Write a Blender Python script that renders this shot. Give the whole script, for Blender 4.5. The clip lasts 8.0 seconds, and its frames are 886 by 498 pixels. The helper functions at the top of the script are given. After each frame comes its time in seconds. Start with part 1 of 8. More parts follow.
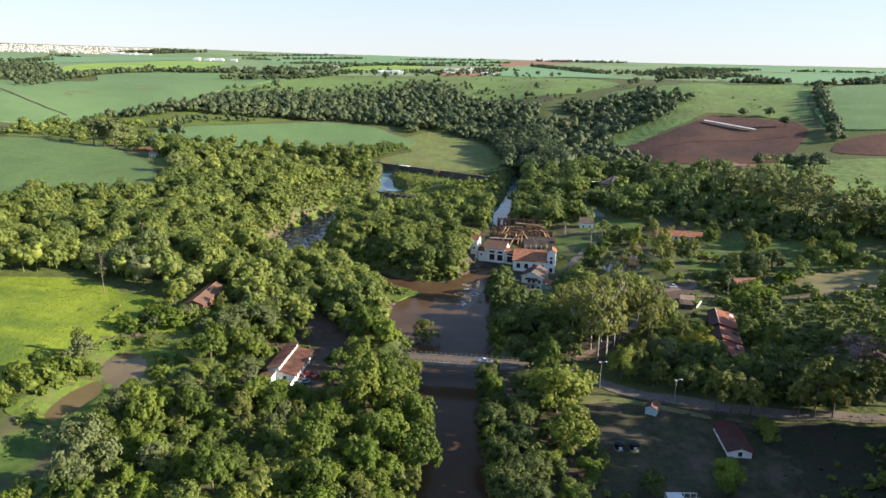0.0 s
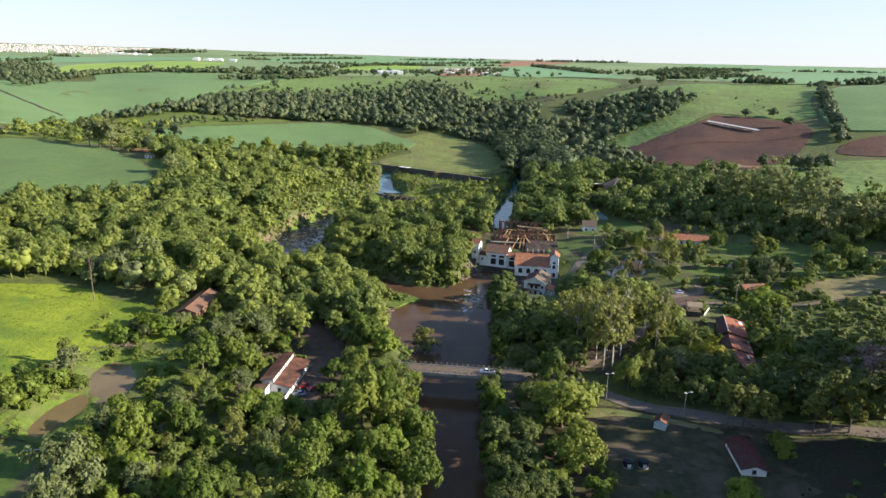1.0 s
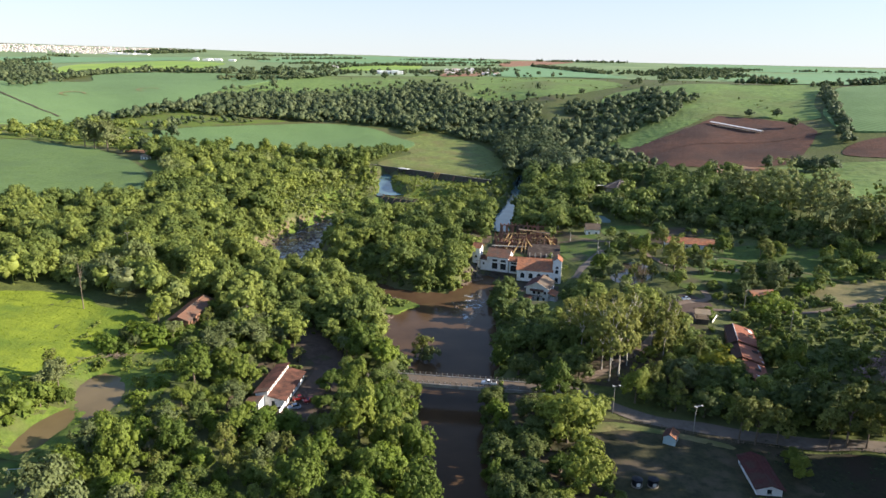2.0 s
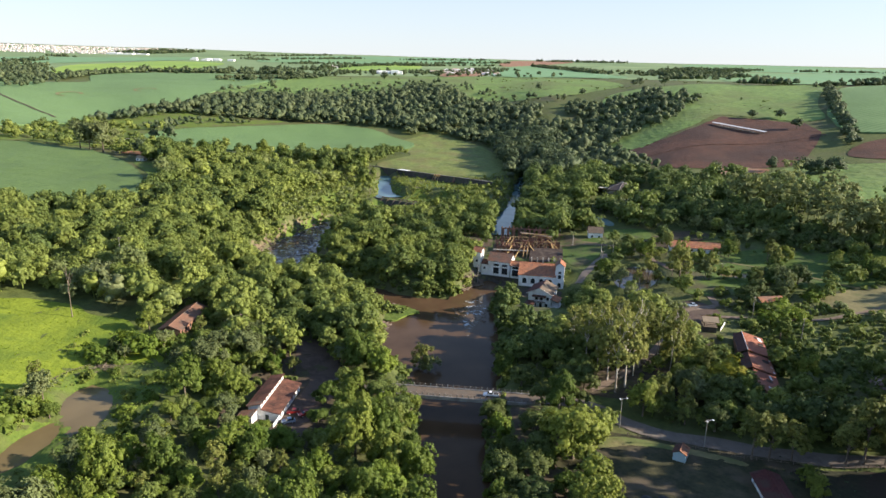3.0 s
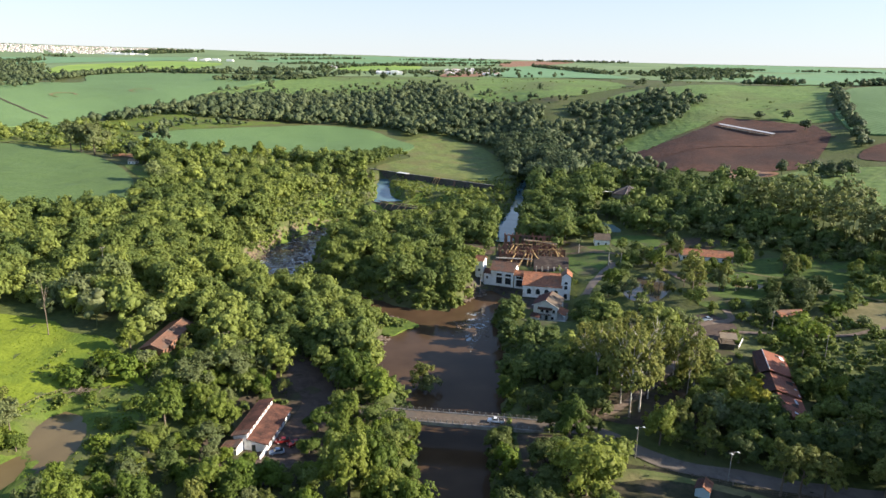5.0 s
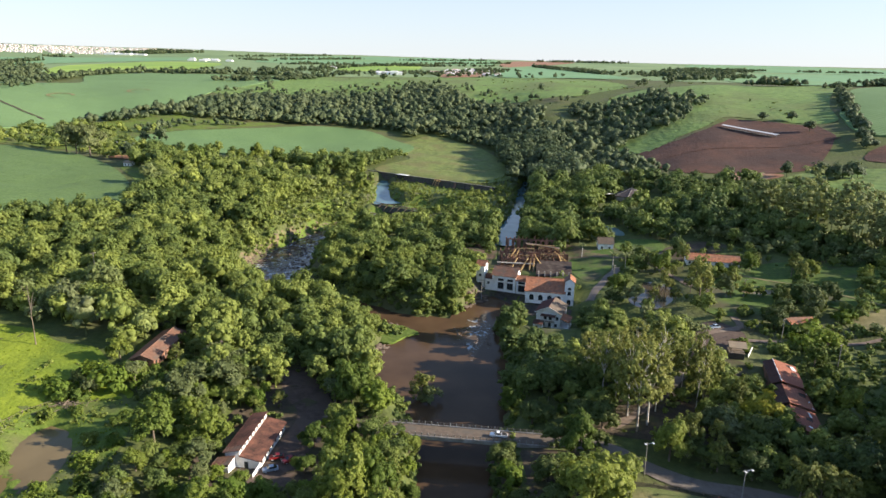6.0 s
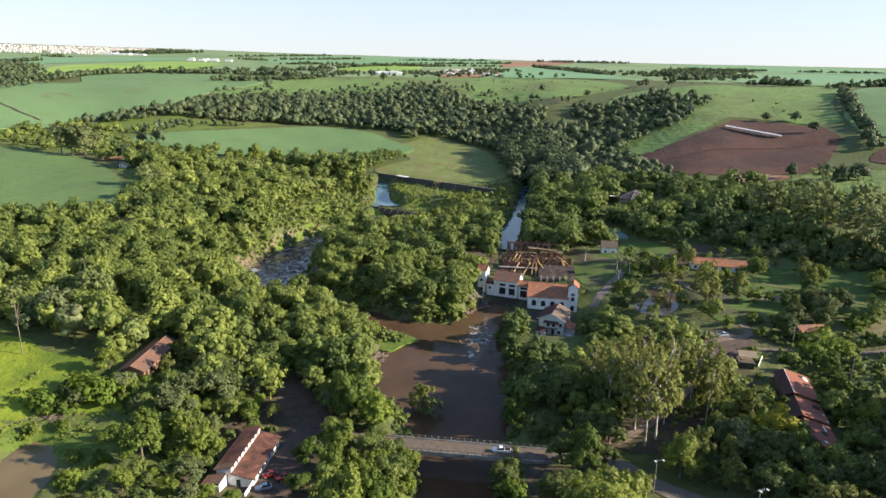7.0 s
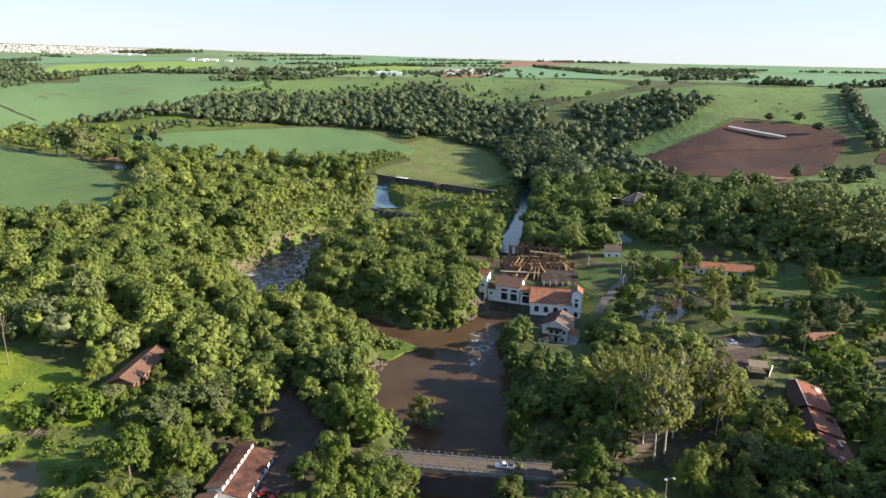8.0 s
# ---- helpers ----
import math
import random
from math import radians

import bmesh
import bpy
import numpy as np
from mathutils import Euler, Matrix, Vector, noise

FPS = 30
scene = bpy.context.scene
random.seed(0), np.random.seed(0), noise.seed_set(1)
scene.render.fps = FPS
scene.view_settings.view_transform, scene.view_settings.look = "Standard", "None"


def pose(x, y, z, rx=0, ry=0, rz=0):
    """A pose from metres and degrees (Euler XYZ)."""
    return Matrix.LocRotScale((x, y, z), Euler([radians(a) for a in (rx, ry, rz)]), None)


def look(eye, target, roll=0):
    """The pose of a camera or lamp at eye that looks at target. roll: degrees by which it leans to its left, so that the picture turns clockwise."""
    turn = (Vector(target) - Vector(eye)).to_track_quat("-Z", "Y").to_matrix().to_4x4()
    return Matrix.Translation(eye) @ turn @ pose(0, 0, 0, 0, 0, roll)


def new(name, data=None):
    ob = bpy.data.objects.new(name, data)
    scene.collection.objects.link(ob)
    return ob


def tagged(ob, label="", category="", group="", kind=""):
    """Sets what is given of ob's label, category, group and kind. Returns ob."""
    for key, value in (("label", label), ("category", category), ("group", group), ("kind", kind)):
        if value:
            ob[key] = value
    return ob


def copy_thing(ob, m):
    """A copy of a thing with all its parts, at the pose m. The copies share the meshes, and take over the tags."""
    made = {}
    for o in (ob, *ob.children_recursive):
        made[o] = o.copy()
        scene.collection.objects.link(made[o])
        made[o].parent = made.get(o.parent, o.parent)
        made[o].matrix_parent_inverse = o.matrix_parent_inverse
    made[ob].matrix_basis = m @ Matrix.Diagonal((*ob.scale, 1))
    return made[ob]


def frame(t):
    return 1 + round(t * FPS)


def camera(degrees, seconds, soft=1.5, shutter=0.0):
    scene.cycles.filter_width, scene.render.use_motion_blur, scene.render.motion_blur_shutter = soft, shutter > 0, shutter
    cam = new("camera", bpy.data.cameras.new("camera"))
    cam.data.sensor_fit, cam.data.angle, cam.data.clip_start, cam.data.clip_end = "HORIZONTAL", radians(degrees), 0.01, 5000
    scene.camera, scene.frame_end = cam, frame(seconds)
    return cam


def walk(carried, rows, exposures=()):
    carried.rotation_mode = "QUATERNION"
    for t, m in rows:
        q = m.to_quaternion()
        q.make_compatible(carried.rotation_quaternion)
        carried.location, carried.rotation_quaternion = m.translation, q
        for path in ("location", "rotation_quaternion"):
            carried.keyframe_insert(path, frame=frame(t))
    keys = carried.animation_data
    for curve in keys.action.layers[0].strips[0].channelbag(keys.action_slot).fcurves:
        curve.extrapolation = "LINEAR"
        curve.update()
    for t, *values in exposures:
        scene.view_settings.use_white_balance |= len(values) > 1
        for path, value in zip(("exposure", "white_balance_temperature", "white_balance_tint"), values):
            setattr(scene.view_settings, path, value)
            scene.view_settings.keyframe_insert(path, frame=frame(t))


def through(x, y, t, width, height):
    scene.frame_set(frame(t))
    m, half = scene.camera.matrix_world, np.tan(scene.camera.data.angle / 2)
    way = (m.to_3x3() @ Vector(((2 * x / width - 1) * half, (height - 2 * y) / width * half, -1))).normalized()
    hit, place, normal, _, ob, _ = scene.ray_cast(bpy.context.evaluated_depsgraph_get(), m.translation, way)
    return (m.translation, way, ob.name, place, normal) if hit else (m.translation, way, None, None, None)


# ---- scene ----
cam = camera(66.0, 8.0, soft=1.5)

PATH = [
    (0, (-0.378, -3.115, 107.119), (-0.37, -1.183, 106.602), 1.2),
    (0.5, (-0.481, 1.375, 107.183), (-0.473, 3.307, 106.666), 1.2),
    (1, (-0.584, 5.833, 107.247), (-0.576, 7.765, 106.73), 1.2),
    (1.5, (-0.687, 10.258, 107.311), (-0.679, 12.19, 106.794), 1.2),
    (3, (-0.997, 23.342, 107.503), (-0.988, 25.274, 106.986), 1.2),
    (3.5, (-1.1, 27.638, 107.567), (-1.091, 29.57, 107.05), 1.2),
    (4, (-1.203, 31.902, 107.631), (-1.194, 33.834, 107.114), 1.2),
    (4.5, (-1.306, 36.134, 107.695), (-1.297, 38.066, 107.178), 1.2),
    (6, (-1.615, 48.636, 107.887), (-1.606, 50.568, 107.371), 1.2),
    (6.5, (-1.718, 52.738, 107.951), (-1.709, 54.67, 107.435), 1.2),
    (7, (-1.821, 56.809, 108.015), (-1.812, 58.741, 107.499), 1.2),
    (7.5, (-1.924, 60.847, 108.079), (-1.915, 62.779, 107.563), 1.2),
    (8, (-2.027, 64.852, 108.143), (-2.018, 66.784, 107.627), 1.2),
]
walk(cam, [(t, look(eye, target, roll)) for t, eye, target, roll in PATH], [(0, 1.15, 6280, 13.0)])

# ---- daylight: a low sun from the right, a pale clear sky ----
SUN_EL, SUN_AZ = 21.5, 95.0
world = bpy.data.worlds.new("sky")
scene.world = world
world.use_nodes = True
wn = world.node_tree
sky = wn.nodes.new("ShaderNodeTexSky")
sky.sky_type, sky.sun_disc = "NISHITA", False
sky.sun_elevation, sky.sun_rotation = radians(SUN_EL), radians(SUN_AZ)
sky.air_density, sky.dust_density, sky.ozone_density = 1.0, 0.1, 3.0
pale = wn.nodes.new("ShaderNodeHueSaturation")
pale.inputs["Saturation"].default_value = 1.05
wn.links.new(sky.outputs["Color"], pale.inputs["Color"])
haze = wn.nodes.new("ShaderNodeMix")
haze.data_type = "RGBA"
lift = wn.nodes.new("ShaderNodeMapRange")
lift.inputs["From Min"].default_value, lift.inputs["From Max"].default_value = 0.0, 0.4
lift.inputs["To Min"].default_value, lift.inputs["To Max"].default_value = 0.8, 0.12
height = wn.nodes.new("ShaderNodeSeparateXYZ")
wn.links.new(wn.nodes.new("ShaderNodeTexCoord").outputs["Generated"], height.inputs["Vector"])
wn.links.new(height.outputs["Z"], lift.inputs["Value"])
wn.links.new(lift.outputs["Result"], haze.inputs["Factor"])
haze.inputs["B"].default_value = (4.0, 4.28, 4.6, 1)
wn.links.new(pale.outputs["Color"], haze.inputs["A"])
wn.links.new(haze.outputs["Result"], wn.nodes["Background"].inputs["Color"])
wn.nodes["Background"].inputs["Strength"].default_value = 0.092
sun = new("sun", bpy.data.lights.new("sun", "SUN"))
sun.data.energy, sun.data.angle, sun.data.color = 4.9, radians(0.6), (1.0, 0.875, 0.68)
to_sun = Vector((math.cos(radians(SUN_EL)) * math.sin(radians(SUN_AZ)), math.cos(radians(SUN_EL)) * math.cos(radians(SUN_AZ)), math.sin(radians(SUN_EL))))
sun.rotation_euler = to_sun.to_track_quat("Z", "Y").to_euler()

# ---- materials ----
def material(name, dark, light, scale=1.0, detail=6.0, rough=0.85, bump=0.0, bump_scale=None, patches=None, patch_scale=0.03, tint=None, metallic=0.0, spec=0.3):
    """Two-scale noise colour: grain between dark and light, patches of a third colour."""
    m = bpy.data.materials.new(name)
    m.use_nodes = True
    t = m.node_tree
    n, l = t.nodes, t.links
    b = n["Principled BSDF"]
    b.inputs["Roughness"].default_value, b.inputs["Metallic"].default_value = rough, metallic
    b.inputs["Specular IOR Level"].default_value = spec
    geo = n.new("ShaderNodeNewGeometry")
    tex = n.new("ShaderNodeTexNoise")
    tex.inputs["Scale"].default_value, tex.inputs["Detail"].default_value = scale, detail
    tex.inputs["Roughness"].default_value = 0.65
    l.new(geo.outputs["Position"], tex.inputs["Vector"])
    ramp = n.new("ShaderNodeValToRGB")
    ramp.color_ramp.elements[0].position, ramp.color_ramp.elements[1].position = 0.33, 0.68
    ramp.color_ramp.elements[0].color, ramp.color_ramp.elements[1].color = (*dark, 1), (*light, 1)
    l.new(tex.outputs["Fac"], ramp.inputs["Fac"])
    out = ramp.outputs["Color"]
    if patches:
        big = n.new("ShaderNodeTexNoise")
        big.inputs["Scale"].default_value, big.inputs["Detail"].default_value = patch_scale, 5.0
        l.new(geo.outputs["Position"], big.inputs["Vector"])
        pr = n.new("ShaderNodeValToRGB")
        pr.color_ramp.elements[0].position, pr.color_ramp.elements[1].position = 0.48, 0.64
        l.new(big.outputs["Fac"], pr.inputs["Fac"])
        mix = n.new("ShaderNodeMix")
        mix.data_type = "RGBA"
        l.new(pr.outputs["Color"], mix.inputs["Factor"])
        l.new(out, mix.inputs["A"])
        mix.inputs["B"].default_value = (*patches, 1)
        out = mix.outputs["Result"]
    if tint:
        info = n.new("ShaderNodeObjectInfo")
        hue = n.new("ShaderNodeHueSaturation")
        mr = n.new("ShaderNodeMapRange")
        mr.inputs["To Min"].default_value, mr.inputs["To Max"].default_value = 1 - tint, 1 + tint
        l.new(info.outputs["Random"], mr.inputs["Value"])
        l.new(mr.outputs["Result"], hue.inputs["Value"])
        l.new(out, hue.inputs["Color"])
        out = hue.outputs["Color"]
    l.new(out, b.inputs["Base Color"])
    if bump:
        bt = n.new("ShaderNodeTexNoise")
        bt.inputs["Scale"].default_value, bt.inputs["Detail"].default_value = bump_scale or scale, 5.0
        l.new(geo.outputs["Position"], bt.inputs["Vector"])
        bp = n.new("ShaderNodeBump")
        bp.inputs["Strength"].default_value, bp.inputs["Distance"].default_value = 1.0, bump
        l.new(bt.outputs["Fac"], bp.inputs["Height"])
        l.new(bp.outputs["Normal"], b.inputs["Normal"])
    return m


def leaf_material(name, dark, light, through=0.3, by_tree="object", stops=()):
    """Foliage: one shade for each tree, a spread for each leaf clump, some light through the leaf."""
    m = bpy.data.materials.new(name)
    m.use_nodes = True
    n, l = m.node_tree.nodes, m.node_tree.links
    b = n["Principled BSDF"]
    b.inputs["Roughness"].default_value, b.inputs["Specular IOR Level"].default_value = 0.6, 0.25
    geo = n.new("ShaderNodeNewGeometry")
    if by_tree == "object":
        per = n.new("ShaderNodeObjectInfo").outputs["Random"]
    else:
        at = n.new("ShaderNodeAttribute")
        at.attribute_name = "tint"
        per = at.outputs["Fac"]
    ramp = n.new("ShaderNodeValToRGB")
    ramp.color_ramp.elements[0].color, ramp.color_ramp.elements[1].color = (*dark, 1), (*light, 1)
    for at_, colour in stops:
        ramp.color_ramp.elements.new(at_).color = (*colour, 1)
    l.new(per, ramp.inputs["Fac"])
    hue = n.new("ShaderNodeHueSaturation")
    mr = n.new("ShaderNodeMapRange")
    mr.inputs["To Min"].default_value, mr.inputs["To Max"].default_value = 0.8, 1.2
    l.new(geo.outputs["Random Per Island"], mr.inputs["Value"])
    l.new(mr.outputs["Result"], hue.inputs["Value"])
    l.new(ramp.outputs["Color"], hue.inputs["Color"])
    fine = n.new("ShaderNodeTexNoise")
    fine.inputs["Scale"].default_value, fine.inputs["Detail"].default_value, fine.inputs["Roughness"].default_value = 1.6, 4.0, 0.7
    l.new(geo.outputs["Position"], fine.inputs["Vector"])
    fr = n.new("ShaderNodeMapRange")
    fr.inputs["From Min"].default_value, fr.inputs["From Max"].default_value = 0.32, 0.68
    fr.inputs["To Min"].default_value, fr.inputs["To Max"].default_value = 0.72, 1.28
    l.new(fine.outputs["Fac"], fr.inputs["Value"])
    grain = n.new("ShaderNodeHueSaturation")
    l.new(fr.outputs["Result"], grain.inputs["Value"])
    l.new(hue.outputs["Color"], grain.inputs["Color"])
    l.new(grain.outputs["Color"], b.inputs["Base Color"])
    tr = n.new("ShaderNodeBsdfTranslucent")
    l.new(grain.outputs["Color"], tr.inputs["Color"])
    rough = n.new("ShaderNodeTexNoise")
    rough.inputs["Scale"].default_value, rough.inputs["Detail"].default_value, rough.inputs["Roughness"].default_value = 0.9, 5.0, 0.75
    l.new(geo.outputs["Position"], rough.inputs["Vector"])
    ruffle = n.new("ShaderNodeBump")
    ruffle.inputs["Strength"].default_value, ruffle.inputs["Distance"].default_value = 1.0, 0.28 if by_tree != "object" else 0.1
    l.new(rough.outputs["Fac"], ruffle.inputs["Height"])
    l.new(ruffle.outputs["Normal"], b.inputs["Normal"])
    mix = n.new("ShaderNodeMixShader")
    mix.inputs["Fac"].default_value = through
    l.new(b.outputs["BSDF"], mix.inputs[1])
    l.new(tr.outputs["BSDF"], mix.inputs[2])
    l.new(mix.outputs["Shader"], n["Material Output"].inputs["Surface"])
    return m


def water_material(name, colour, ripple=0.05, ripple_scale=0.5, foam=0.0, gloss=0.22):
    m = bpy.data.materials.new(name)
    m.use_nodes = True
    n, l = m.node_tree.nodes, m.node_tree.links
    b = n["Principled BSDF"]
    b.inputs["Roughness"].default_value, b.inputs["IOR"].default_value = 0.12, 1.33
    b.inputs["Specular IOR Level"].default_value = gloss
    geo = n.new("ShaderNodeNewGeometry")
    tex = n.new("ShaderNodeTexNoise")
    tex.inputs["Scale"].default_value, tex.inputs["Detail"].default_value = 0.06, 4.0
    l.new(geo.outputs["Position"], tex.inputs["Vector"])
    ramp = n.new("ShaderNodeValToRGB")
    ramp.color_ramp.elements[0].position, ramp.color_ramp.elements[1].position = 0.3, 0.7
    ramp.color_ramp.elements[0].color = (*[c * 0.8 for c in colour], 1)
    ramp.color_ramp.elements[1].color = (*[c * 1.2 for c in colour], 1)
    l.new(tex.outputs["Fac"], ramp.inputs["Fac"])
    out = ramp.outputs["Color"]
    rip = n.new("ShaderNodeTexNoise")
    rip.inputs["Scale"].default_value, rip.inputs["Detail"].default_value = ripple_scale, 5.0
    l.new(geo.outputs["Position"], rip.inputs["Vector"])
    if foam:
        fr = n.new("ShaderNodeValToRGB")
        fr.color_ramp.elements[0].position, fr.color_ramp.elements[1].position = 0.62 - 0.2 * foam, 0.7 - 0.2 * foam
        ft = n.new("ShaderNodeTexNoise")
        ft.inputs["Scale"].default_value, ft.inputs["Detail"].default_value = 0.16, 9.0
        ft.inputs["Roughness"].default_value, ft.inputs["Distortion"].default_value = 0.72, 1.2
        l.new(geo.outputs["Position"], ft.inputs["Vector"])
        l.new(ft.outputs["Fac"], fr.inputs["Fac"])
        mix = n.new("ShaderNodeMix")
        mix.data_type = "RGBA"
        l.new(fr.outputs["Color"], mix.inputs["Factor"])
        l.new(out, mix.inputs["A"])
        mix.inputs["B"].default_value = (0.5, 0.54, 0.56, 1)
        out = mix.outputs["Result"]
    l.new(out, b.inputs["Base Color"])
    bp = n.new("ShaderNodeBump")
    bp.inputs["Strength"].default_value, bp.inputs["Distance"].default_value = 1.0, ripple
    l.new(rip.outputs["Fac"], bp.inputs["Height"])
    l.new(bp.outputs["Normal"], b.inputs["Normal"])
    return m


def crop_material(name, dark, light, pitch, turn):
    """Rows of a crop: soft stripes along one direction, patches of growth."""
    m = material(name, dark, light, scale=0.5, bump=0.45, bump_scale=0.9, patches=[(a + b) * 0.45 for a, b in zip(dark, light)], patch_scale=0.012)
    n, l = m.node_tree.nodes, m.node_tree.links
    b = n["Principled BSDF"]
    mp = n.new("ShaderNodeMapping")
    mp.inputs["Rotation"].default_value = (0, 0, radians(turn))
    l.new(n["Geometry"].outputs["Position"], mp.inputs["Vector"])
    wave = n.new("ShaderNodeTexWave")
    wave.inputs["Scale"].default_value = 0.314 / pitch
    wave.inputs["Distortion"].default_value, wave.inputs["Detail"].default_value, wave.inputs["Detail Scale"].default_value = 3.0, 3.0, 0.6
    l.new(mp.outputs["Vector"], wave.inputs["Vector"])
    mr = n.new("ShaderNodeMapRange")
    mr.inputs["To Min"].default_value, mr.inputs["To Max"].default_value = 0.84, 1.14
    l.new(wave.outputs["Fac"], mr.inputs["Value"])
    hue = n.new("ShaderNodeHueSaturation")
    l.new(mr.outputs["Result"], hue.inputs["Value"])
    l.new(b.inputs["Base Color"].links[0].from_socket, hue.inputs["Color"])
    l.new(hue.outputs["Color"], b.inputs["Base Color"])
    return m


GROUND = material("rough grass and scrub", (0.06, 0.08, 0.020), (0.12, 0.145, 0.036), 0.35, bump=0.5, bump_scale=0.5, patches=(0.105, 0.105, 0.045), patch_scale=0.02)
MEADOW = material("bright meadow grass", (0.149, 0.200, 0.014), (0.223, 0.278, 0.023), 0.3, bump=0.35, bump_scale=0.8, patches=(0.099, 0.153, 0.016), patch_scale=0.05)
LAWN = material("short lawn", (0.055, 0.098, 0.018), (0.108, 0.168, 0.03), 0.4, bump=0.06, bump_scale=2.0, patches=(0.085, 0.080, 0.040), patch_scale=0.06)
# Yard and plot colours are darkened towards the tree shade lying there.
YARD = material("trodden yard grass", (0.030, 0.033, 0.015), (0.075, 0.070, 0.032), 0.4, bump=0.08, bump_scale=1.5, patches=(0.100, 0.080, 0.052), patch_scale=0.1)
PLOT = material("low crop with tree shade in its colour", (0.024, 0.026, 0.014), (0.052, 0.055, 0.026), 0.7, bump=0.12, bump_scale=1.2, patches=(0.050, 0.036, 0.024), patch_scale=0.08)
# Pasture green with its blue raised a little for haze.
PASTURE = material("hill pasture", (0.095, 0.162, 0.040), (0.200, 0.295, 0.075), 0.12, bump=1.2, bump_scale=0.15, patches=(0.131, 0.168, 0.052), patch_scale=0.008)
SCRUB = material("pale marsh grass", (0.105, 0.145, 0.036), (0.20, 0.235, 0.06), 0.18, bump=0.9, bump_scale=0.25, patches=(0.150, 0.150, 0.05), patch_scale=0.03)
# Far greens and the plain are painted paler and bluer for haze.
HAZY_GREEN = material("far green field", (0.140, 0.270, 0.125), (0.190, 0.330, 0.165), 0.01, patches=(0.170, 0.290, 0.120), patch_scale=0.002)
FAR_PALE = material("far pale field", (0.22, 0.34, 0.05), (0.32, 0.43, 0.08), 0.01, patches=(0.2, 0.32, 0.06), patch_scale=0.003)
HAZY_PLAIN = material("far farmland paled for haze", (0.130, 0.200, 0.078), (0.240, 0.320, 0.144), 0.004, patches=(0.200, 0.270, 0.120), patch_scale=0.0015)
PLOUGH = material("ploughed red earth", (0.065, 0.032, 0.021), (0.12, 0.055, 0.034), 0.2, bump=0.5, bump_scale=0.5, patches=(0.06, 0.032, 0.023), patch_scale=0.02)
RED_EARTH = material("bare red earth", (0.22, 0.10, 0.05), (0.36, 0.19, 0.11), 0.2, bump=0.1, patches=(0.30, 0.2, 0.13), patch_scale=0.05)
BANK_EARTH = material("bare tan river bank", (0.11, 0.085, 0.048), (0.22, 0.17, 0.10), 0.4, bump=0.2, bump_scale=0.8, patches=(0.13, 0.15, 0.05), patch_scale=0.12)
DIRT = material("dirt track", (0.14, 0.10, 0.075), (0.27, 0.21, 0.16), 0.4, bump=0.06, patches=(0.2, 0.14, 0.1), patch_scale=0.1)
# Cane's own blue-green, with the blue raised further for haze.
CANE_A = crop_material("sugarcane near", (0.080, 0.140, 0.042), (0.136, 0.208, 0.064), 3.0, 35)
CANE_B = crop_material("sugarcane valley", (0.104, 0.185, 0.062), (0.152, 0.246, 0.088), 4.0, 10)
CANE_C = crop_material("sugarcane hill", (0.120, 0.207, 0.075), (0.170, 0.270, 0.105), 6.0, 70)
WATER = water_material("muddy river water", (0.090, 0.056, 0.032), 0.014, 0.8, gloss=0.14)
RIFFLE = water_material("broken muddy riffle", (0.105, 0.070, 0.040), 0.035, 0.5, foam=0.42, gloss=0.16)
RAPID = water_material("broken water over rocks", (0.085, 0.065, 0.045), 0.12, 0.5, foam=0.45)
POND = water_material("still pond water", (0.17, 0.130, 0.066), 0.006, 0.6)
GARDEN_POND = water_material("dark garden pond water", (0.075, 0.058, 0.040), 0.004, 0.6, gloss=0.6)
# Base colour is blue to stand for the sky mirrored in the water.
CALM = water_material("canal water with sky blue put in", (0.10, 0.18, 0.20), 0.01, 0.6, gloss=0.4)
POOL = water_material("turquoise pool water", (0.26, 0.38, 0.36), 0.004, 0.6)
WALL = material("white lime-washed plaster", (0.80, 0.81, 0.81), (0.90, 0.90, 0.89), 0.8, rough=0.9, bump=0.01, patches=(0.72, 0.70, 0.66), patch_scale=0.35)
BLUE_WALL = material("pale blue plaster", (0.42, 0.56, 0.60), (0.52, 0.66, 0.70), 0.8, patches=(0.48, 0.55, 0.55), patch_scale=0.4)
TILE = material("orange clay roof tiles", (0.19, 0.078, 0.045), (0.46, 0.20, 0.105), 0.8, bump=0.05, bump_scale=3.0, patches=(0.22, 0.125, 0.085), patch_scale=0.22, tint=0.12)
OLD_SHADE_TILE = material("weathered brown roof tiles and shaded slopes", (0.16, 0.085, 0.055), (0.28, 0.15, 0.10), 1.2, bump=0.05, bump_scale=3.0, patches=(0.15, 0.115, 0.09), patch_scale=0.3, tint=0.16)
MOSS_TILE = material("stained red-brown roof tiles", (0.050, 0.027, 0.020), (0.135, 0.060, 0.042), 0.7, bump=0.05, bump_scale=3.0, patches=(0.17, 0.075, 0.05), patch_scale=0.3, tint=0.1)
SLATE = material("dull purple-brown roofing", (0.07, 0.055, 0.055), (0.14, 0.11, 0.105), 0.8, bump=0.03, patches=(0.10, 0.08, 0.075), patch_scale=0.2)
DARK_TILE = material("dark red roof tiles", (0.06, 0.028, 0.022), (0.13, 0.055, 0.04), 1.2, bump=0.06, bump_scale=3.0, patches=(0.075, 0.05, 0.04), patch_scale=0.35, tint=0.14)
TAN_TILE = material("grey-tan cement tiles", (0.25, 0.19, 0.125), (0.36, 0.285, 0.195), 1.0, bump=0.03, patches=(0.26, 0.21, 0.15), patch_scale=0.3, tint=0.1)
MAROON_TILE = material("dark maroon roof tiles", (0.065, 0.020, 0.018), (0.120, 0.038, 0.032), 1.2, bump=0.06, bump_scale=3.0, patches=(0.085, 0.045, 0.036), patch_scale=0.3, tint=0.1)
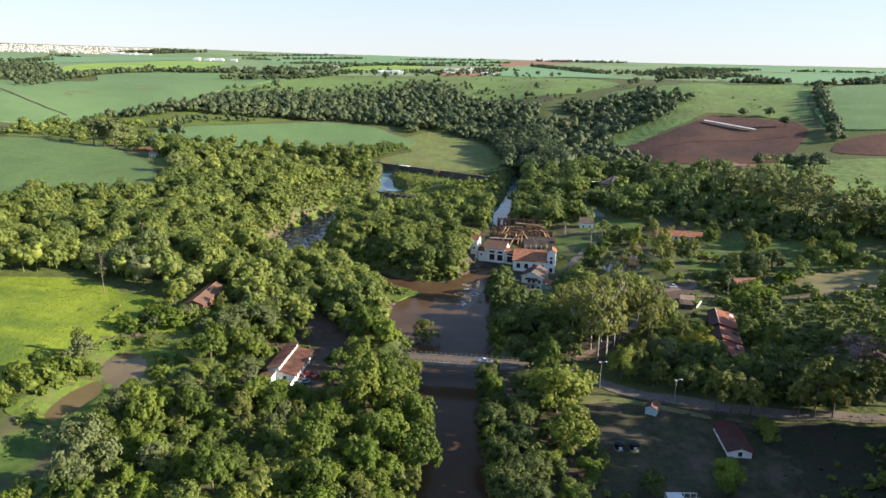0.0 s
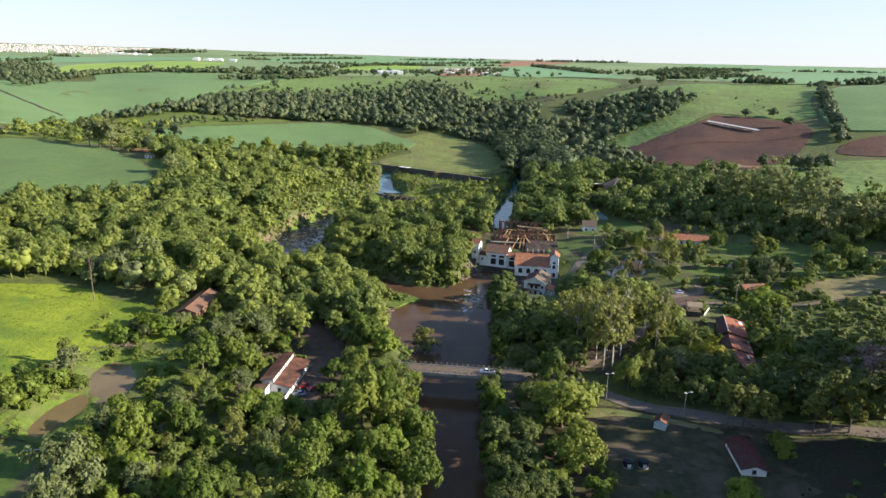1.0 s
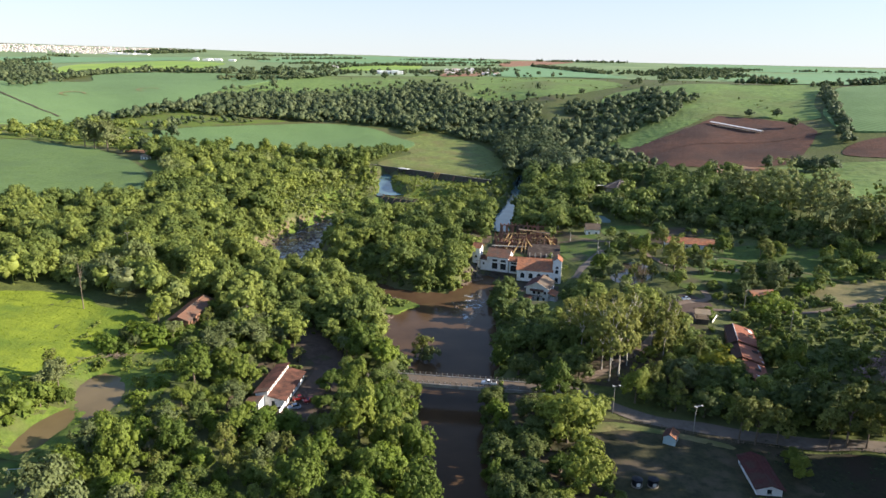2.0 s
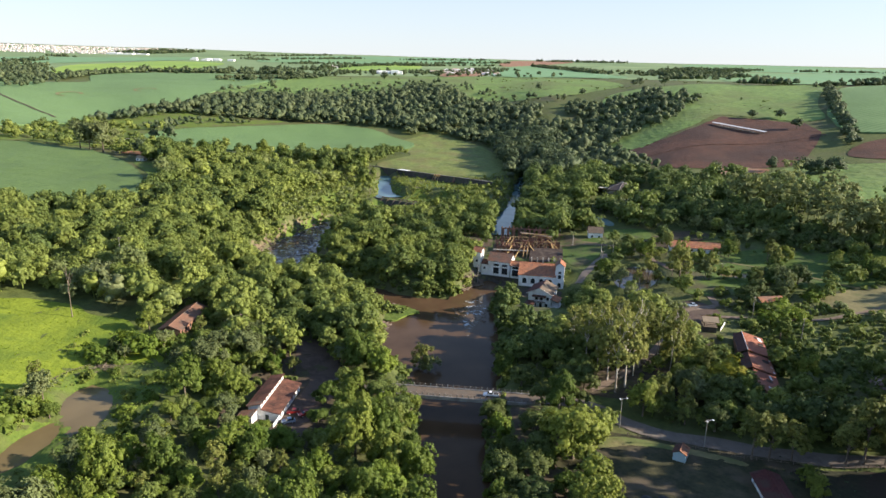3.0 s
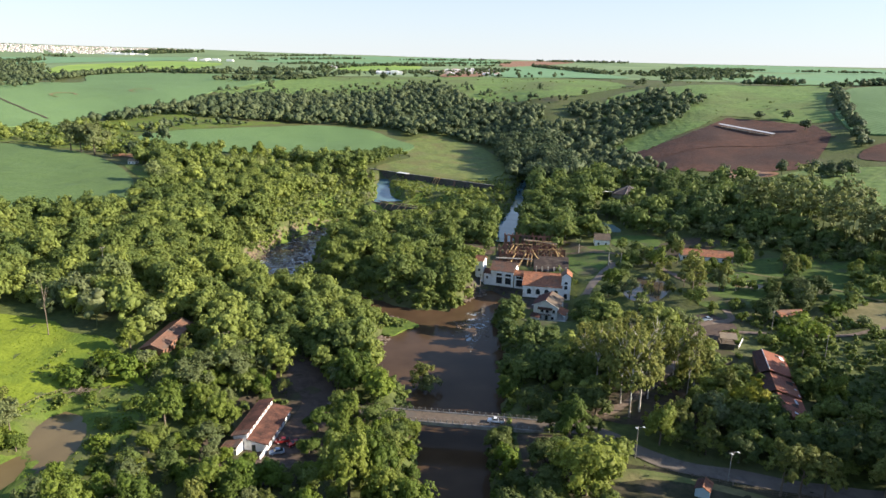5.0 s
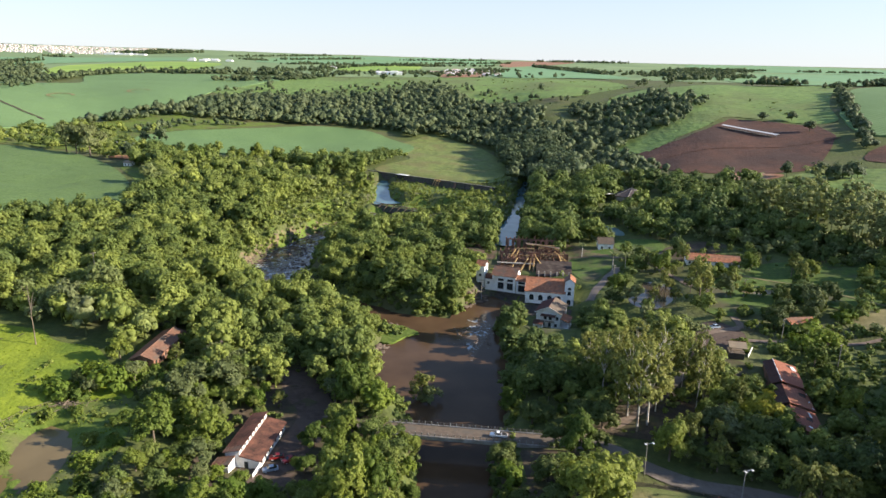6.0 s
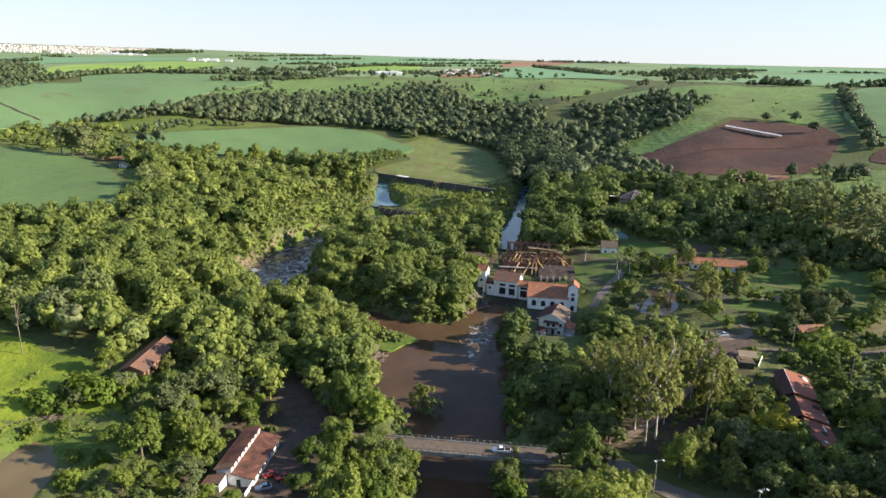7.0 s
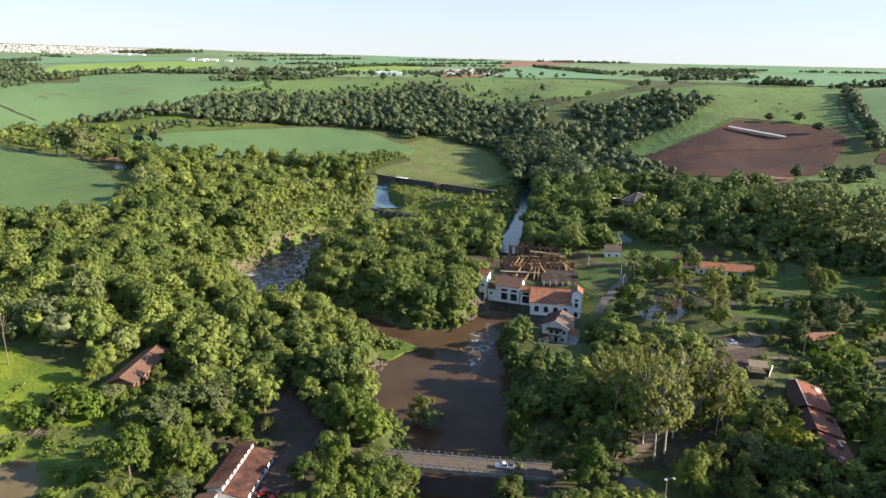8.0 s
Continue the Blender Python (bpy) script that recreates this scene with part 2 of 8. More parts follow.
GREY_TILE = material("weathered grey-brown cement tiles", (0.105, 0.078, 0.058), (0.195, 0.150, 0.112), 1.0, bump=0.04, bump_scale=3.0, patches=(0.12, 0.10, 0.08), patch_scale=0.3, tint=0.1)
CONCRETE = material("weathered concrete", (0.25, 0.23, 0.20), (0.40, 0.37, 0.32), 0.7, bump=0.02, patches=(0.2, 0.18, 0.15), patch_scale=0.25)
DARK_STONE = material("wet dark masonry, also for shaded gaps", (0.045, 0.04, 0.034), (0.11, 0.095, 0.08), 0.6, bump=0.06, patches=(0.07, 0.08, 0.045), patch_scale=0.15)
STAINED = material("dark stained concrete slab", (0.03, 0.02, 0.017), (0.07, 0.05, 0.04), 0.5, bump=0.05, patches=(0.09, 0.07, 0.055), patch_scale=0.3)
ROCK = material("brown river rock", (0.12, 0.085, 0.06), (0.27, 0.21, 0.16), 0.9, bump=0.08, patches=(0.08, 0.06, 0.045), patch_scale=0.4, tint=0.2)
RUBBLE = material("brown rubble and weeds", (0.07, 0.048, 0.034), (0.19, 0.13, 0.09), 0.8, bump=0.25, bump_scale=0.7, patches=(0.07, 0.085, 0.03), patch_scale=0.15)
RUST = material("rusty ochre steel", (0.34, 0.21, 0.08), (0.58, 0.42, 0.19), 1.0, rough=0.7, patches=(0.20, 0.09, 0.05), patch_scale=0.5, tint=0.2)
BROWN_WALL = material("stained red-brown masonry", (0.18, 0.085, 0.055), (0.33, 0.175, 0.115), 0.6, bump=0.04, patches=(0.10, 0.075, 0.055), patch_scale=0.2)
GLASS = material("dark window glass", (0.012, 0.015, 0.02), (0.03, 0.036, 0.045), 0.5, rough=0.12, spec=0.5)
FRAME = material("dark green painted joinery", (0.03, 0.045, 0.04), (0.06, 0.075, 0.065), 2.0, rough=0.6)
POLE = material("grey concrete post", (0.22, 0.205, 0.185), (0.34, 0.32, 0.29), 1.5, rough=0.9)
WOOD = material("grey weathered timber", (0.13, 0.10, 0.075), (0.25, 0.20, 0.15), 1.5, rough=0.85)
WHITE_METAL = material("white sheet metal", (0.68, 0.69, 0.69), (0.80, 0.80, 0.79), 0.6, rough=0.5, patches=(0.62, 0.61, 0.58), patch_scale=0.3)
CAR_WHITE = material("white car paint", (0.72, 0.73, 0.74), (0.80, 0.80, 0.80), 1.0, rough=0.25, spec=0.5)
CAR_RED = material("dark red car paint", (0.20, 0.015, 0.015), (0.26, 0.02, 0.02), 1.0, rough=0.3, spec=0.5)
CAR_BLUE = material("light blue car paint", (0.34, 0.42, 0.52), (0.42, 0.50, 0.60), 1.0, rough=0.3, spec=0.5)
RUBBER = material("black tyre rubber", (0.015, 0.015, 0.015), (0.03, 0.03, 0.03), 3.0, rough=0.9)
TANK = material("black tank plastic", (0.012, 0.013, 0.018), (0.025, 0.027, 0.035), 1.0, rough=0.5)
BARK = material("grey brown bark", (0.10, 0.075, 0.055), (0.22, 0.18, 0.14), 2.5, bump=0.03)
PALE_BARK = material("pale eucalyptus bark", (0.5, 0.47, 0.41), (0.7, 0.66, 0.59), 1.2, patches=(0.34, 0.27, 0.2), patch_scale=0.6)
LEAF = leaf_material("broad leaves", (0.078, 0.124, 0.022), (0.225, 0.262, 0.044), 0.36, stops=((0.5, (0.150, 0.205, 0.033)),))
LEAF_BRIGHT = leaf_material("fresh yellow-green leaves", (0.128, 0.195, 0.026), (0.232, 0.300, 0.044), 0.38)
LEAF_DARK = leaf_material("dark glossy leaves, also for shaded trees", (0.070, 0.102, 0.028), (0.122, 0.152, 0.038), 0.25)
LEAF_GREY = leaf_material("grey-green leaves", (0.138, 0.172, 0.064), (0.212, 0.242, 0.094))
LEAF_EUCA = leaf_material("olive eucalyptus leaves", (0.21, 0.232, 0.055), (0.32, 0.33, 0.088), 0.36)
LEAF_GROVE = leaf_material("olive grove leaves", (0.185, 0.220, 0.080), (0.300, 0.330, 0.128), 0.38, "attribute")
LEAF_DRY = leaf_material("dry pinkish twigs", (0.223, 0.153, 0.146), (0.307, 0.225, 0.211), 0.1)
LEAF_WOODS = leaf_material("woodland leaves", (0.090, 0.136, 0.042), (0.212, 0.236, 0.108), 0.36, "attribute", ((0.3, (0.160, 0.210, 0.050)), (0.55, (0.215, 0.262, 0.060)), (0.72, (0.285, 0.332, 0.072)), (0.86, (0.212, 0.255, 0.086))))
LEAF_MANGO = leaf_material("new yellow mango leaves", (0.30, 0.30, 0.035), (0.34, 0.33, 0.04), 0.38)
BARN_TILE = material("faded orange-red tiles with sunlit tone", (0.26, 0.090, 0.055), (0.42, 0.175, 0.105), 1.2, bump=0.05, bump_scale=3.0, patches=(0.30, 0.10, 0.06), patch_scale=0.2, tint=0.08)
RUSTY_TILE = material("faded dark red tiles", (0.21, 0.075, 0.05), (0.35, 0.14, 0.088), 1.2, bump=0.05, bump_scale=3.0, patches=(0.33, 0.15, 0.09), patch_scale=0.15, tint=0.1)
GREEN_BANK = material("rough bank grass", (0.075, 0.12, 0.018), (0.14, 0.195, 0.03), 0.4, bump=0.4, bump_scale=0.7, patches=(0.11, 0.125, 0.04), patch_scale=0.07)
# Earth and litter tone, lowered further to stand for tree shade.
LITTER_SHADE = material("trodden earth, leaf litter and tree shade", (0.05, 0.038, 0.025), (0.105, 0.08, 0.054), 0.5, bump=0.1, patches=(0.085, 0.085, 0.035), patch_scale=0.12)
# Dirt tone lowered for the shade over the lot and the hut yard.
LOT = material("trodden red-brown dirt", (0.062, 0.042, 0.033), (0.130, 0.092, 0.072), 0.5, bump=0.05, patches=(0.11, 0.08, 0.06), patch_scale=0.14)
DUSTY = material("dusty trodden surface", (0.105, 0.08, 0.06), (0.185, 0.143, 0.106), 0.6, bump=0.02, patches=(0.13, 0.11, 0.09), patch_scale=0.2)
LEAF_OLIVE = leaf_material("dull olive leaves", (0.140, 0.165, 0.040), (0.245, 0.262, 0.064))
# Town walls and roofs carry the horizon's pale pinkish haze in their colour.
TOWN_WALL = material("distant house walls paled for haze", (0.60, 0.55, 0.52), (0.80, 0.77, 0.75), 0.02, patches=(0.66, 0.54, 0.48), patch_scale=0.01)
TOWN_ROOF = material("distant clay roofs paled for haze", (0.42, 0.27, 0.21), (0.56, 0.42, 0.36), 0.03, patches=(0.55, 0.50, 0.46), patch_scale=0.012)
# Leaf green dulled and cooled so that far woods carry haze in colour.
LEAF_FAR = leaf_material("dark green leaves with haze tint", (0.066, 0.100, 0.047), (0.146, 0.178, 0.080), 0.3, "attribute")
ROAD_DUST = material("dusty grey village road", (0.125, 0.105, 0.088), (0.22, 0.187, 0.155), 0.5, bump=0.03, patches=(0.20, 0.165, 0.135), patch_scale=0.12)
TAN_GRASS = material("dry tan grass", (0.15, 0.14, 0.06), (0.25, 0.215, 0.10), 0.3, bump=0.2, bump_scale=0.8, patches=(0.12, 0.15, 0.045), patch_scale=0.06)
# ---- relief of the valley: heights by distance ahead (rows) and bearing x / y (columns) ----
BEARINGS = (-0.70, -0.42, -0.15, 0.05, 0.16, 0.38, 0.70)
RELIEF = (
    (-250, (6, 2, 0, -1, -1, 0, 2)),
    (130, (5, 3, 0, -1, -1, -1, 0)),
    (220, (12, 6, 0, -1, -1, -1, 2)),
    (300, (18, 13, 2, -2, 0, 4, 8)),
    (400, (23, 17, 2, 0, 2, 8, 14)),
    (500, (27, 20, 4, 2, 6, 13, 22)),
    (620, (32, 24, 8, 7, 10, 22, 36)),
    (760, (44, 22, 12, 9, 14, 44, 66)),
    (900, (60, 30, 14, 13, 30, 66, 88)),
    (1100, (72, 58, 36, 40, 60, 86, 95)),
    (1400, (78, 74, 72, 76, 82, 88, 95)),
    (2000, (97, 95, 93, 93, 92, 92, 94)),
    (3000, (122, 120, 117, 116, 114, 114, 114)),
    (4900, (206, 192, 174, 164, 160, 160, 160)),
)


def relief(x, y):
    """Height of the open country, without the river bed."""
    x, y = np.asarray(x, float), np.asarray(y, float)
    u = np.clip(x / np.maximum(y + 10, 150), -0.7, 0.7)
    rows = np.array([r[0] for r in RELIEF], float)
    table = np.array([r[1] for r in RELIEF], float)
    k = np.clip(np.searchsorted(rows, y) - 1, 0, len(rows) - 2)
    f = np.clip((y - rows[k]) / (rows[k + 1] - rows[k]), 0, 1)
    cols = np.array(BEARINGS)
    c = np.clip(np.searchsorted(cols, u) - 1, 0, len(cols) - 2)
    g = np.clip((u - cols[c]) / (cols[c + 1] - cols[c]), 0, 1)
    g = g * g * (3 - 2 * g)

    def cubic(col):
        # monotone-ish cubic along the distance
        a, b = table[k, col], table[k + 1, col]
        k0, k3 = np.maximum(k - 1, 0), np.minimum(k + 2, len(rows) - 1)
        h = rows[k + 1] - rows[k]
        m0 = (b - table[k0, col]) / (rows[k + 1] - rows[k0]) * h
        m1 = (table[k3, col] - a) / (rows[k3] - rows[k]) * h
        f2, f3 = f * f, f * f * f
        return a * (2 * f3 - 3 * f2 + 1) + m0 * (f3 - 2 * f2 + f) + b * (3 * f2 - 2 * f3) + m1 * (f3 - f2)

    return cubic(c) * (1 - g) + cubic(c + 1) * g

# waterways: (x, y, half width, water level) along the middle
RIVER = ((5, -250, 12, -7), (5, 120, 11, -7), (4, 200, 10, -7), (4, 226, 10, -7), (5, 250, 14, -7), (5, 268, 18, -7), (0, 288, 27, -7), (-2, 308, 29, -7), (3, 328, 21, -7), (3, 342, 15, -7))
LEFT_ARM = ((0, 338, 9, -7), (-14, 344, 8, -6.9), (-32, 356, 7, -6.8), (-56, 372, 8, -6.6), (-82, 390, 12, -6.4), (-94, 425, 17, -6.2), (-92, 462, 14, -6), (-81, 504, 10, -5.7), (-66, 545, 9, -5.4), (-46, 572, 12, -5))
WEIR_POOL = ((-45, 598, 10, -1.4), (-50, 620, 6, -0.6), (-54, 650, 4, 0.8), (-56, 690, 3.5, 2.4))
TAILRACE = ((14, 338, 10, -7), (18, 356, 10, -7), (23, 370, 9, -7), (32, 377, 7, -7))
CANAL = ((38, 456, 5.5, 2), (45, 500, 6, 2.2), (55, 548, 4, 2.4), (65, 600, 5, 2.6), (71, 648, 4, 2.8), (82, 700, 4, 3))
PONDS = ((-108.6, 211, 6.6, 14.5, 5.0, 18), (-113.0, 188, 5.0, 11, 5.0, -4), (102, 364, 9.0, 18.5, 2.9, -24), (112, 484, 4.5, 11, 6.2, 8), (153, 361.5, 8.5, 3.4, 6.1, 0))
# level platforms: x, y, radius, soft edge, height
PADS = ((-48, 566, 26, 24, -3.2), (-76, 546, 14, 20, -3.0), (-20, 575, 18, 20, -2.0), (-8, 640, 18, 18, 3.6), (22, 622, 12, 16, 3.4), (-36, 662, 16, 18, 4.4), (-84, 664, 18, 26, 4.6), (-82, 620, 12, 24, 2.2), (-24, 338, 9, 10, -6.2), (-72, 384, 16, 22, -3.0), (-112, 400, 14, 22, 1.0), (-118, 450, 12, 22, 1.5), (50, 372, 15, 10, -4.6), (34, 384, 12, 8, -5.2), (50, 344, 14, 8, -6.0), (52, 428, 22, 14, 1.0), (-48, 232, 16, 14, 0.0), (-24, 238.5, 7, 8, -0.2), (42, 231, 10, 8, -0.2), (90, 178, 22, 16, -1.5), (62, 190, 22, 14, -1.6), (119, 268, 16, 12, 1.5), (111, 244, 10, 9, 1.2), (-102, 155, 14, 12, 3.0), (112, 290, 10, 10, 4.0), (28, 378.5, 6.5, 2.5, -7.7), (35, 374.5, 6, 2.5, -7.7), (45, 361.5, 4.2, 2.5, -7.3), (52, 359.5, 3.6, 2.5, -7.0))


def along(x, y, line):
    """Distance to a polyline of (x, y, half width, level), and the half width and level there."""
    best = np.full(np.shape(x), 1e9)
    width, level = np.zeros(np.shape(x)), np.zeros(np.shape(x))
    for a, b in zip(line, line[1:]):
        dx, dy = b[0] - a[0], b[1] - a[1]
        s = np.clip(((x - a[0]) * dx + (y - a[1]) * dy) / (dx * dx + dy * dy), 0, 1)
        d = np.hypot(x - a[0] - s * dx, y - a[1] - s * dy)
        near = d < best
        best = np.where(near, d, best)
        width = np.where(near, a[2] + s * (b[2] - a[2]), width)
        level = np.where(near, a[3] + s * (b[3] - a[3]), level)
    return best, width, level


def swell(x, y):
    """Small uneven ground, without any repeat that shows."""
    return 0.5 * np.sin(x * 0.071 + 1.3 * np.sin(y * 0.031)) * np.sin(y * 0.063 + 0.8 * np.sin(x * 0.043)) + 0.3 * np.sin(x * 0.19 + y * 0.13) * np.sin(y * 0.21 - x * 0.09)


def smooth(f):
    f = np.clip(f, 0, 1)
    return f * f * (3 - 2 * f)


def pond_ring(x, y, p):
    c, s = math.cos(math.radians(p[5])), math.sin(math.radians(p[5]))
    u, v = (x - p[0]) * c + (y - p[1]) * s, -(x - p[0]) * s + (y - p[1]) * c
    return np.hypot(u / p[2], v / p[3])


def ground_z(x, y):
    x, y = np.asarray(x, float), np.asarray(y, float)
    z = relief(x, y) + swell(x, y)
    for px, py, r, soft, h in PADS:
        z = z + (h - z) * (1 - smooth((np.hypot(x - px, y - py) - r) / soft))
    # the dam's reservoir is silted up to a level meadow
    flat = smooth((y - 640) / 30) * smooth((980 - y) / 60) * smooth((110 - np.abs(x + 5)) / 50)
    z = z + flat * np.minimum(9 + 0.02 * np.maximum(y - 700, 0) - z, 0)
    wet = np.zeros(np.shape(z), bool)
    for line, bank in ((RIVER, 9), (LEFT_ARM, 8), (WEIR_POOL, 9), (TAILRACE, 5), (CANAL, 4)):
        d, w, level = along(x, y, line)
        d = d + 1.3 * np.sin(x * 0.33 + y * 0.21) * np.sin(y * 0.27 - x * 0.11)
        bed = level - 1.4
        f = smooth((d - w + 1.0) / bank)
        z = np.where((d < w + bank) & ~wet, bed + f * np.maximum(z - bed, 0.0 if line is TAILRACE else 2.6), z)
        wet = wet | (d < w + 0.5)
    for p in PONDS:
        r = pond_ring(x, y, p)
        z = np.where(r < 1.6, (p[4] - 1.0) + smooth((r - 0.85) / 0.75) * (np.maximum(z, p[4] + 0.6) - p[4] + 1.0), z)
    return z


# ---- land: one graded sheet to the horizon ----
def graded(fine_from, fine_to, step, far_from, far_to, growth):
    mid = np.arange(fine_from, fine_to + step / 2, step)
    up, down, s = [], [], step
    while mid[-1] + sum(up) < far_to:
        s *= growth
        up.append(s)
    s = step
    while mid[0] - sum(down) > far_from:
        s *= growth
        down.append(s)
    return np.concatenate([mid[0] - np.cumsum(down)[::-1], mid, mid[-1] + np.cumsum(up)])


GX = graded(-170, 190, 3.0, -4800, 4800, 1.06)
GY = graded(130, 480, 3.0, -350, 4900, 1.035)
GZ = ground_z(*np.meshgrid(GX, GY))


def drape(x, y):
    """Height of the land sheet itself."""
    x, y = np.asarray(x, float), np.asarray(y, float)
    i = np.clip(np.searchsorted(GX, x) - 1, 0, len(GX) - 2)
    j = np.clip(np.searchsorted(GY, y) - 1, 0, len(GY) - 2)
    f, g = (x - GX[i]) / (GX[i + 1] - GX[i]), (y - GY[j]) / (GY[j + 1] - GY[j])
    return (GZ[j, i] * (1 - f) + GZ[j, i + 1] * f) * (1 - g) + (GZ[j + 1, i] * (1 - f) + GZ[j + 1, i + 1] * f) * g


def raw_mesh(name, verts, faces, mat, smooth_shade=True):
    """A mesh from numpy arrays; faces all of one size."""
    me = bpy.data.meshes.new(name)
    verts, faces = np.asarray(verts, np.float32), np.asarray(faces, np.int32)
    me.vertices.add(len(verts))
    me.vertices.foreach_set("co", verts.ravel())
    me.loops.add(faces.size)
    me.loops.foreach_set("vertex_index", faces.ravel())
    me.polygons.add(len(faces))
    me.polygons.foreach_set("loop_start", np.arange(len(faces), dtype=np.int32) * faces.shape[1])
    me.polygons.foreach_set("use_smooth", np.full(len(faces), smooth_shade))
    me.materials.append(mat)
    me.update(calc_edges=True)
    return me


def grid_faces(nx, ny):
    a = (np.arange(ny - 1)[:, None] * nx + np.arange(nx - 1)[None]).ravel()
    return np.stack([a, a + 1, a + 1 + nx, a + nx], 1)


mx, my = np.meshgrid(GX, GY)
land = new("ground", raw_mesh("ground", np.stack([mx.ravel(), my.ravel(), GZ.ravel()], 1), grid_faces(len(GX), len(GY)), GROUND))
tagged(land, "rolling valley ground of rough green grass and brown scrub", "ground", kind="structure")


def curve_through(points, step):
    """A smooth closed outline through the corners of a plan."""
    p = np.array(points, float)
    n, out = len(p), []
    for i in range(n):
        a, b, c, d = p[i - 1], p[i], p[(i + 1) % n], p[(i + 2) % n]
        k = max(2, int(np.hypot(*(c - b)) / step))
        for s in np.arange(k) / k:
            out.append(0.5 * ((2 * b) + (c - a) * s + (2 * a - 5 * b + 4 * c - d) * s * s + (3 * b - a - 3 * c + d) * s ** 3))
    return np.array(out)


def inside(x, y, outline):
    hit = np.zeros(np.shape(x), bool)
    for (ax, ay), (bx, by) in zip(outline, np.roll(outline, -1, 0)):
        cross = (ay > y) != (by > y)
        hit ^= cross & (x < (bx - ax) * (y - ay) / (by - ay + 1e-12) + ax)
    return hit


def nearest_on(x, y, outline):
    best, bx, by = np.full(len(x), 1e18), x.copy(), y.copy()
    for a, b in zip(outline, np.roll(outline, -1, 0)):
        dx, dy = b - a
        s = np.clip(((x - a[0]) * dx + (y - a[1]) * dy) / (dx * dx + dy * dy + 1e-12), 0, 1)
        qx, qy = a[0] + s * dx, a[1] + s * dy
        d = (x - qx) ** 2 + (y - qy) ** 2
        m = d < best
        best[m], bx[m], by[m] = d[m], qx[m], qy[m]
    return bx, by


def sheet(name, points, mat, lift, cell, label, category, rough=0.0, skirt=0.0, level=None, rounded=True, kind="structure"):
    """A patch of ground cover laid on the land inside an outline, with a skirt where it stands tall."""
    ring = curve_through(points, cell) if rounded else np.array(points, float)
    lo, hi = ring.min(0), ring.max(0)
    xs, ys = np.arange(lo[0] - cell, hi[0] + 2 * cell, cell), np.arange(lo[1] - cell, hi[1] + 2 * cell, cell)
    gx, gy = np.meshgrid(xs, ys)
    cx, cy = (gx[:-1, :-1] + cell / 2).ravel(), (gy[:-1, :-1] + cell / 2).ravel()
    keep = inside(cx, cy, ring)
    quads = grid_faces(len(xs), len(ys))[keep]
    used, idx = np.unique(quads, return_inverse=True)
    quads = idx.reshape(-1, 4)
    x, y = gx.ravel()[used].copy(), gy.ravel()[used].copy()
    count = np.bincount(quads.ravel(), minlength=len(used))
    edge = count < 4
    x[edge], y[edge] = nearest_on(x[edge], y[edge], ring)
    z = np.full(len(x), float(level)) if level is not None else drape(x, y) + lift
    if rough:
        rng = np.random.default_rng(len(x))
        z = z + rng.normal(0, rough, len(x))
    verts = np.stack([x, y, z], 1)
    if skirt:
        sides = np.concatenate([quads[:, [0, 1]], quads[:, [1, 2]], quads[:, [2, 3]], quads[:, [3, 0]]])
        key = {}
        for a, b in sides:
            k = (min(a, b), max(a, b))
            key[k] = None if k in key else (a, b)
        rim = np.array([e for e in key.values() if e is not None])
        low = verts.copy()
        low[:, 2] -= skirt
        n = len(verts)
        verts = np.concatenate([verts, verts, low])
        quads = np.concatenate([quads, np.stack([rim[:, 1] + n, rim[:, 0] + n, rim[:, 0] + 2 * n, rim[:, 1] + 2 * n], 1)])
    ob = new(name, raw_mesh(name, verts, quads, mat))
    return tagged(ob, label, category, kind=kind)


def ribbon(name, line, width, mat, lift, label, category, level=False, step=3.0):
    """A road or a water surface along a smooth line."""
    p = np.array([q[:2] for q in line], float)
    out, wid, lev = [], [], []
    for i in range(len(p) - 1):
        a, b, c, d = p[max(i - 1, 0)], p[i], p[i + 1], p[min(i + 2, len(p) - 1)]
        k = max(2, int(np.hypot(*(c - b)) / step))
        for s in np.arange(k + (i == len(p) - 2)) / k:
            out.append(0.5 * ((2 * b) + (c - a) * s + (2 * a - 5 * b + 4 * c - d) * s * s + (3 * b - a - 3 * c + d) * s ** 3))
            if level:
                wid.append(line[i][2] + s * (line[i + 1][2] - line[i][2]) + width)
                lev.append(line[i][3] + s * (line[i + 1][3] - line[i][3]))
    out = np.array(out)
    t = np.gradient(out, axis=0)
    nrm = np.stack([-t[:, 1], t[:, 0]], 1) / np.hypot(t[:, 0], t[:, 1])[:, None]
    across = 9
    rows = []
    for i, s in enumerate(np.linspace(-1, 1, across)):
        half = np.array(wid)[:, None] if level else width / 2 + 0.18 * width * np.sin(np.arange(len(out)) * 0.9 + 4 * s)[:, None] * (abs(s) == 1) * 0.3
        q = out + nrm * s * half
        z = np.array(lev) if level else drape(q[:, 0], q[:, 1]) + lift
        rows.append(np.stack([q[:, 0], q[:, 1], z], 1))
    verts = np.concatenate(rows)
    ob = new(name, raw_mesh(name, verts, grid_faces(len(out), across)[:, ::-1], mat))
    return tagged(ob, label, category, kind="structure")


# ---- water ----
ribbon("river", RIVER, 5, WATER, 0, "slow brown muddy river between wooded banks", "river", level=True)
ribbon("river_mouth", [(x, y, w, z - 0.01) for x, y, w, z in LEFT_ARM[:4]], 5, WATER, 0, "calm brown mouth of the shallow river arm", "river", level=True)
ribbon("river_arm", LEFT_ARM[3:], 5, RAPID, 0, "shallow river arm with white rapids over rocks", "river", level=True)
ribbon("river_pool", WEIR_POOL, 5, CALM, 0, "pale pool of water held above the weir", "water", level=True)
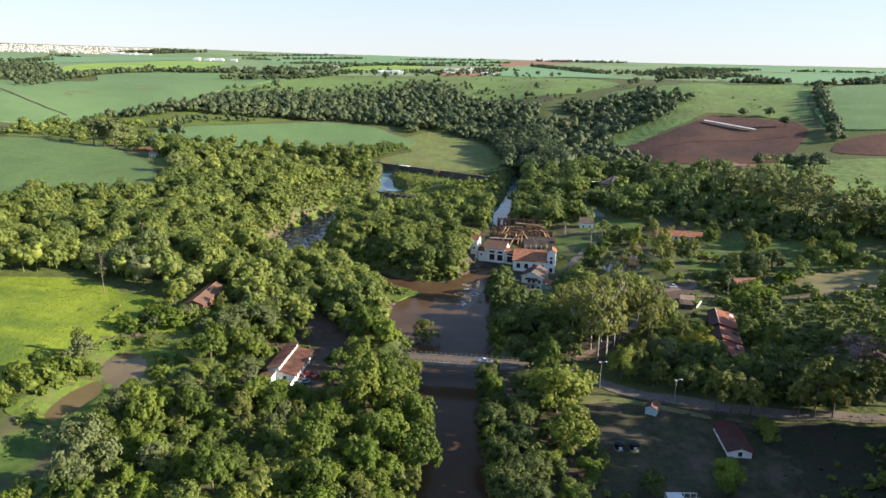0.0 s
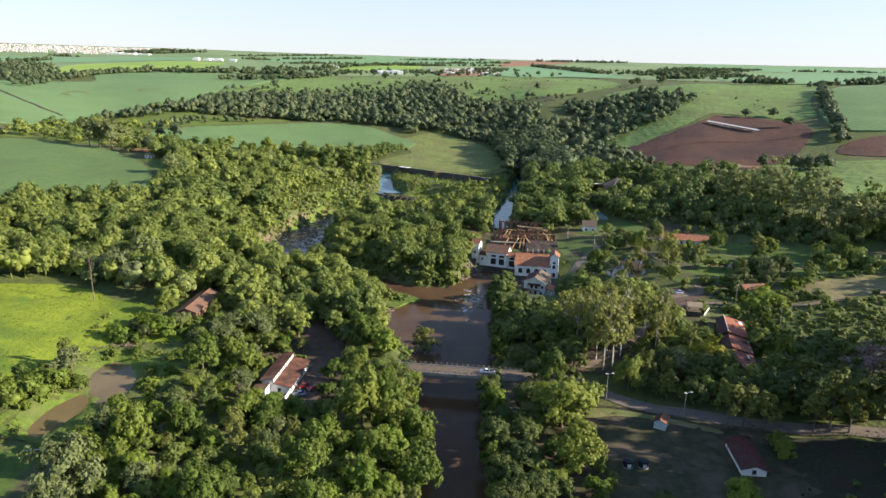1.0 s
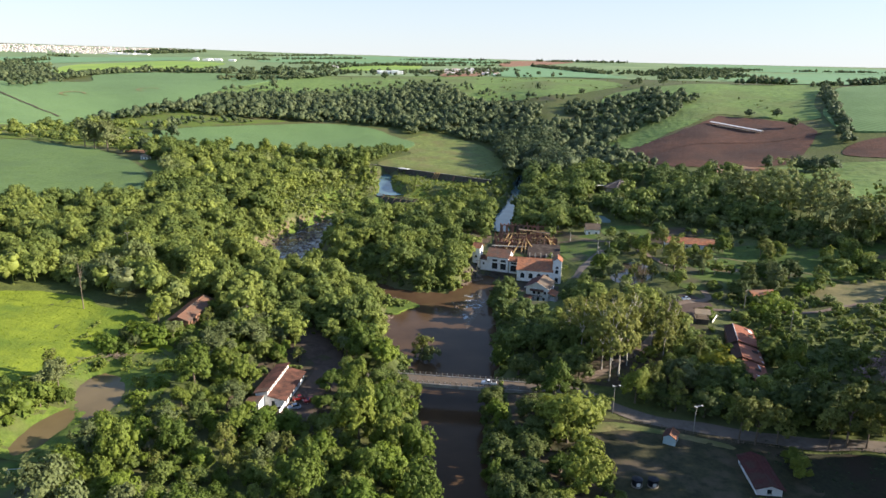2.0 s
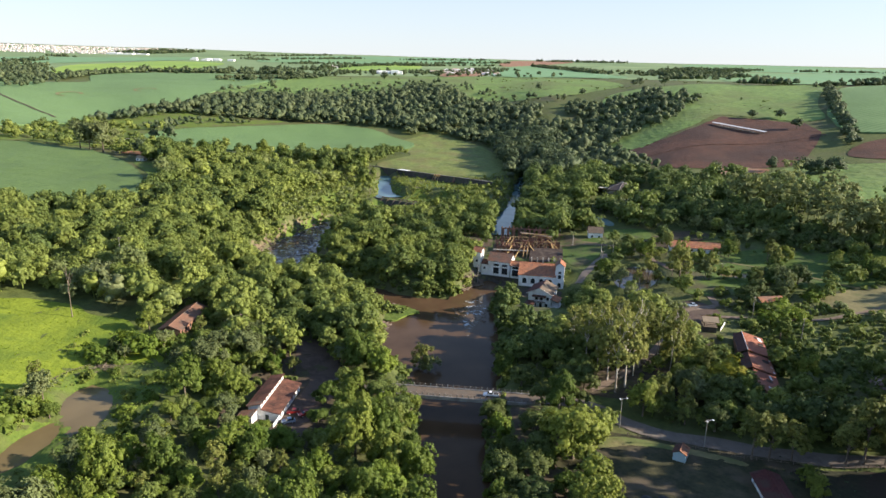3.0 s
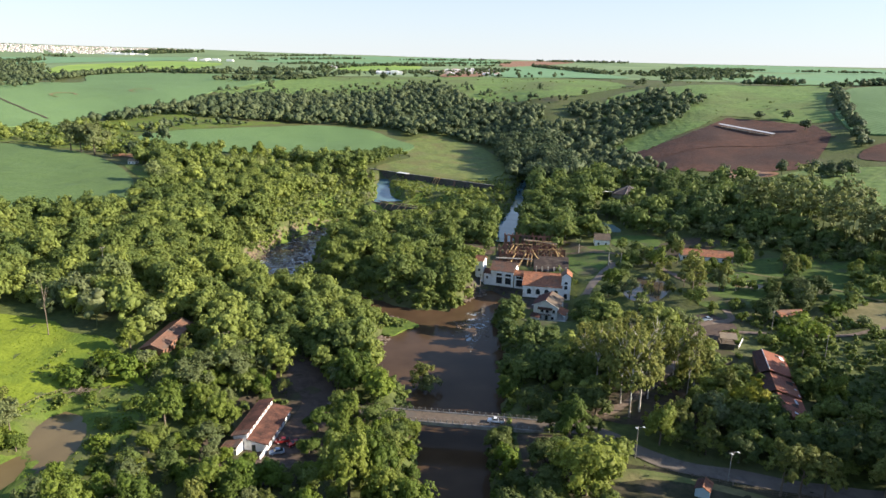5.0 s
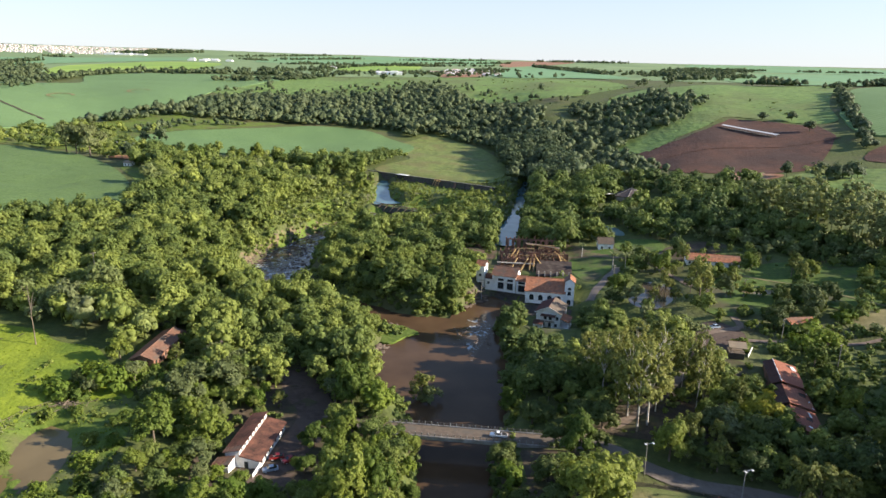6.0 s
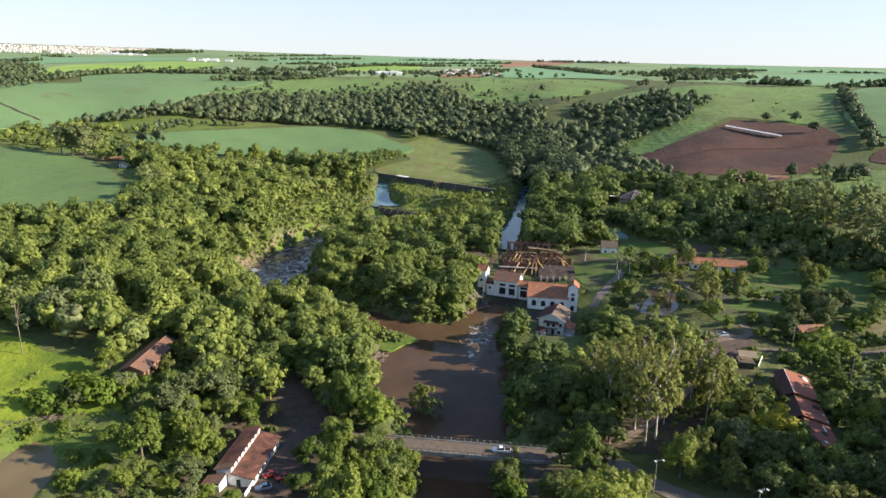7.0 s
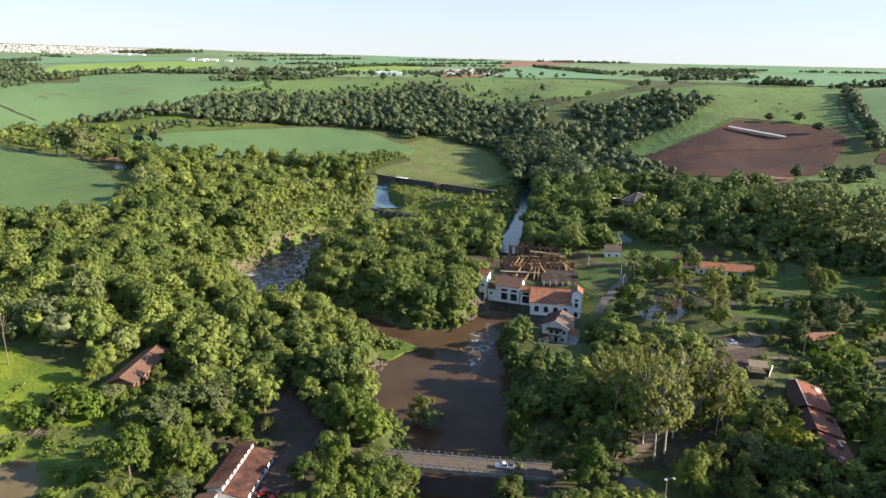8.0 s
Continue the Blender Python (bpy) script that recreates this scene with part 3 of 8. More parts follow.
ribbon("tailrace", [(x, y, w, z - 0.02) for x, y, w, z in TAILRACE], 3, WATER, 0, "brown tailrace water under the power house", "water", level=True)
ribbon("canal", CANAL, 2, CALM, 0, "straight blue headrace canal between trees", "canal", level=True)
for k, p in enumerate(PONDS):
    a = np.linspace(0, 2 * math.pi, 15)[:-1]
    c, s = math.cos(radians(p[5])), math.sin(radians(p[5]))
    u, v = np.cos(a) * p[2] * 1.25, np.sin(a) * p[3] * 1.25
    sheet("pond", list(zip(p[0] + u * c - v * s, p[1] + u * s + v * c)), POOL if k == 3 else GARDEN_POND if k == 2 else POND, 0, 2.0, "small muddy pond with grassy banks", "pond", level=p[4] + 0.01 * k)

# ---- fields and open ground ----
sheet("sugarcane_field", [(-420, 640), (-349, 664), (-305, 640), (-262, 590), (-226, 534), (-209, 480), (-222, 444), (-241, 424), (-290, 420), (-420, 450)], CANE_A, 1.0, 5.0, "even blue-green sugarcane field beside the woods", "field", 0.22, 1.4, kind="stuff")
sheet("sugarcane_field", [(-342, 838), (-269, 930), (-178, 998), (-96, 970), (-36, 880), (-61, 815), (-110, 800), (-180, 770), (-240, 740), (-312, 760)], CANE_B, 1.0, 6.0, "rounded green sugarcane field in the river bend", "field", 0.2, 1.4, kind="stuff")
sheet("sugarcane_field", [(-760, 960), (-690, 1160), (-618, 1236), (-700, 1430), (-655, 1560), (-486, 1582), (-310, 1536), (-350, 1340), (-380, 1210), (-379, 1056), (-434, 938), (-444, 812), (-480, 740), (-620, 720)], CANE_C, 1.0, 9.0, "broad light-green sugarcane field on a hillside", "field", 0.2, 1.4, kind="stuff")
sheet("ploughed_field", [(187, 742), (251, 768), (290, 800), (327, 838), (357, 822), (398, 783), (390, 733), (367, 697), (340, 660), (313, 634), (272, 628), (212, 640), (190, 681)], PLOUGH, 0.5, 6.0, "bare ploughed red-brown field on a slope", "field", 0.12, rounded=False)
sheet("ploughed_field", [(372, 648), (420, 690), (520, 690), (520, 640), (430, 625)], PLOUGH, 0.5, 6.0, "strip of bare red-brown soil by the pasture", "field", 0.12)
sheet("pasture", [(272, 596), (318, 630), (380, 618), (520, 610), (520, 440), (400, 452), (304, 484), (286, 540)], PASTURE, 0.5, 6.0, "smooth grazed green pasture on a slope", "pasture", 0.05)
sheet("sugarcane_field", [(432, 800), (470, 870), (520, 960), (640, 1060), (900, 1000), (900, 760), (620, 700), (430, 715)], CANE_C, 1.5, 8.0, "green sugarcane field on the hill slope", "field", 0.2, 2.0, kind="stuff")
sheet("pasture", [(184, 752), (250, 778), (288, 808), (326, 846), (362, 830), (402, 790), (428, 800), (455, 870), (520, 985), (600, 1100), (440, 1180), (300, 1160), (230, 1040)], PASTURE, 0.5, 9.0, "uneven green pasture on the hilltop", "pasture", 0.25)
sheet("pasture", [(-400, 1220), (-330, 1180), (-180, 1190), (0, 1180), (160, 1150), (260, 1200), (330, 1320), (280, 1600), (0, 1620), (-250, 1560), (-420, 1400)], PASTURE, 0.5, 12.0, "rough green hillside pasture with scattered trees", "pasture", 0.3)
sheet("marsh_meadow", [(-70, 862), (-18, 960), (38, 900), (62, 800), (66, 690), (40, 652), (-20, 672), (-64, 706), (-60, 740), (-36, 795)], SCRUB, 0.6, 5.0, "pale marshy grass in the silted reservoir", "meadow", 0.2)
sheet("meadow", [(-240, 262), (-190, 276), (-165, 282), (-146, 280), (-136, 272), (-121, 269), (-112, 260), (-103, 249), (-96, 240), (-118, 234), (-122, 218), (-124, 205), (-128, 190), (-132, 176), (-160, 176), (-200, 200)], MEADOW, 0.25, 2.5, "bright yellow-green meadow grass", "meadow", 0.12)
sheet("playing_field", [(-130, 171), (-104, 172), (-95, 160), (-95, 148), (-104, 141), (-130, 142)], LAWN, 0.15, 2.5, "small worn grass playing field", "grass")
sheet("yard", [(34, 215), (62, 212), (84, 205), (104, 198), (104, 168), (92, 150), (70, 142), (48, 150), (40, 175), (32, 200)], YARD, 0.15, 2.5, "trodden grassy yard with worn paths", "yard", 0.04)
# This sheet puts the shade between the bank trees into the ground colour.
sheet("bare_ground", [(17, 136), (17, 226), (32, 227), (45, 224), (52, 212), (45, 200), (48, 186), (42, 168), (48, 152), (52, 138)], LITTER_SHADE, 0.1, 2.5, "dark sheet standing for shade under the bank trees", "bare earth", 0.06)
sheet("crop_plot", [(98, 192), (112, 194), (135, 189), (165, 188), (160, 150), (120, 132), (92, 130), (84, 146), (96, 158), (102, 172)], PLOT, 0.2, 2.5, "low crop beside the yard, coloured as if shaded", "field", 0.06)
# The light tan of this verge also stands for the sun falling on it.
sheet("verge", [(46, 204), (56, 206), (66, 205), (78, 200), (88, 196), (88, 198.5), (78, 203.5), (64, 209), (52, 211)], TAN_GRASS, 0.24, 1.5, "tan verge grass along the road, sunlight in its tone", "grass", 0.06)
sheet("lawn", [(70, 398), (72, 425), (84, 436), (100, 440), (96, 415), (86, 396), (76, 384)], LAWN, 0.2, 2.5, "mown green lawn behind the power house", "lawn")
sheet("lawn", [(35, 331), (38, 337), (52, 334), (56, 328), (50, 320), (41, 317)], LAWN, 0.2, 2.0, "small sunlit lawn before the house", "lawn")
sheet("lawn", [(118, 330), (122, 356), (138, 378), (160, 380), (158, 350), (140, 330)], LAWN, 0.25, 3.0, "green village lawn between trees", "lawn")
sheet("bare_ground", [(-62, 276), (-46, 277), (-36, 266), (-29, 250), (-20, 243), (-21, 234), (-30, 228), (-33, 214), (-37, 198), (-52, 198), (-66, 205), (-67, 240), (-60, 258)], LITTER_SHADE, 0.1, 2.5, "leaf litter and trodden earth round the lot", "bare earth", 0.05)
sheet("dirt_lot", [(-57, 272), (-47, 272), (-41, 264), (-35, 251), (-25, 242), (-24, 238), (-33, 233), (-38, 224), (-40, 212), (-43, 202), (-50, 202), (-52, 214), (-47, 232), (-46, 246), (-53, 257)], LOT, 0.15, 2.0, "shaded bare dirt parking lot", "parking lot")
sheet("grass_bank", [(-124, 236), (-104, 244), (-92, 232), (-88, 212), (-94, 186), (-104, 174), (-126, 176), (-124, 200)], GREEN_BANK, 0.18, 2.0, "rough bright green grass round the pond", "grass", 0.12)
sheet("weed_bank", [(-128, 490), (-118, 600), (-84, 655), (-30, 668), (30, 645), (44, 600), (30, 545), (-10, 548), (-40, 540), (-64, 500), (-90, 470)], GREEN_BANK, 0.12, 3.0, "light-green weeds below the old dam", "weeds", 0.15)
for x_, y_, a_, b_ in ((-182, 428, 11, 20), (-185, 391, 8, 12), (-137, 515, 9, 14), (-150, 470, 7, 12), (-160, 545, 10, 12)):
    ring = np.linspace(0, 2 * math.pi, 11)[:-1]
    sheet("glade", list(zip(x_ + a_ * np.cos(ring), y_ + b_ * np.sin(ring))), GREEN_BANK, 0.3, 3.0, "small grassy glade in the woods", "grass", 0.15)
sheet("grass_margin", [(-262, 602), (-226, 545), (-207, 485), (-218, 440), (-200, 436), (-184, 480), (-204, 545), (-236, 610)], GREEN_BANK, 0.3, 4.0, "grassy strip between cane and woods", "grass", 0.15)
sheet("grass_margin", [(-430, 668), (-349, 688), (-290, 664), (-236, 610), (-205, 570), (-186, 610), (-236, 705), (-306, 742), (-350, 760), (-430, 730)], GREEN_BANK, 0.25, 5.0, "rough green grass between two cane fields", "grass", 0.15)
sheet("grass_margin", [(-470, 800), (-440, 880), (-420, 930), (-384, 985), (-372, 1000), (-300, 975), (-224, 1000), (-270, 945), (-346, 846), (-312, 752), (-400, 740), (-450, 740)], GREEN_BANK, 0.2, 6.0, "rough green grass between hill and valley fields", "grass", 0.15)
# Rock sheet whose dark colour stands in part for the shaded gap here.
sheet("rocky_shelf", [(16, 388), (26, 392), (36, 376), (50, 366), (62, 360), (58, 352), (44, 356), (36, 366), (24, 378), (17, 380)], DARK_STONE, 0.12, 1.5, "dark wet rock, also standing for the shaded gap under walls", "rock", 0.1)
sheet("earth_bank", [(64, 446), (66, 456), (78, 452), (88, 436), (96, 428), (92, 424), (80, 430), (70, 436)], BANK_EARTH, 0.32, 2.0, "bare tan earth bank beside the ruin", "bare earth", 0.1)
sheet("rubble_bank", [(5, 434), (14, 456), (26, 463), (33, 460), (33, 446), (30, 430), (22, 424), (12, 430)], RUBBLE, 0.3, 2.0, "red-brown rubble and weeds beside the ruin", "rubble", 0.12)
# Second shelf, dark in part for the shaded void below the hall.
sheet("rocky_shelf", [(24, 390), (32, 390), (40, 385), (48, 379), (52, 371), (44, 368), (36, 372), (28, 381)], DARK_STONE, 0.2, 1.5, "dark wet rock, also standing for the void under the hall", "rock", 0.12)
sheet("bare_ground", [(42, 240), (60, 235), (78, 232), (100, 233), (108, 238), (106, 262), (112, 282), (98, 286), (80, 272), (60, 262)], LITTER_SHADE, 0.14, 2.5, "trodden brown earth under the eucalyptus", "bare earth", 0.1)
sheet("dry_field", [(170, 319), (180, 302), (200, 303), (235, 310), (310, 326), (310, 346), (225, 336), (195, 333)], TAN_GRASS, 0.25, 3.0, "open field of dry tan grass", "field", 0.1)
ribbon("footpath", ((150, 384), (168, 370), (184, 354), (196, 338), (204, 330)), 2.0, TAN_GRASS, 0.45, "pale footpath across the fallow field", "path")
sheet("village_yard", [(98, 294), (100, 306), (107, 318), (116, 322), (124, 312), (119, 298), (108, 288)], LOT, 0.2, 2.5, "bare earth yard beside the hut", "yard")
ribbon("road", ((30, 232.1), (42, 230.5), (53, 226), (62, 217), (73, 211.5), (90, 206), (107, 200.5), (127, 196), (146, 193.5), (190, 190), (260, 190)), 6.4, ROAD_DUST, 0.2, "worn dusty grey road along the yard", "road")
ribbon("road", ((-17, 238), (-26, 240), (-36, 246)), 6.0, ROAD_DUST, 0.24, "short dusty approach to the bridge", "road")
ribbon("dirt_road", ((44, 234), (66, 252), (84, 272), (98, 292), (106, 308), (118, 314), (125, 317), (126.5, 328), (129, 344), (127, 354), (122, 376), (117, 398), (116, 412), (126, 430)), 3.2, DIRT, 0.22, "winding dirt road through the village", "road")
ribbon("dirt_road", ((70, 357), (73, 364), (78, 374), (86, 389), (96, 406)), 4.2, ROAD_DUST, 0.24, "short dirt track up from the power house", "road")
ribbon("dirt_road", ((62, 440), (70, 436), (76, 433), (84, 429), (95, 425), (106, 418), (116, 412)), 2.6, DIRT, 0.26, "worn path from the ruin past the kiosk", "path")
ribbon("dirt_road", ((122, 304), (140, 300), (170, 300), (230, 320)), 2.6, DIRT, 0.26, "narrow dirt lane past the blue house", "road")
sheet("bare_ground", [(114, 408), (122, 424), (132, 438), (150, 446), (166, 438), (160, 426), (146, 418), (130, 410)], LITTER_SHADE, 0.24, 2.5, "bare reddish earth behind the village house", "bare earth", 0.06)
sheet("bare_ground", [(236, 628), (262, 634), (288, 626), (280, 616), (250, 612)], RED_EARTH, 0.4, 4.0, "patch of bare red earth under the ploughed field", "bare earth")


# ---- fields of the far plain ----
sheet("far_plain", [(-2900, 4800), (2900, 4800), (2600, 3600), (1700, 1900), (1300, 1500), (700, 1300), (330, 1640), (0, 1640), (-260, 1590), (-440, 1640), (-700, 1620), (-900, 1450), (-1300, 1600), (-2300, 3300)], HAZY_PLAIN, 0.6, 50.0, "pale green mixed farmland of the far plain", "farmland", rounded=False)
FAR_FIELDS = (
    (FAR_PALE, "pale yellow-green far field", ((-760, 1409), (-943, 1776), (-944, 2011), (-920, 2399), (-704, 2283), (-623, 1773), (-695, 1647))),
    (HAZY_GREEN, "far green field below the town", ((-1518, 2449), (-1402, 2708), (-1121, 3112), (-969, 2692), (-1049, 1970), (-1054, 1704))),
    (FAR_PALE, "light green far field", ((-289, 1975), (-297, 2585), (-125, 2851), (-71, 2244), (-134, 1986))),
    (HAZY_GREEN, "far green field on the plain", ((119, 1700), (206, 2495), (400, 3050), (461, 1797), (265, 1640))),
    (HAZY_GREEN, "broad far green field", ((560, 1263), (1000, 2500), (1900, 2600), (1700, 1500), (900, 1130))),
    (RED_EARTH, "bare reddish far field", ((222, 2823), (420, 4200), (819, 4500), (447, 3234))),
    (HAZY_GREEN, "far light field by the ridge", ((1200, 2900), (1500, 4300), (2400, 4300), (2300, 3000))),
    (HAZY_GREEN, "far green field on the horizon", ((-700, 2700), (-750, 4000), (-200, 4300), (-150, 3000))),
    (HAZY_GREEN, "far green slope on the horizon", ((-100, 3000), (-150, 4500), (300, 4600), (200, 3100))),
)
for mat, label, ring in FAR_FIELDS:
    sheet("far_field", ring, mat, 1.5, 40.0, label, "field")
sheet("building_site", [(-7, 1632), (8, 2150), (150, 2250), (150, 2000), (85, 1682)], RED_EARTH, 1.2, 20.0, "bare red earth building site", "building site")


def town(name, label, x0, x1, y0, y1, count, seed, big=1.0):
    """Very far low houses with tiled roofs."""
    rng = np.random.default_rng(seed)
    V, F, at = [], [], 0
    for k in range(count):
        x, y = rng.uniform(x0, x1), rng.uniform(y0, y1)
        w, d, h = rng.uniform(7, 14) * big, rng.uniform(7, 12) * big, rng.uniform(3, 6) * (1 + 0.5 * (big > 1.5))
        z, r = float(drape(x, y)), 1.6
        V.append([(x, y, z - 2), (x + w, y, z - 2), (x + w, y + d, z - 2), (x, y + d, z - 2), (x, y, z + h), (x + w, y, z + h), (x + w, y + d, z + h), (x, y + d, z + h), (x, y + d / 2, z + h + r), (x + w, y + d / 2, z + h + r)])
        F += [(at + a, at + b, at + c, at + e) for a, b, c, e in ((0, 1, 5, 4), (2, 3, 7, 6), (0, 4, 7, 3), (1, 2, 6, 5), (4, 5, 9, 8), (6, 7, 8, 9), (4, 8, 7, 7), (5, 6, 9, 9))]
        at += 10
    me = bpy.data.meshes.new(name)
    me.from_pydata([p for q in V for p in q], [], [f if f[2] != f[3] else f[:3] for f in F])
    for m in (TOWN_WALL if count > 100 else WALL, TOWN_ROOF, WHITE_METAL):
        me.materials.append(m)
    for i, p in enumerate(me.polygons):
        p.material_index = (2 if big > 1.5 else 1 if (i // 8) % 3 else 0) if i % 8 in (4, 5) else 0
    return tagged(new(name, me), label, "town", kind="stuff")


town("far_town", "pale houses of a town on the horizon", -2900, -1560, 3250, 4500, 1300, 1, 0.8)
town("far_sheds", "white industrial sheds below the town", -1600, -1400, 3250, 3330, 7, 2, 4.0)
town("far_houses", "pale farm buildings on the plain", -960, -800, 2640, 2720, 8, 3, 2.0)
town("far_houses", "white blocks among far trees", -190, -120, 1690, 1730, 6, 4, 1.8)
town("far_houses", "far houses with tiled roofs", -90, 60, 1780, 1900, 16, 5)
town("far_houses", "far houses on the plain", -360, -310, 2080, 2180, 7, 6)
town("far_houses", "unfinished pale houses on the building site", 0, 140, 1750, 2150, 40, 7)


# ---- helpers for built things ----
def part(name, bm, mat, parent, label=""):
    me = bpy.data.meshes.new(name)
    bm.normal_update()
    bm.to_mesh(me)
    bm.free()
    me.materials.append(mat)
    ob = new(name, me)
    ob.parent = parent
    return tagged(ob, label)


def thing(name, x, y, z, turn, label, category, group="", kind=""):
    ob = new(name)
    ob.empty_display_size = 0.5
    ob.matrix_basis = pose(x, y, z, 0, 0, turn)
    return tagged(ob, label, category, group, kind)


def solid(bm, a, b, bevel=0.0):
    """A block between two corners."""
    r = bmesh.ops.create_cube(bm, size=1.0)
    m = Matrix.Translation([(p + q) / 2 for p, q in zip(a, b)]) @ Matrix.Diagonal([max(abs(q - p), 1e-4) for p, q in zip(a, b)] + [1])
    bmesh.ops.transform(bm, matrix=m, verts=r["verts"])
    if bevel:
        bmesh.ops.bevel(bm, geom=list({e for v in r["verts"] for e in v.link_edges}), offset=bevel, segments=1, affect="EDGES")
    return bm


def bar(bm, a, b, w, h=None):
    """A straight beam of rectangular section from a to b."""
    a, b = Vector(a), Vector(b)
    r = bmesh.ops.create_cube(bm, size=1.0)
    m = Matrix.Translation((a + b) / 2) @ (b - a).to_track_quat("Z", "Y").to_matrix().to_4x4() @ Matrix.Diagonal((w, h or w, (b - a).length, 1))
    bmesh.ops.transform(bm, matrix=m, verts=r["verts"])
    return bm


def rod(bm, a, b, r0, r1=None, sides=8):
    a, b = Vector(a), Vector(b)
    r = bmesh.ops.create_cone(bm, cap_ends=True, segments=sides, radius1=r0, radius2=r0 if r1 is None else r1, depth=(b - a).length)
    m = Matrix.Translation((a + b) / 2) @ (b - a).to_track_quat("Z", "Y").to_matrix().to_4x4()
    bmesh.ops.transform(bm, matrix=m, verts=r["verts"])
    return bm


def plate(bm, corners, thick):
    """A slab whose top has these corners."""
    c = [Vector(p) for p in corners]
    n = (c[1] - c[0]).cross(c[2] - c[0]).normalized()
    n = n if n.z >= 0 else -n
    top, low = [bm.verts.new(p) for p in c], [bm.verts.new(p - n * thick) for p in c]
    bm.faces.new(top)
    bm.faces.new(low[::-1])
    for i in range(len(c)):
        j = (i + 1) % len(c)
        bm.faces.new((top[j], top[i], low[i], low[j]))
    bmesh.ops.recalc_face_normals(bm, faces=bm.faces)
    return bm


def wall_mesh(bm, m, length, height, thick, openings, gable=0.0, arched=False):
    """A wall along local x, its outer face at y = 0, with real openings (x0, x1, z0, z1), placed by m."""
    made = bmesh.new()
    xs = sorted({0.0, length, *[o[0] for o in openings], *[o[1] for o in openings]})
    zs = sorted({0.0, height, *[o[2] for o in openings], *[o[3] for o in openings]})
    for x0, x1 in zip(xs, xs[1:]):
        run = None
        for z0, z1 in zip(zs, zs[1:]):
            cx, cz = (x0 + x1) / 2, (z0 + z1) / 2
            if not any(o[0] < cx < o[1] and o[2] < cz < o[3] for o in openings):
                solid(made, (x0, 0, z0), (x1, thick, z1))
    if arched:
        for x0, x1, z0, z1 in openings:
            r, c = (x1 - x0) / 2, (x0 + x1) / 2
            for s in (-1, 1):
                for k in range(5):
                    a0, a1 = math.pi / 2 * k / 5, math.pi / 2 * (k + 1) / 5
                    p0, p1 = c + s * r * math.cos(a0), c + s * r * math.cos(a1)
                    zc = z1 - r + r * math.sin((a0 + a1) / 2)
                    if abs(p0 - p1) > 1e-3:
                        solid(made, (min(p0, p1), 0.02, zc), (max(p0, p1), thick - 0.02, z1))
    if gable:
        front = [made.verts.new(p) for p in ((0, 0, height), (length, 0, height), (length / 2, 0, height + gable))]
        back = [made.verts.new(p) for p in ((0, thick, height), (length, thick, height), (length / 2, thick, height + gable))]
        made.faces.new(front)
        made.faces.new(back[::-1])
        for i in range(3):
            j = (i + 1) % 3
            made.faces.new((front[j], front[i], back[i], back[j]))
    bmesh.ops.recalc_face_normals(made, faces=made.faces)
    made.transform(m)
    me = bpy.data.meshes.new("wall")
    made.to_mesh(me)
    made.free()
    bm.from_mesh(me)
    bpy.data.meshes.remove(me)
    return bm


def add_windows(root, m, openings, thick, name="window", bars=True):
    for x0, x1, z0, z1 in openings:
        bm = bmesh.new()
        t = 0.09
        y = thick * 0.5
        for a, b in (((x0, z0), (x0 + t, z1)), ((x1 - t, z0), (x1, z1)), ((x0, z0), (x1, z0 + t)), ((x0, z1 - t), (x1, z1))):
            solid(bm, (a[0], y - 0.04, a[1]), (b[0], y + 0.04, b[1]))
        if bars:
            c = (x0 + x1) / 2
            solid(bm, (c - 0.05, y - 0.03, z0), (c + 0.05, y + 0.03, z1))
            solid(bm, (x0, y - 0.025, (z0 + z1) / 2 - 0.04), (x1, y + 0.025, (z0 + z1) / 2 + 0.04))
        bm.transform(m)
        w = part(name, bm, FRAME, root)
        g = solid(bmesh.new(), (x0 + 0.02, y + 0.05, z0 + 0.02), (x1 - 0.02, y + 0.07, z1 - 0.02))
        g.transform(m)
        part("pane", g, GLASS, w)
        s = solid(bmesh.new(), (x0 - 0.1, -0.12, z0 - 0.12), (x1 + 0.1, thick * 0.4, z0), 0.02)
        s.transform(m)
        part("sill", s, CONCRETE, w)


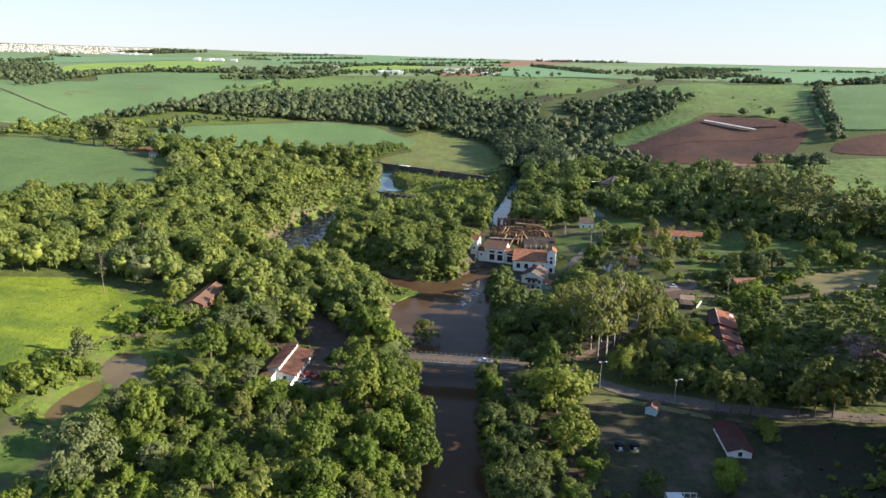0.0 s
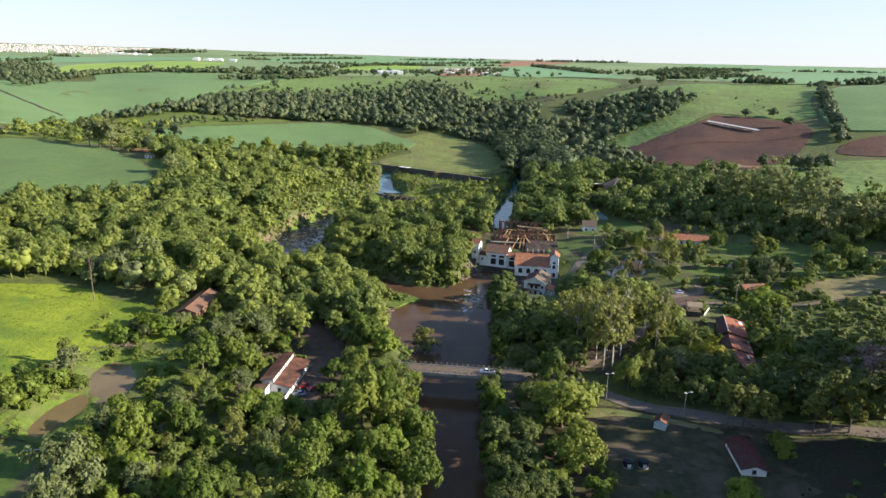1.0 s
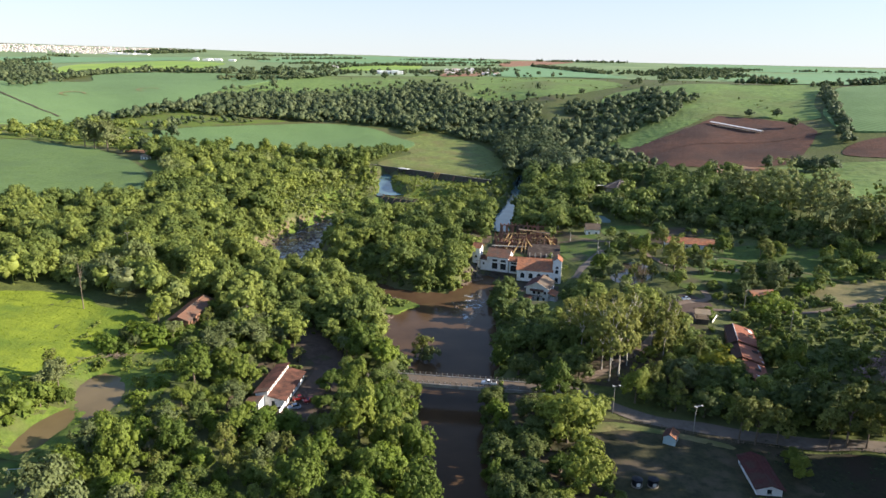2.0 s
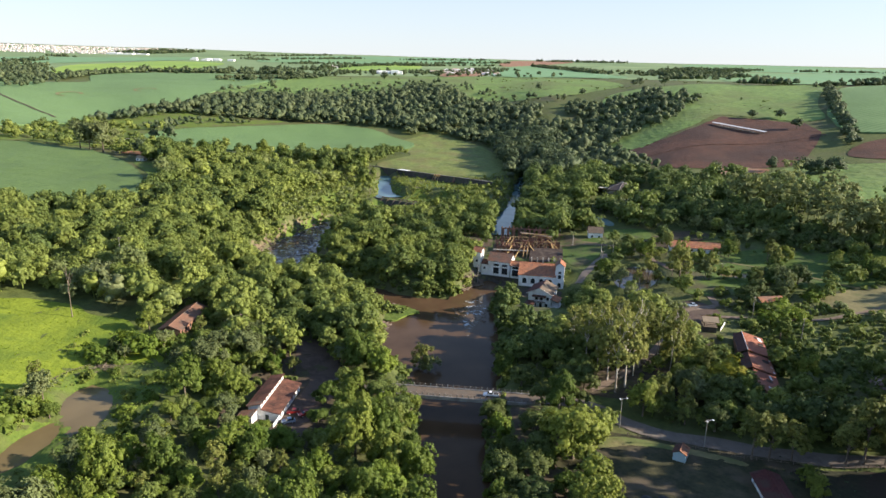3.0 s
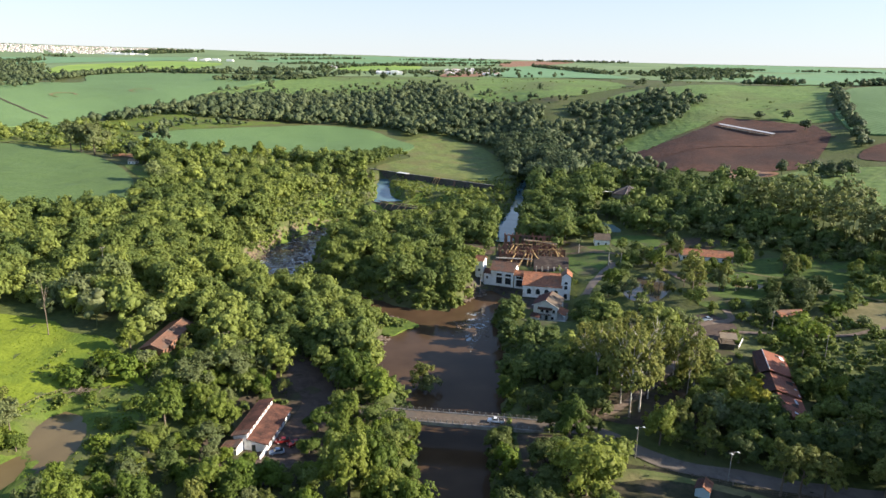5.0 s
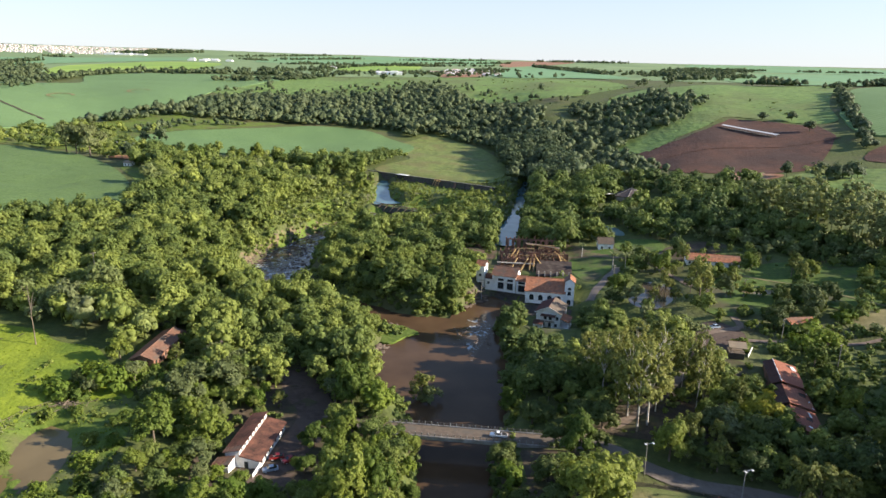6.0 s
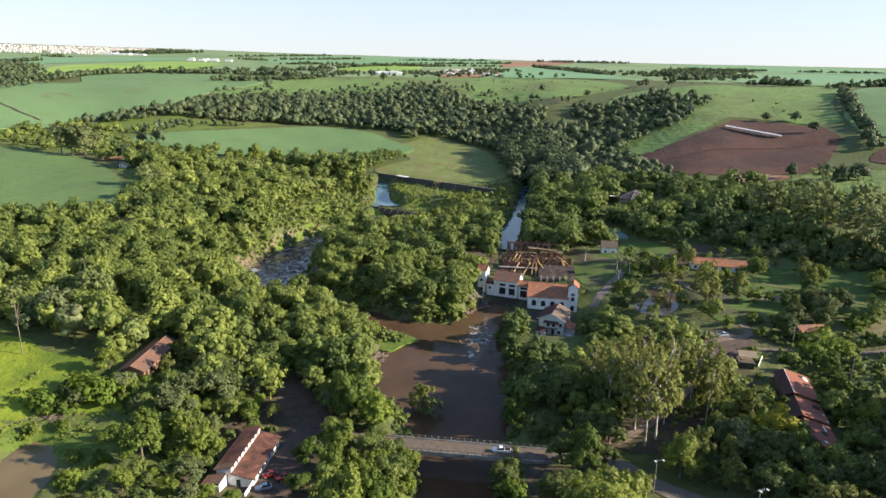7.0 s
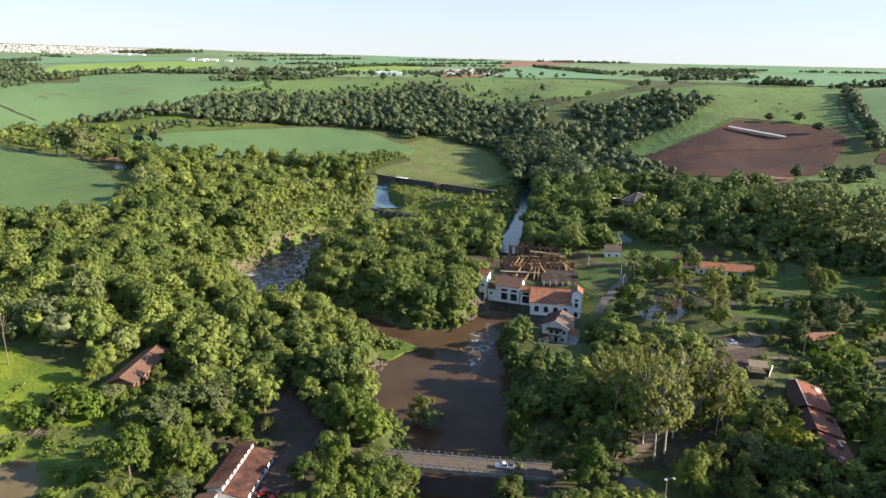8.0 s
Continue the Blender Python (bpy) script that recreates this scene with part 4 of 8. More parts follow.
def gable_house(root, length, depth, height, rise, wall, roofs, openings, over=0.55, thick=0.35, arched=False, name="wall", ridge_cap=True):
    """Four walls with openings and a gable roof whose ridge runs along local x. openings: front, back, left, right."""
    places = (Matrix.Identity(4), Matrix.Translation((length, depth, 0)) @ Matrix.Rotation(math.pi, 4, "Z"),
              Matrix.Translation((0, depth, 0)) @ Matrix.Rotation(-math.pi / 2, 4, "Z"), Matrix.Translation((length, 0, 0)) @ Matrix.Rotation(math.pi / 2, 4, "Z"))
    spans = (length, length, depth, depth)
    for k in range(4):
        bm = bmesh.new()
        inset = 0.0 if k < 2 else thick + 0.003
        m = places[k] @ Matrix.Translation((inset, 0, 0))
        ops = [(a - inset, b - inset, c, d) for a, b, c, d in openings[k]]
        wall_mesh(bm, m, spans[k] - 2 * inset, height, thick, ops, rise * (1 - 2 * inset / depth) if k > 1 else 0.0, arched)
        part(name, bm, wall, root)
        add_windows(root, m, ops, thick)
    slope = rise / (depth / 2)
    for k, mat in enumerate(roofs):
        y0, y1 = (-over, depth / 2) if k == 0 else (depth + over, depth / 2)
        z0, z1 = height - slope * over + 0.22, height + rise + 0.22
        bm = plate(bmesh.new(), [(-over, y0, z0), (length + over, y0, z0), (length + over, y1, z1), (-over, y1, z1)], 0.2)
        r = part("roof", bm, mat, root)
        tiles = bmesh.new()
        rows = max(3, int(depth / 2 / 1.1))
        for i in range(rows):
            f = (i + 0.02) / rows
            y, z = y0 + (y1 - y0) * f, z0 + (z1 - z0) * f
            bar(tiles, (-over, y, z + 0.02), (length + over, y, z + 0.01), 0.1, 0.035)
        part("tile_course", tiles, mat, r)
    if ridge_cap:
        cap = rod(bmesh.new(), (-over, depth / 2, height + rise + 0.2), (length + over, depth / 2, height + rise + 0.2), 0.17, sides=8)
        part("ridge", cap, roofs[0], root)


# ---- hydropower station by the river ----
def power_hall():
    root = thing("power_hall", 41.0, 368.8, -4.6, -11.5, "white plastered power hall with an orange clay-tile roof", "building")
    wins = [(2.0 + 4.4 * k, 4.2 + 4.4 * k, 2.2, 5.0) for k in range(4)]
    gable_house(root, 19.0, 19.0, 6.6, 4.3, WALL, (TILE, OLD_SHADE_TILE), (wins, [(4, 6, 2, 5), (10, 12, 2, 5)], [(8, 10, 2.2, 5.0)], []), arched=True)
    bm = bmesh.new()
    wall_mesh(bm, Matrix.Translation((-0.15, -0.2, -4.2)), 19.3, 4.6, 0.6, [(2, 5, 0.4, 3.2), (7.5, 10.5, 0.4, 3.2), (13, 16, 0.4, 3.2)], arched=True)
    part("plinth", bm, DARK_STONE, root, "dark wet stone plinth with arches")
    part("cornice", solid(bmesh.new(), (-0.12, -0.14, 6.25), (19.12, 0.0, 6.5), 0.03), WALL, root)


def stair_tower():
    root = thing("tower", 59.8, 366.0, -4.6, -11.5, "slim white tower with an orange tiled gable roof", "tower")
    # the gable looks at the river: its ridge runs away from it
    turn = Matrix.Rotation(math.pi / 2, 4, "Z")
    w, d, h, rise = 4.6, 7.0, 12.4, 1.7
    for m, span, ops, g in ((Matrix.Identity(4), w, [(1.5, 3.1, 5.6, 7.6), (1.5, 3.1, 8.3, 9.5), (1.4, 3.2, 0.6, 3.2)], rise), (Matrix.Translation((w, d, 0)) @ Matrix.Rotation(math.pi, 4, "Z"), w, [], rise),
                            (Matrix.Translation((0, d, 0)) @ Matrix.Rotation(-math.pi / 2, 4, "Z") @ Matrix.Translation((0.353, 0, 0)), d - 0.706, [(2, 3.6, 6.0, 8.2)], 0), (Matrix.Translation((w, 0, 0)) @ turn @ Matrix.Translation((0.353, 0, 0)), d - 0.706, [(2, 3.6, 6.0, 8.2)], 0)):
        bm = bmesh.new()
        wall_mesh(bm, m, span, h, 0.35, ops, g, arched=True)
        part("wall", bm, WALL, root)
        add_windows(root, m, ops, 0.35)
    # Left slope takes browner tiles for its shade, right slope sunlit orange.
    for s, mat in ((-1, OLD_SHADE_TILE), (1, TILE)):
        x0, x1 = (-0.5, w / 2) if s < 0 else (w + 0.5, w / 2)
        z0, z1 = h - rise / (w / 2) * 0.5 + 0.2, h + rise + 0.2
        part("roof", plate(bmesh.new(), [(x0, -0.5, z0), (x1, -0.5, z1), (x1, d + 0.5, z1), (x0, d + 0.5, z0)], 0.2), mat, root)
    part("ridge", rod(bmesh.new(), (w / 2, -0.5, h + rise + 0.2), (w / 2, d + 0.5, h + rise + 0.2), 0.16), TILE, root)


def machine_wing():
    root = thing("machine_wing", 26.0, 388.0, -4.6, -21.0, "white machine hall with tall paired windows and brown tiles", "building")
    low = [(3.0 + 4.9 * k, 6.2 + 4.9 * k, 1.6, 5.0) for k in range(2)]
    high = [(3.1 + 4.9 * k, 6.1 + 4.9 * k, 5.9, 7.1) for k in range(2)]
    gable_house(root, 12.4, 10.0, 8.7, 3.6, WALL, (OLD_SHADE_TILE, OLD_SHADE_TILE), (low + high, [], [(4, 6, 2, 5)], []))
    bm = bmesh.new()
    wall_mesh(bm, Matrix.Translation((-0.1, -0.15, -3.6)), 18.0, 3.7, 0.6, [(2, 5, 0.3, 2.8), (7, 10, 0.3, 2.8), (12, 15, 0.3, 2.8)], arched=True)
    part("plinth", bm, DARK_STONE, root, "dark stone plinth with arches")
    bay = thing("entrance_bay", 38.1, 383.2, -4.6, -21.0, "white bay with a bright red tiled roof", "building")
    gable_house(bay, 5.6, 7.0, 7.2, 1.7, WALL, (TILE, OLD_SHADE_TILE), ([(0.9, 4.4, 1.4, 4.8), (0.9, 4.4, 5.4, 6.6)], [], [], []))
    small = thing("link_building", 22.4, 389.6, -4.6, -21.0, "low white link with a red tiled roof", "building")
    gable_house(small, 3.9, 7.0, 6.2, 1.6, WALL, (DARK_TILE, OLD_SHADE_TILE), ([(1.2, 2.4, 3.4, 4.6)], [], [], []), over=0.3)
    tower = thing("tower", 17.9, 392.2, -5.5, -21.0, "small white tower with a sunlit orange tiled roof", "tower")
    gable_house(tower, 4.3, 6.0, 13.4, 1.9, WALL, (TILE, TILE), ([(1.4, 2.7, 7.6, 8.8), (1.0, 3.2, 1.2, 4.2)], [], [(2, 3.4, 7.2, 8.8)], [(2.2, 3.6, 7.2, 8.8)]))


def river_house():
    root = thing("river_house", 43.0, 342.0, -6.1, -21.0, "two-storey white house with red and tan tiled roof", "house")
    w, d, h, rise = 11.2, 14.0, 7.3, 2.7
    front = [(2.2, 4.0, 0.9, 2.3), (5.6, 6.9, 0.4, 2.5), (8.4, 9.7, 0.9, 2.3), (3.4, 4.8, 3.9, 5.9), (5.8, 7.2, 3.9, 5.9), (9.0, 10.2, 4.2, 5.7)]
    side = [(2, 3.4, 0.9, 2.4), (6, 7.4, 0.9, 2.4), (10, 11.4, 0.9, 2.4), (2, 3.4, 4.3, 5.8), (6, 7.4, 4.3, 5.8), (10, 11.4, 4.3, 5.8)]
    for m, span, ops, g in ((Matrix.Identity(4), w, front, rise), (Matrix.Translation((w, d, 0)) @ Matrix.Rotation(math.pi, 4, "Z"), w, [], rise),
                            (Matrix.Translation((0, d, 0)) @ Matrix.Rotation(-math.pi / 2, 4, "Z") @ Matrix.Translation((0.353, 0, 0)), d - 0.706, side, 0), (Matrix.Translation((w, 0, 0)) @ Matrix.Rotation(math.pi / 2, 4, "Z") @ Matrix.Translation((0.353, 0, 0)), d - 0.706, side, 0)):
        bm = bmesh.new()
        wall_mesh(bm, m, span, h, 0.35, ops, g)
        part("wall", bm, WALL, root)
        add_windows(root, m, ops, 0.35)
    # Slopes coloured apart: the shaded one dark maroon, the sunlit one grey-tan.
    for s, mat in ((-1, MAROON_TILE), (1, GREY_TILE)):
        x0, x1 = (-0.8, w / 2) if s < 0 else (w + 0.8, w / 2)
        z0, z1 = h - rise / (w / 2) * 0.8 + 0.2, h + rise + 0.2
        part("roof", plate(bmesh.new(), [(x0, -0.9, z0), (x1, -0.9, z1), (x1, d + 0.7, z1), (x0, d + 0.7, z0)], 0.2), mat, root)
    part("ridge", rod(bmesh.new(), (w / 2, -0.9, h + rise + 0.2), (w / 2, d + 0.7, h + rise + 0.2), 0.17), DARK_TILE, root)
    part("bargeboard", bar(bmesh.new(), (-0.8, -0.93, h - 0.25), (w / 2, -0.93, h + rise + 0.1), 0.08, 0.3), WHITE_METAL, root)
    part("bargeboard", bar(bmesh.new(), (w + 0.8, -0.93, h - 0.25), (w / 2, -0.93, h + rise + 0.1), 0.08, 0.3), WHITE_METAL, root)
    # balcony under a small red awning
    bal = solid(bmesh.new(), (2.6, -1.5, 3.2), (8.6, -0.003, 3.42), 0.02)
    part("balcony", bal, CONCRETE, root)
    rail = bmesh.new()
    for k in range(13):
        solid(rail, (2.65 + 0.49 * k, -1.45, 3.42), (2.73 + 0.49 * k, -1.37, 4.3))
    solid(rail, (2.6, -1.47, 4.3), (8.6, -1.35, 4.4))
    part("balustrade", rail, WALL, root)
    part("awning", plate(bmesh.new(), [(2.2, -1.9, 5.95), (9.0, -1.9, 5.95), (9.0, -0.02, 6.55), (2.2, -0.02, 6.55)], 0.12), DARK_TILE, root, "dark red awning")
    # open porch on the sunny side
    part("porch_roof", plate(bmesh.new(), [(w + 0.02, -1.2, 5.5), (w + 4.2, -1.2, 4.3), (w + 4.2, 7.2, 4.3), (w + 0.02, 7.2, 5.5)], 0.2), TILE, root, "sunlit orange porch roof")
    part("porch_floor", solid(bmesh.new(), (w + 0.01, -0.8, 0), (w + 3.9, 6.8, 1.2), 0.03), WALL, root)
    for k in range(4):
        part("column", rod(bmesh.new(), (w + 3.6, -0.6 + 2.4 * k, 1.2), (w + 3.6, -0.6 + 2.4 * k, 4.3), 0.17, 0.14), WALL, root)
    part("stair", solid(solid(solid(bmesh.new(), (w + 3.91, 0, 0), (w + 4.3, 2, 0.9)), (w + 4.3, 0, 0), (w + 4.7, 2, 0.6)), (w + 4.7, 0, 0), (w + 5.1, 2, 0.3)), CONCRETE, root)
    annex = thing("lean_to", 41.2, 338.6, -6.1, -21.0, "small white lean-to with a dark red roof", "shed")
    bm = bmesh.new()
    wall_mesh(bm, Matrix.Identity(4), 4.0, 2.6, 0.25, [(1.2, 2.2, 0.0, 2.0)])
    part("wall", bm, WALL, annex)
    for x in (0.0, 3.75):
        part("wall", solid(bmesh.new(), (x, 0.253, 0), (x + 0.25, 3.4, 2.6)), WALL, annex)
    part("roof", plate(bmesh.new(), [(-0.3, -0.4, 2.7), (4.3, -0.4, 2.7), (4.3, 3.5, 3.5), (-0.3, 3.5, 3.5)], 0.15), DARK_TILE, annex)


def intake_ruin():
    """Old intake works: masonry walls, broken floors, ochre steel gantries."""
    root = thing("intake_ruin", 33.0, 400.0, 0.6, -6.0, "ruined brown intake works with rusty ochre beams", "ruin")
    rng = random.Random(5)
    part("rubble_floor", plate(bmesh.new(), [(-4, 8, 0.5), (38, 8, 0.5), (38, 50, 0.7), (-4, 50, 0.7)], 1.6), RUBBLE, root, "brown rubble and trodden earth")
    # sloping dark forebay slab with buttresses
    part("forebay_slab", plate(bmesh.new(), [(17, -2, 1.0), (36, -2, 1.0), (37, 16, 4.4), (18, 16, 4.4)], 1.2), STAINED, root, "dark sloping forebay slab")
    for k in range(6):
        bm = bmesh.new()
        for i in range(7):
            a = math.pi * i / 6
            b = math.pi * (i + 1) / 6
            if i < 6:
                bar(bm, (18.5 + 3.2 * k, -2.6 + 1.2 * math.cos(a) + 1.2, 0.6 + 2.4 * math.sin(a)), (18.5 + 3.2 * k, -2.6 + 1.2 * math.cos(b) + 1.2, 0.6 + 2.4 * math.sin(b)), 0.7, 0.6)
        part("buttress", bm, CONCRETE, root)
    # three parallel walls across the canal head
    for y, h, x0, x1 in ((16, 4.6, -2, 16), (27, 5.6, -3, 36), (37, 5.0, 0, 32), (47, 8.4, 0, 33)):
        bm = bmesh.new()
        ops = []
        x = 2.0
        while x < x1 - x0 - 3:
            ops.append((x, x + 1.6, 0.9, h - rng.uniform(0.5, 1.4)))
            x += rng.uniform(2.6, 4.0)
        wall_mesh(bm, Matrix.Translation((x0, y, 0)), x1 - x0, h, 0.7, ops)
        part("masonry_wall", bm, BROWN_WALL, root)
        for k in range(int((x1 - x0) / 2.4)):
            hh = rng.uniform(0.3, 1.8)
            part("pier", solid(bmesh.new(), (x0 + 2.4 * k, y - 0.1, h), (x0 + 2.4 * k + 0.7, y + 0.6, h + hh), 0.04), BROWN_WALL, root)
    for k in range(9):
        x = 1.5 + 3.7 * k
        part("cross_wall", solid(bmesh.new(), (x, 16.72, 0), (x + 0.5, 26.98, rng.uniform(1.5, 4.0))), BROWN_WALL, root)
        part("cross_wall", solid(bmesh.new(), (x - 0.6, 27.72, 0), (x - 0.1, 35.98, rng.uniform(1.5, 3.2))), BROWN_WALL, root)
    # gantries and loose beams
    for x, y, l, z in ((3, 18, 12, 6.4), (20, 20, 13, 6.8), (5, 33, 12, 6.2), (19, 34, 12, 6.6), (13, 42, 16, 6.2)):
        part("beam", bar(bmesh.new(), (x, y, z), (x + l, y + rng.uniform(-0.6, 0.6), z + rng.uniform(-0.3, 0.3)), 0.5, 0.45), RUST, root)
        for s in (0.02, 0.5, 0.98):
            part("post", bar(bmesh.new(), (x + l * s, y, 0.2), (x + l * s, y, z - 0.2), 0.38), RUST, root)
        part("brace", bar(bmesh.new(), (x, y, 2.0), (x + l * 0.35, y, z - 0.2), 0.3), RUST, root)
    for a, b in (((3, 6, -0.5), (7, 16, 5.2)), ((8, 4, -0.5), (13, 16, 5.4)), ((13.5, 4, -1), (14.5, 14, 5.6)), ((15.5, 3, -1), (16.5, 15, 5.2)), ((33, 18, 0.2), (30, 25, 6.0)), ((20, 12, 3.4), (17, 17, 6.0)), ((1, 22, 0.2), (6, 26, 7.4)), ((4, 22, 0.2), (8, 26, 7.4)), ((37, 24, 0.4), (28, 27, 6.6)), ((35, 34, 0.4), (29, 36, 6.4))):
        part("strut", bar(bmesh.new(), a, b, 0.6, 0.5), RUST, root)
    for k in range(20):
        x, y = rng.uniform(-2, 34), rng.uniform(14, 48)
        a, l = rng.uniform(-0.5, 0.5) + (math.pi / 2 if k % 3 == 0 else 0), rng.uniform(2.5, 7.0)
        z = rng.uniform(1.0, 5.6)
        part("plank", bar(bmesh.new(), (x, y, z), (x + l * math.cos(a), y + l * math.sin(a), z + rng.uniform(-1.2, 1.2)), 0.3, 0.22), RUST if k % 2 else WOOD, root)
    part("walkway", plate(bmesh.new(), [(-4, 11, 3.4), (17, 11, 3.4), (17, 13, 3.4), (-4, 13, 3.4)], 0.35), CONCRETE, root)
    part("tilted_plank", plate(bmesh.new(), [(12, 44, 6.2), (32, 40, 5.2), (32, 42, 5.6), (12, 46.5, 6.6)], 0.3), WOOD, root)


power_hall()
stair_tower()
machine_wing()
river_house()
intake_ruin()


# ---- bridge ----
def bridge():
    root = thing("bridge", 7.0, 234.9, 0.0, -7.2, "narrow concrete bridge with low post railings", "bridge")
    part("deck", solid(bmesh.new(), (-27, -3.4, -0.75), (27, 3.4, 0.0), 0.05), DUSTY, root, "worn deck, dusty grey")
    for s in (-1, 1):
        part("kerb", solid(bmesh.new(), (-27, s * 3.42 - 0.28, -0.9), (27, s * 3.42 + 0.28, 0.28), 0.04), CONCRETE, root, "pale concrete kerb beam")
        for k in range(28):
            x = -26.5 + 1.96 * k
            part("post", solid(bmesh.new(), (x, s * 3.42 - 0.11, 0.283), (x + 0.24, s * 3.42 + 0.11, 1.3), 0.02), CONCRETE, root)
        for z in (0.72, 1.15):
            part("rail", bar(bmesh.new(), (-26.6, s * 3.42, z), (26.8, s * 3.42, z), 0.07), WOOD, root)
    for x in (-24, 14, 26):
        part("pier", solid(bmesh.new(), (x - 0.7, -2.8, -9.2), (x + 0.7, 2.8, -1.5), 0.1), CONCRETE, root)
    for y in (-2.2, 0, 2.2):
        part("girder", solid(bmesh.new(), (-27, y - 0.3, -1.5), (27, y + 0.3, -0.753)), CONCRETE, root)


bridge()


# ---- other houses ----
def tiled_slope(root, corners, mat, label="", name="roof"):
    """One roof slope, eave first and ridge last, with raised tile courses across it and worn lines down it."""
    a, b, c, d = [Vector(p) for p in corners]
    r = part(name, plate(bmesh.new(), corners, 0.18), mat, root, label)
    tiles = bmesh.new()
    rows = max(3, int((d - a).length / 0.9))
    for i in range(rows):
        f = (i + 0.03) / rows
        bar(tiles, a.lerp(d, f) + Vector((0, 0, 0.02)), b.lerp(c, f) + Vector((0, 0, 0.01)), 0.14, 0.05)
    cols = max(3, int((b - a).length / 1.3))
    for i in range(cols + 1):
        f = i / cols
        bar(tiles, a.lerp(b, f) + Vector((0, 0, 0.005)), d.lerp(c, f) + Vector((0, 0, 0.005)), 0.08, 0.03)
    part("tile_course", tiles, mat, r)
    return r


def monitor_house():
    """Long house with two stepped roofs and a white clerestory between them."""
    root = thing("long_house", -55.4, 214.4, 0.0, 84.0, "long white house with stepped dark red tiled roofs", "house")
    L = 21.0
    wins = [(1.3 + 2.8 * k, 2.5 + 2.8 * k, 0.9, 2.2) for k in range(7)]
    m = Matrix.Translation((0, -5.6, 0))
    part("wall", wall_mesh(bmesh.new(), m, L, 2.75, 0.3, wins), WALL, root)
    add_windows(root, m, wins, 0.3)
    clere = [(1.4 + 2.4 * k, 2.5 + 2.4 * k, 4.5, 5.2) for k in range(8)]
    part("clerestory_wall", wall_mesh(bmesh.new(), Matrix.Identity(4), L, 5.75, 0.3, clere), WALL, root, "sunlit white clerestory wall with small windows")
    add_windows(root, Matrix.Identity(4), clere, 0.3, bars=False)
    part("wall", solid(bmesh.new(), (0, 3.7, 0), (L, 4.0, 4.6)), WALL, root)
    for x in (0.0, L - 0.3):
        for ring in ([(x, -5.3, 0), (x, -0.01, 0), (x, -0.01, 3.75), (x, -5.3, 2.72)], [(x, 0.31, 0), (x, 3.69, 0), (x, 3.69, 4.7), (x, 0.31, 5.5)]):
            bm = bmesh.new()
            a = [bm.verts.new(p) for p in ring]
            b = [bm.verts.new((p[0] + 0.3, p[1], p[2])) for p in ring]
            bm.faces.new(a)
            bm.faces.new(b[::-1])
            for i in range(4):
                bm.faces.new((a[i], a[(i + 1) % 4], b[(i + 1) % 4], b[i]))
            bmesh.ops.recalc_face_normals(bm, faces=bm.faces)
            part("end_wall", bm, WALL, root)
    tiled_slope(root, [(-0.5, -6.2, 2.8), (L + 0.5, -6.2, 2.8), (L + 0.5, -0.02, 4.1), (-0.5, -0.02, 4.1)], MOSS_TILE, "lower roof of stained red-brown tiles")
    tiled_slope(root, [(2.2, 4.5, 4.85), (L + 0.5, 4.5, 4.85), (L + 0.5, -0.35, 5.95), (2.2, -0.35, 5.95)], MOSS_TILE, "upper roof of stained red-brown tiles")
    tiled_slope(root, [(-0.5, 4.5, 4.83), (2.15, 4.5, 4.83), (2.15, -0.35, 5.93), (-0.5, -0.35, 5.93)], OLD_SHADE_TILE, "orange-brown strip of tiles at one end")
    part("door", solid(bmesh.new(), (-0.06, -2.4, 0.1), (-0.003, -1.3, 2.2)), FRAME, root)
    tiled_slope(root, [(-5.2, 6.0, 3.3), (-0.55, 6.0, 3.3), (-0.55, 0.9, 4.3), (-5.2, 0.9, 4.3)], OLD_SHADE_TILE, "grey-brown lean-to roof", "annex_roof")
    for a, b in (((-4.9, 1.2, 0), (-4.6, 5.7, 3.1)), ((-4.6, 1.2, 0), (-0.02, 1.5, 3.9)), ((-4.6, 5.4, 0), (-0.02, 5.7, 3.1))):
        part("annex_wall", solid(bmesh.new(), a, b), WALL, root)
    part("court_wall", solid(bmesh.new(), (-5.0, -5.6, 0), (-0.03, -5.35, 1.8), 0.03), WALL, root)


monitor_house()


def simple_house(name, x, y, z, turn, length, depth, height, rise, wall, roofs, label, category, openings=None, over=0.5):
    root = thing(name, x, y, z, turn, label, category)
    if openings is None:
        n = max(1, int(length / 3.2))
        front = [(length * (k + 0.5) / n - 0.6, length * (k + 0.5) / n + 0.6, 0.9, 2.2) for k in range(n)]
        openings = (front, front[:1], [(depth / 2 - 0.6, depth / 2 + 0.6, 0.9, 2.2)], [(depth / 2 - 0.6, depth / 2 + 0.6, 0.9, 2.2)])
    gable_house(root, length, depth, height, rise, wall, roofs, openings, over=over, thick=0.25)
    return root


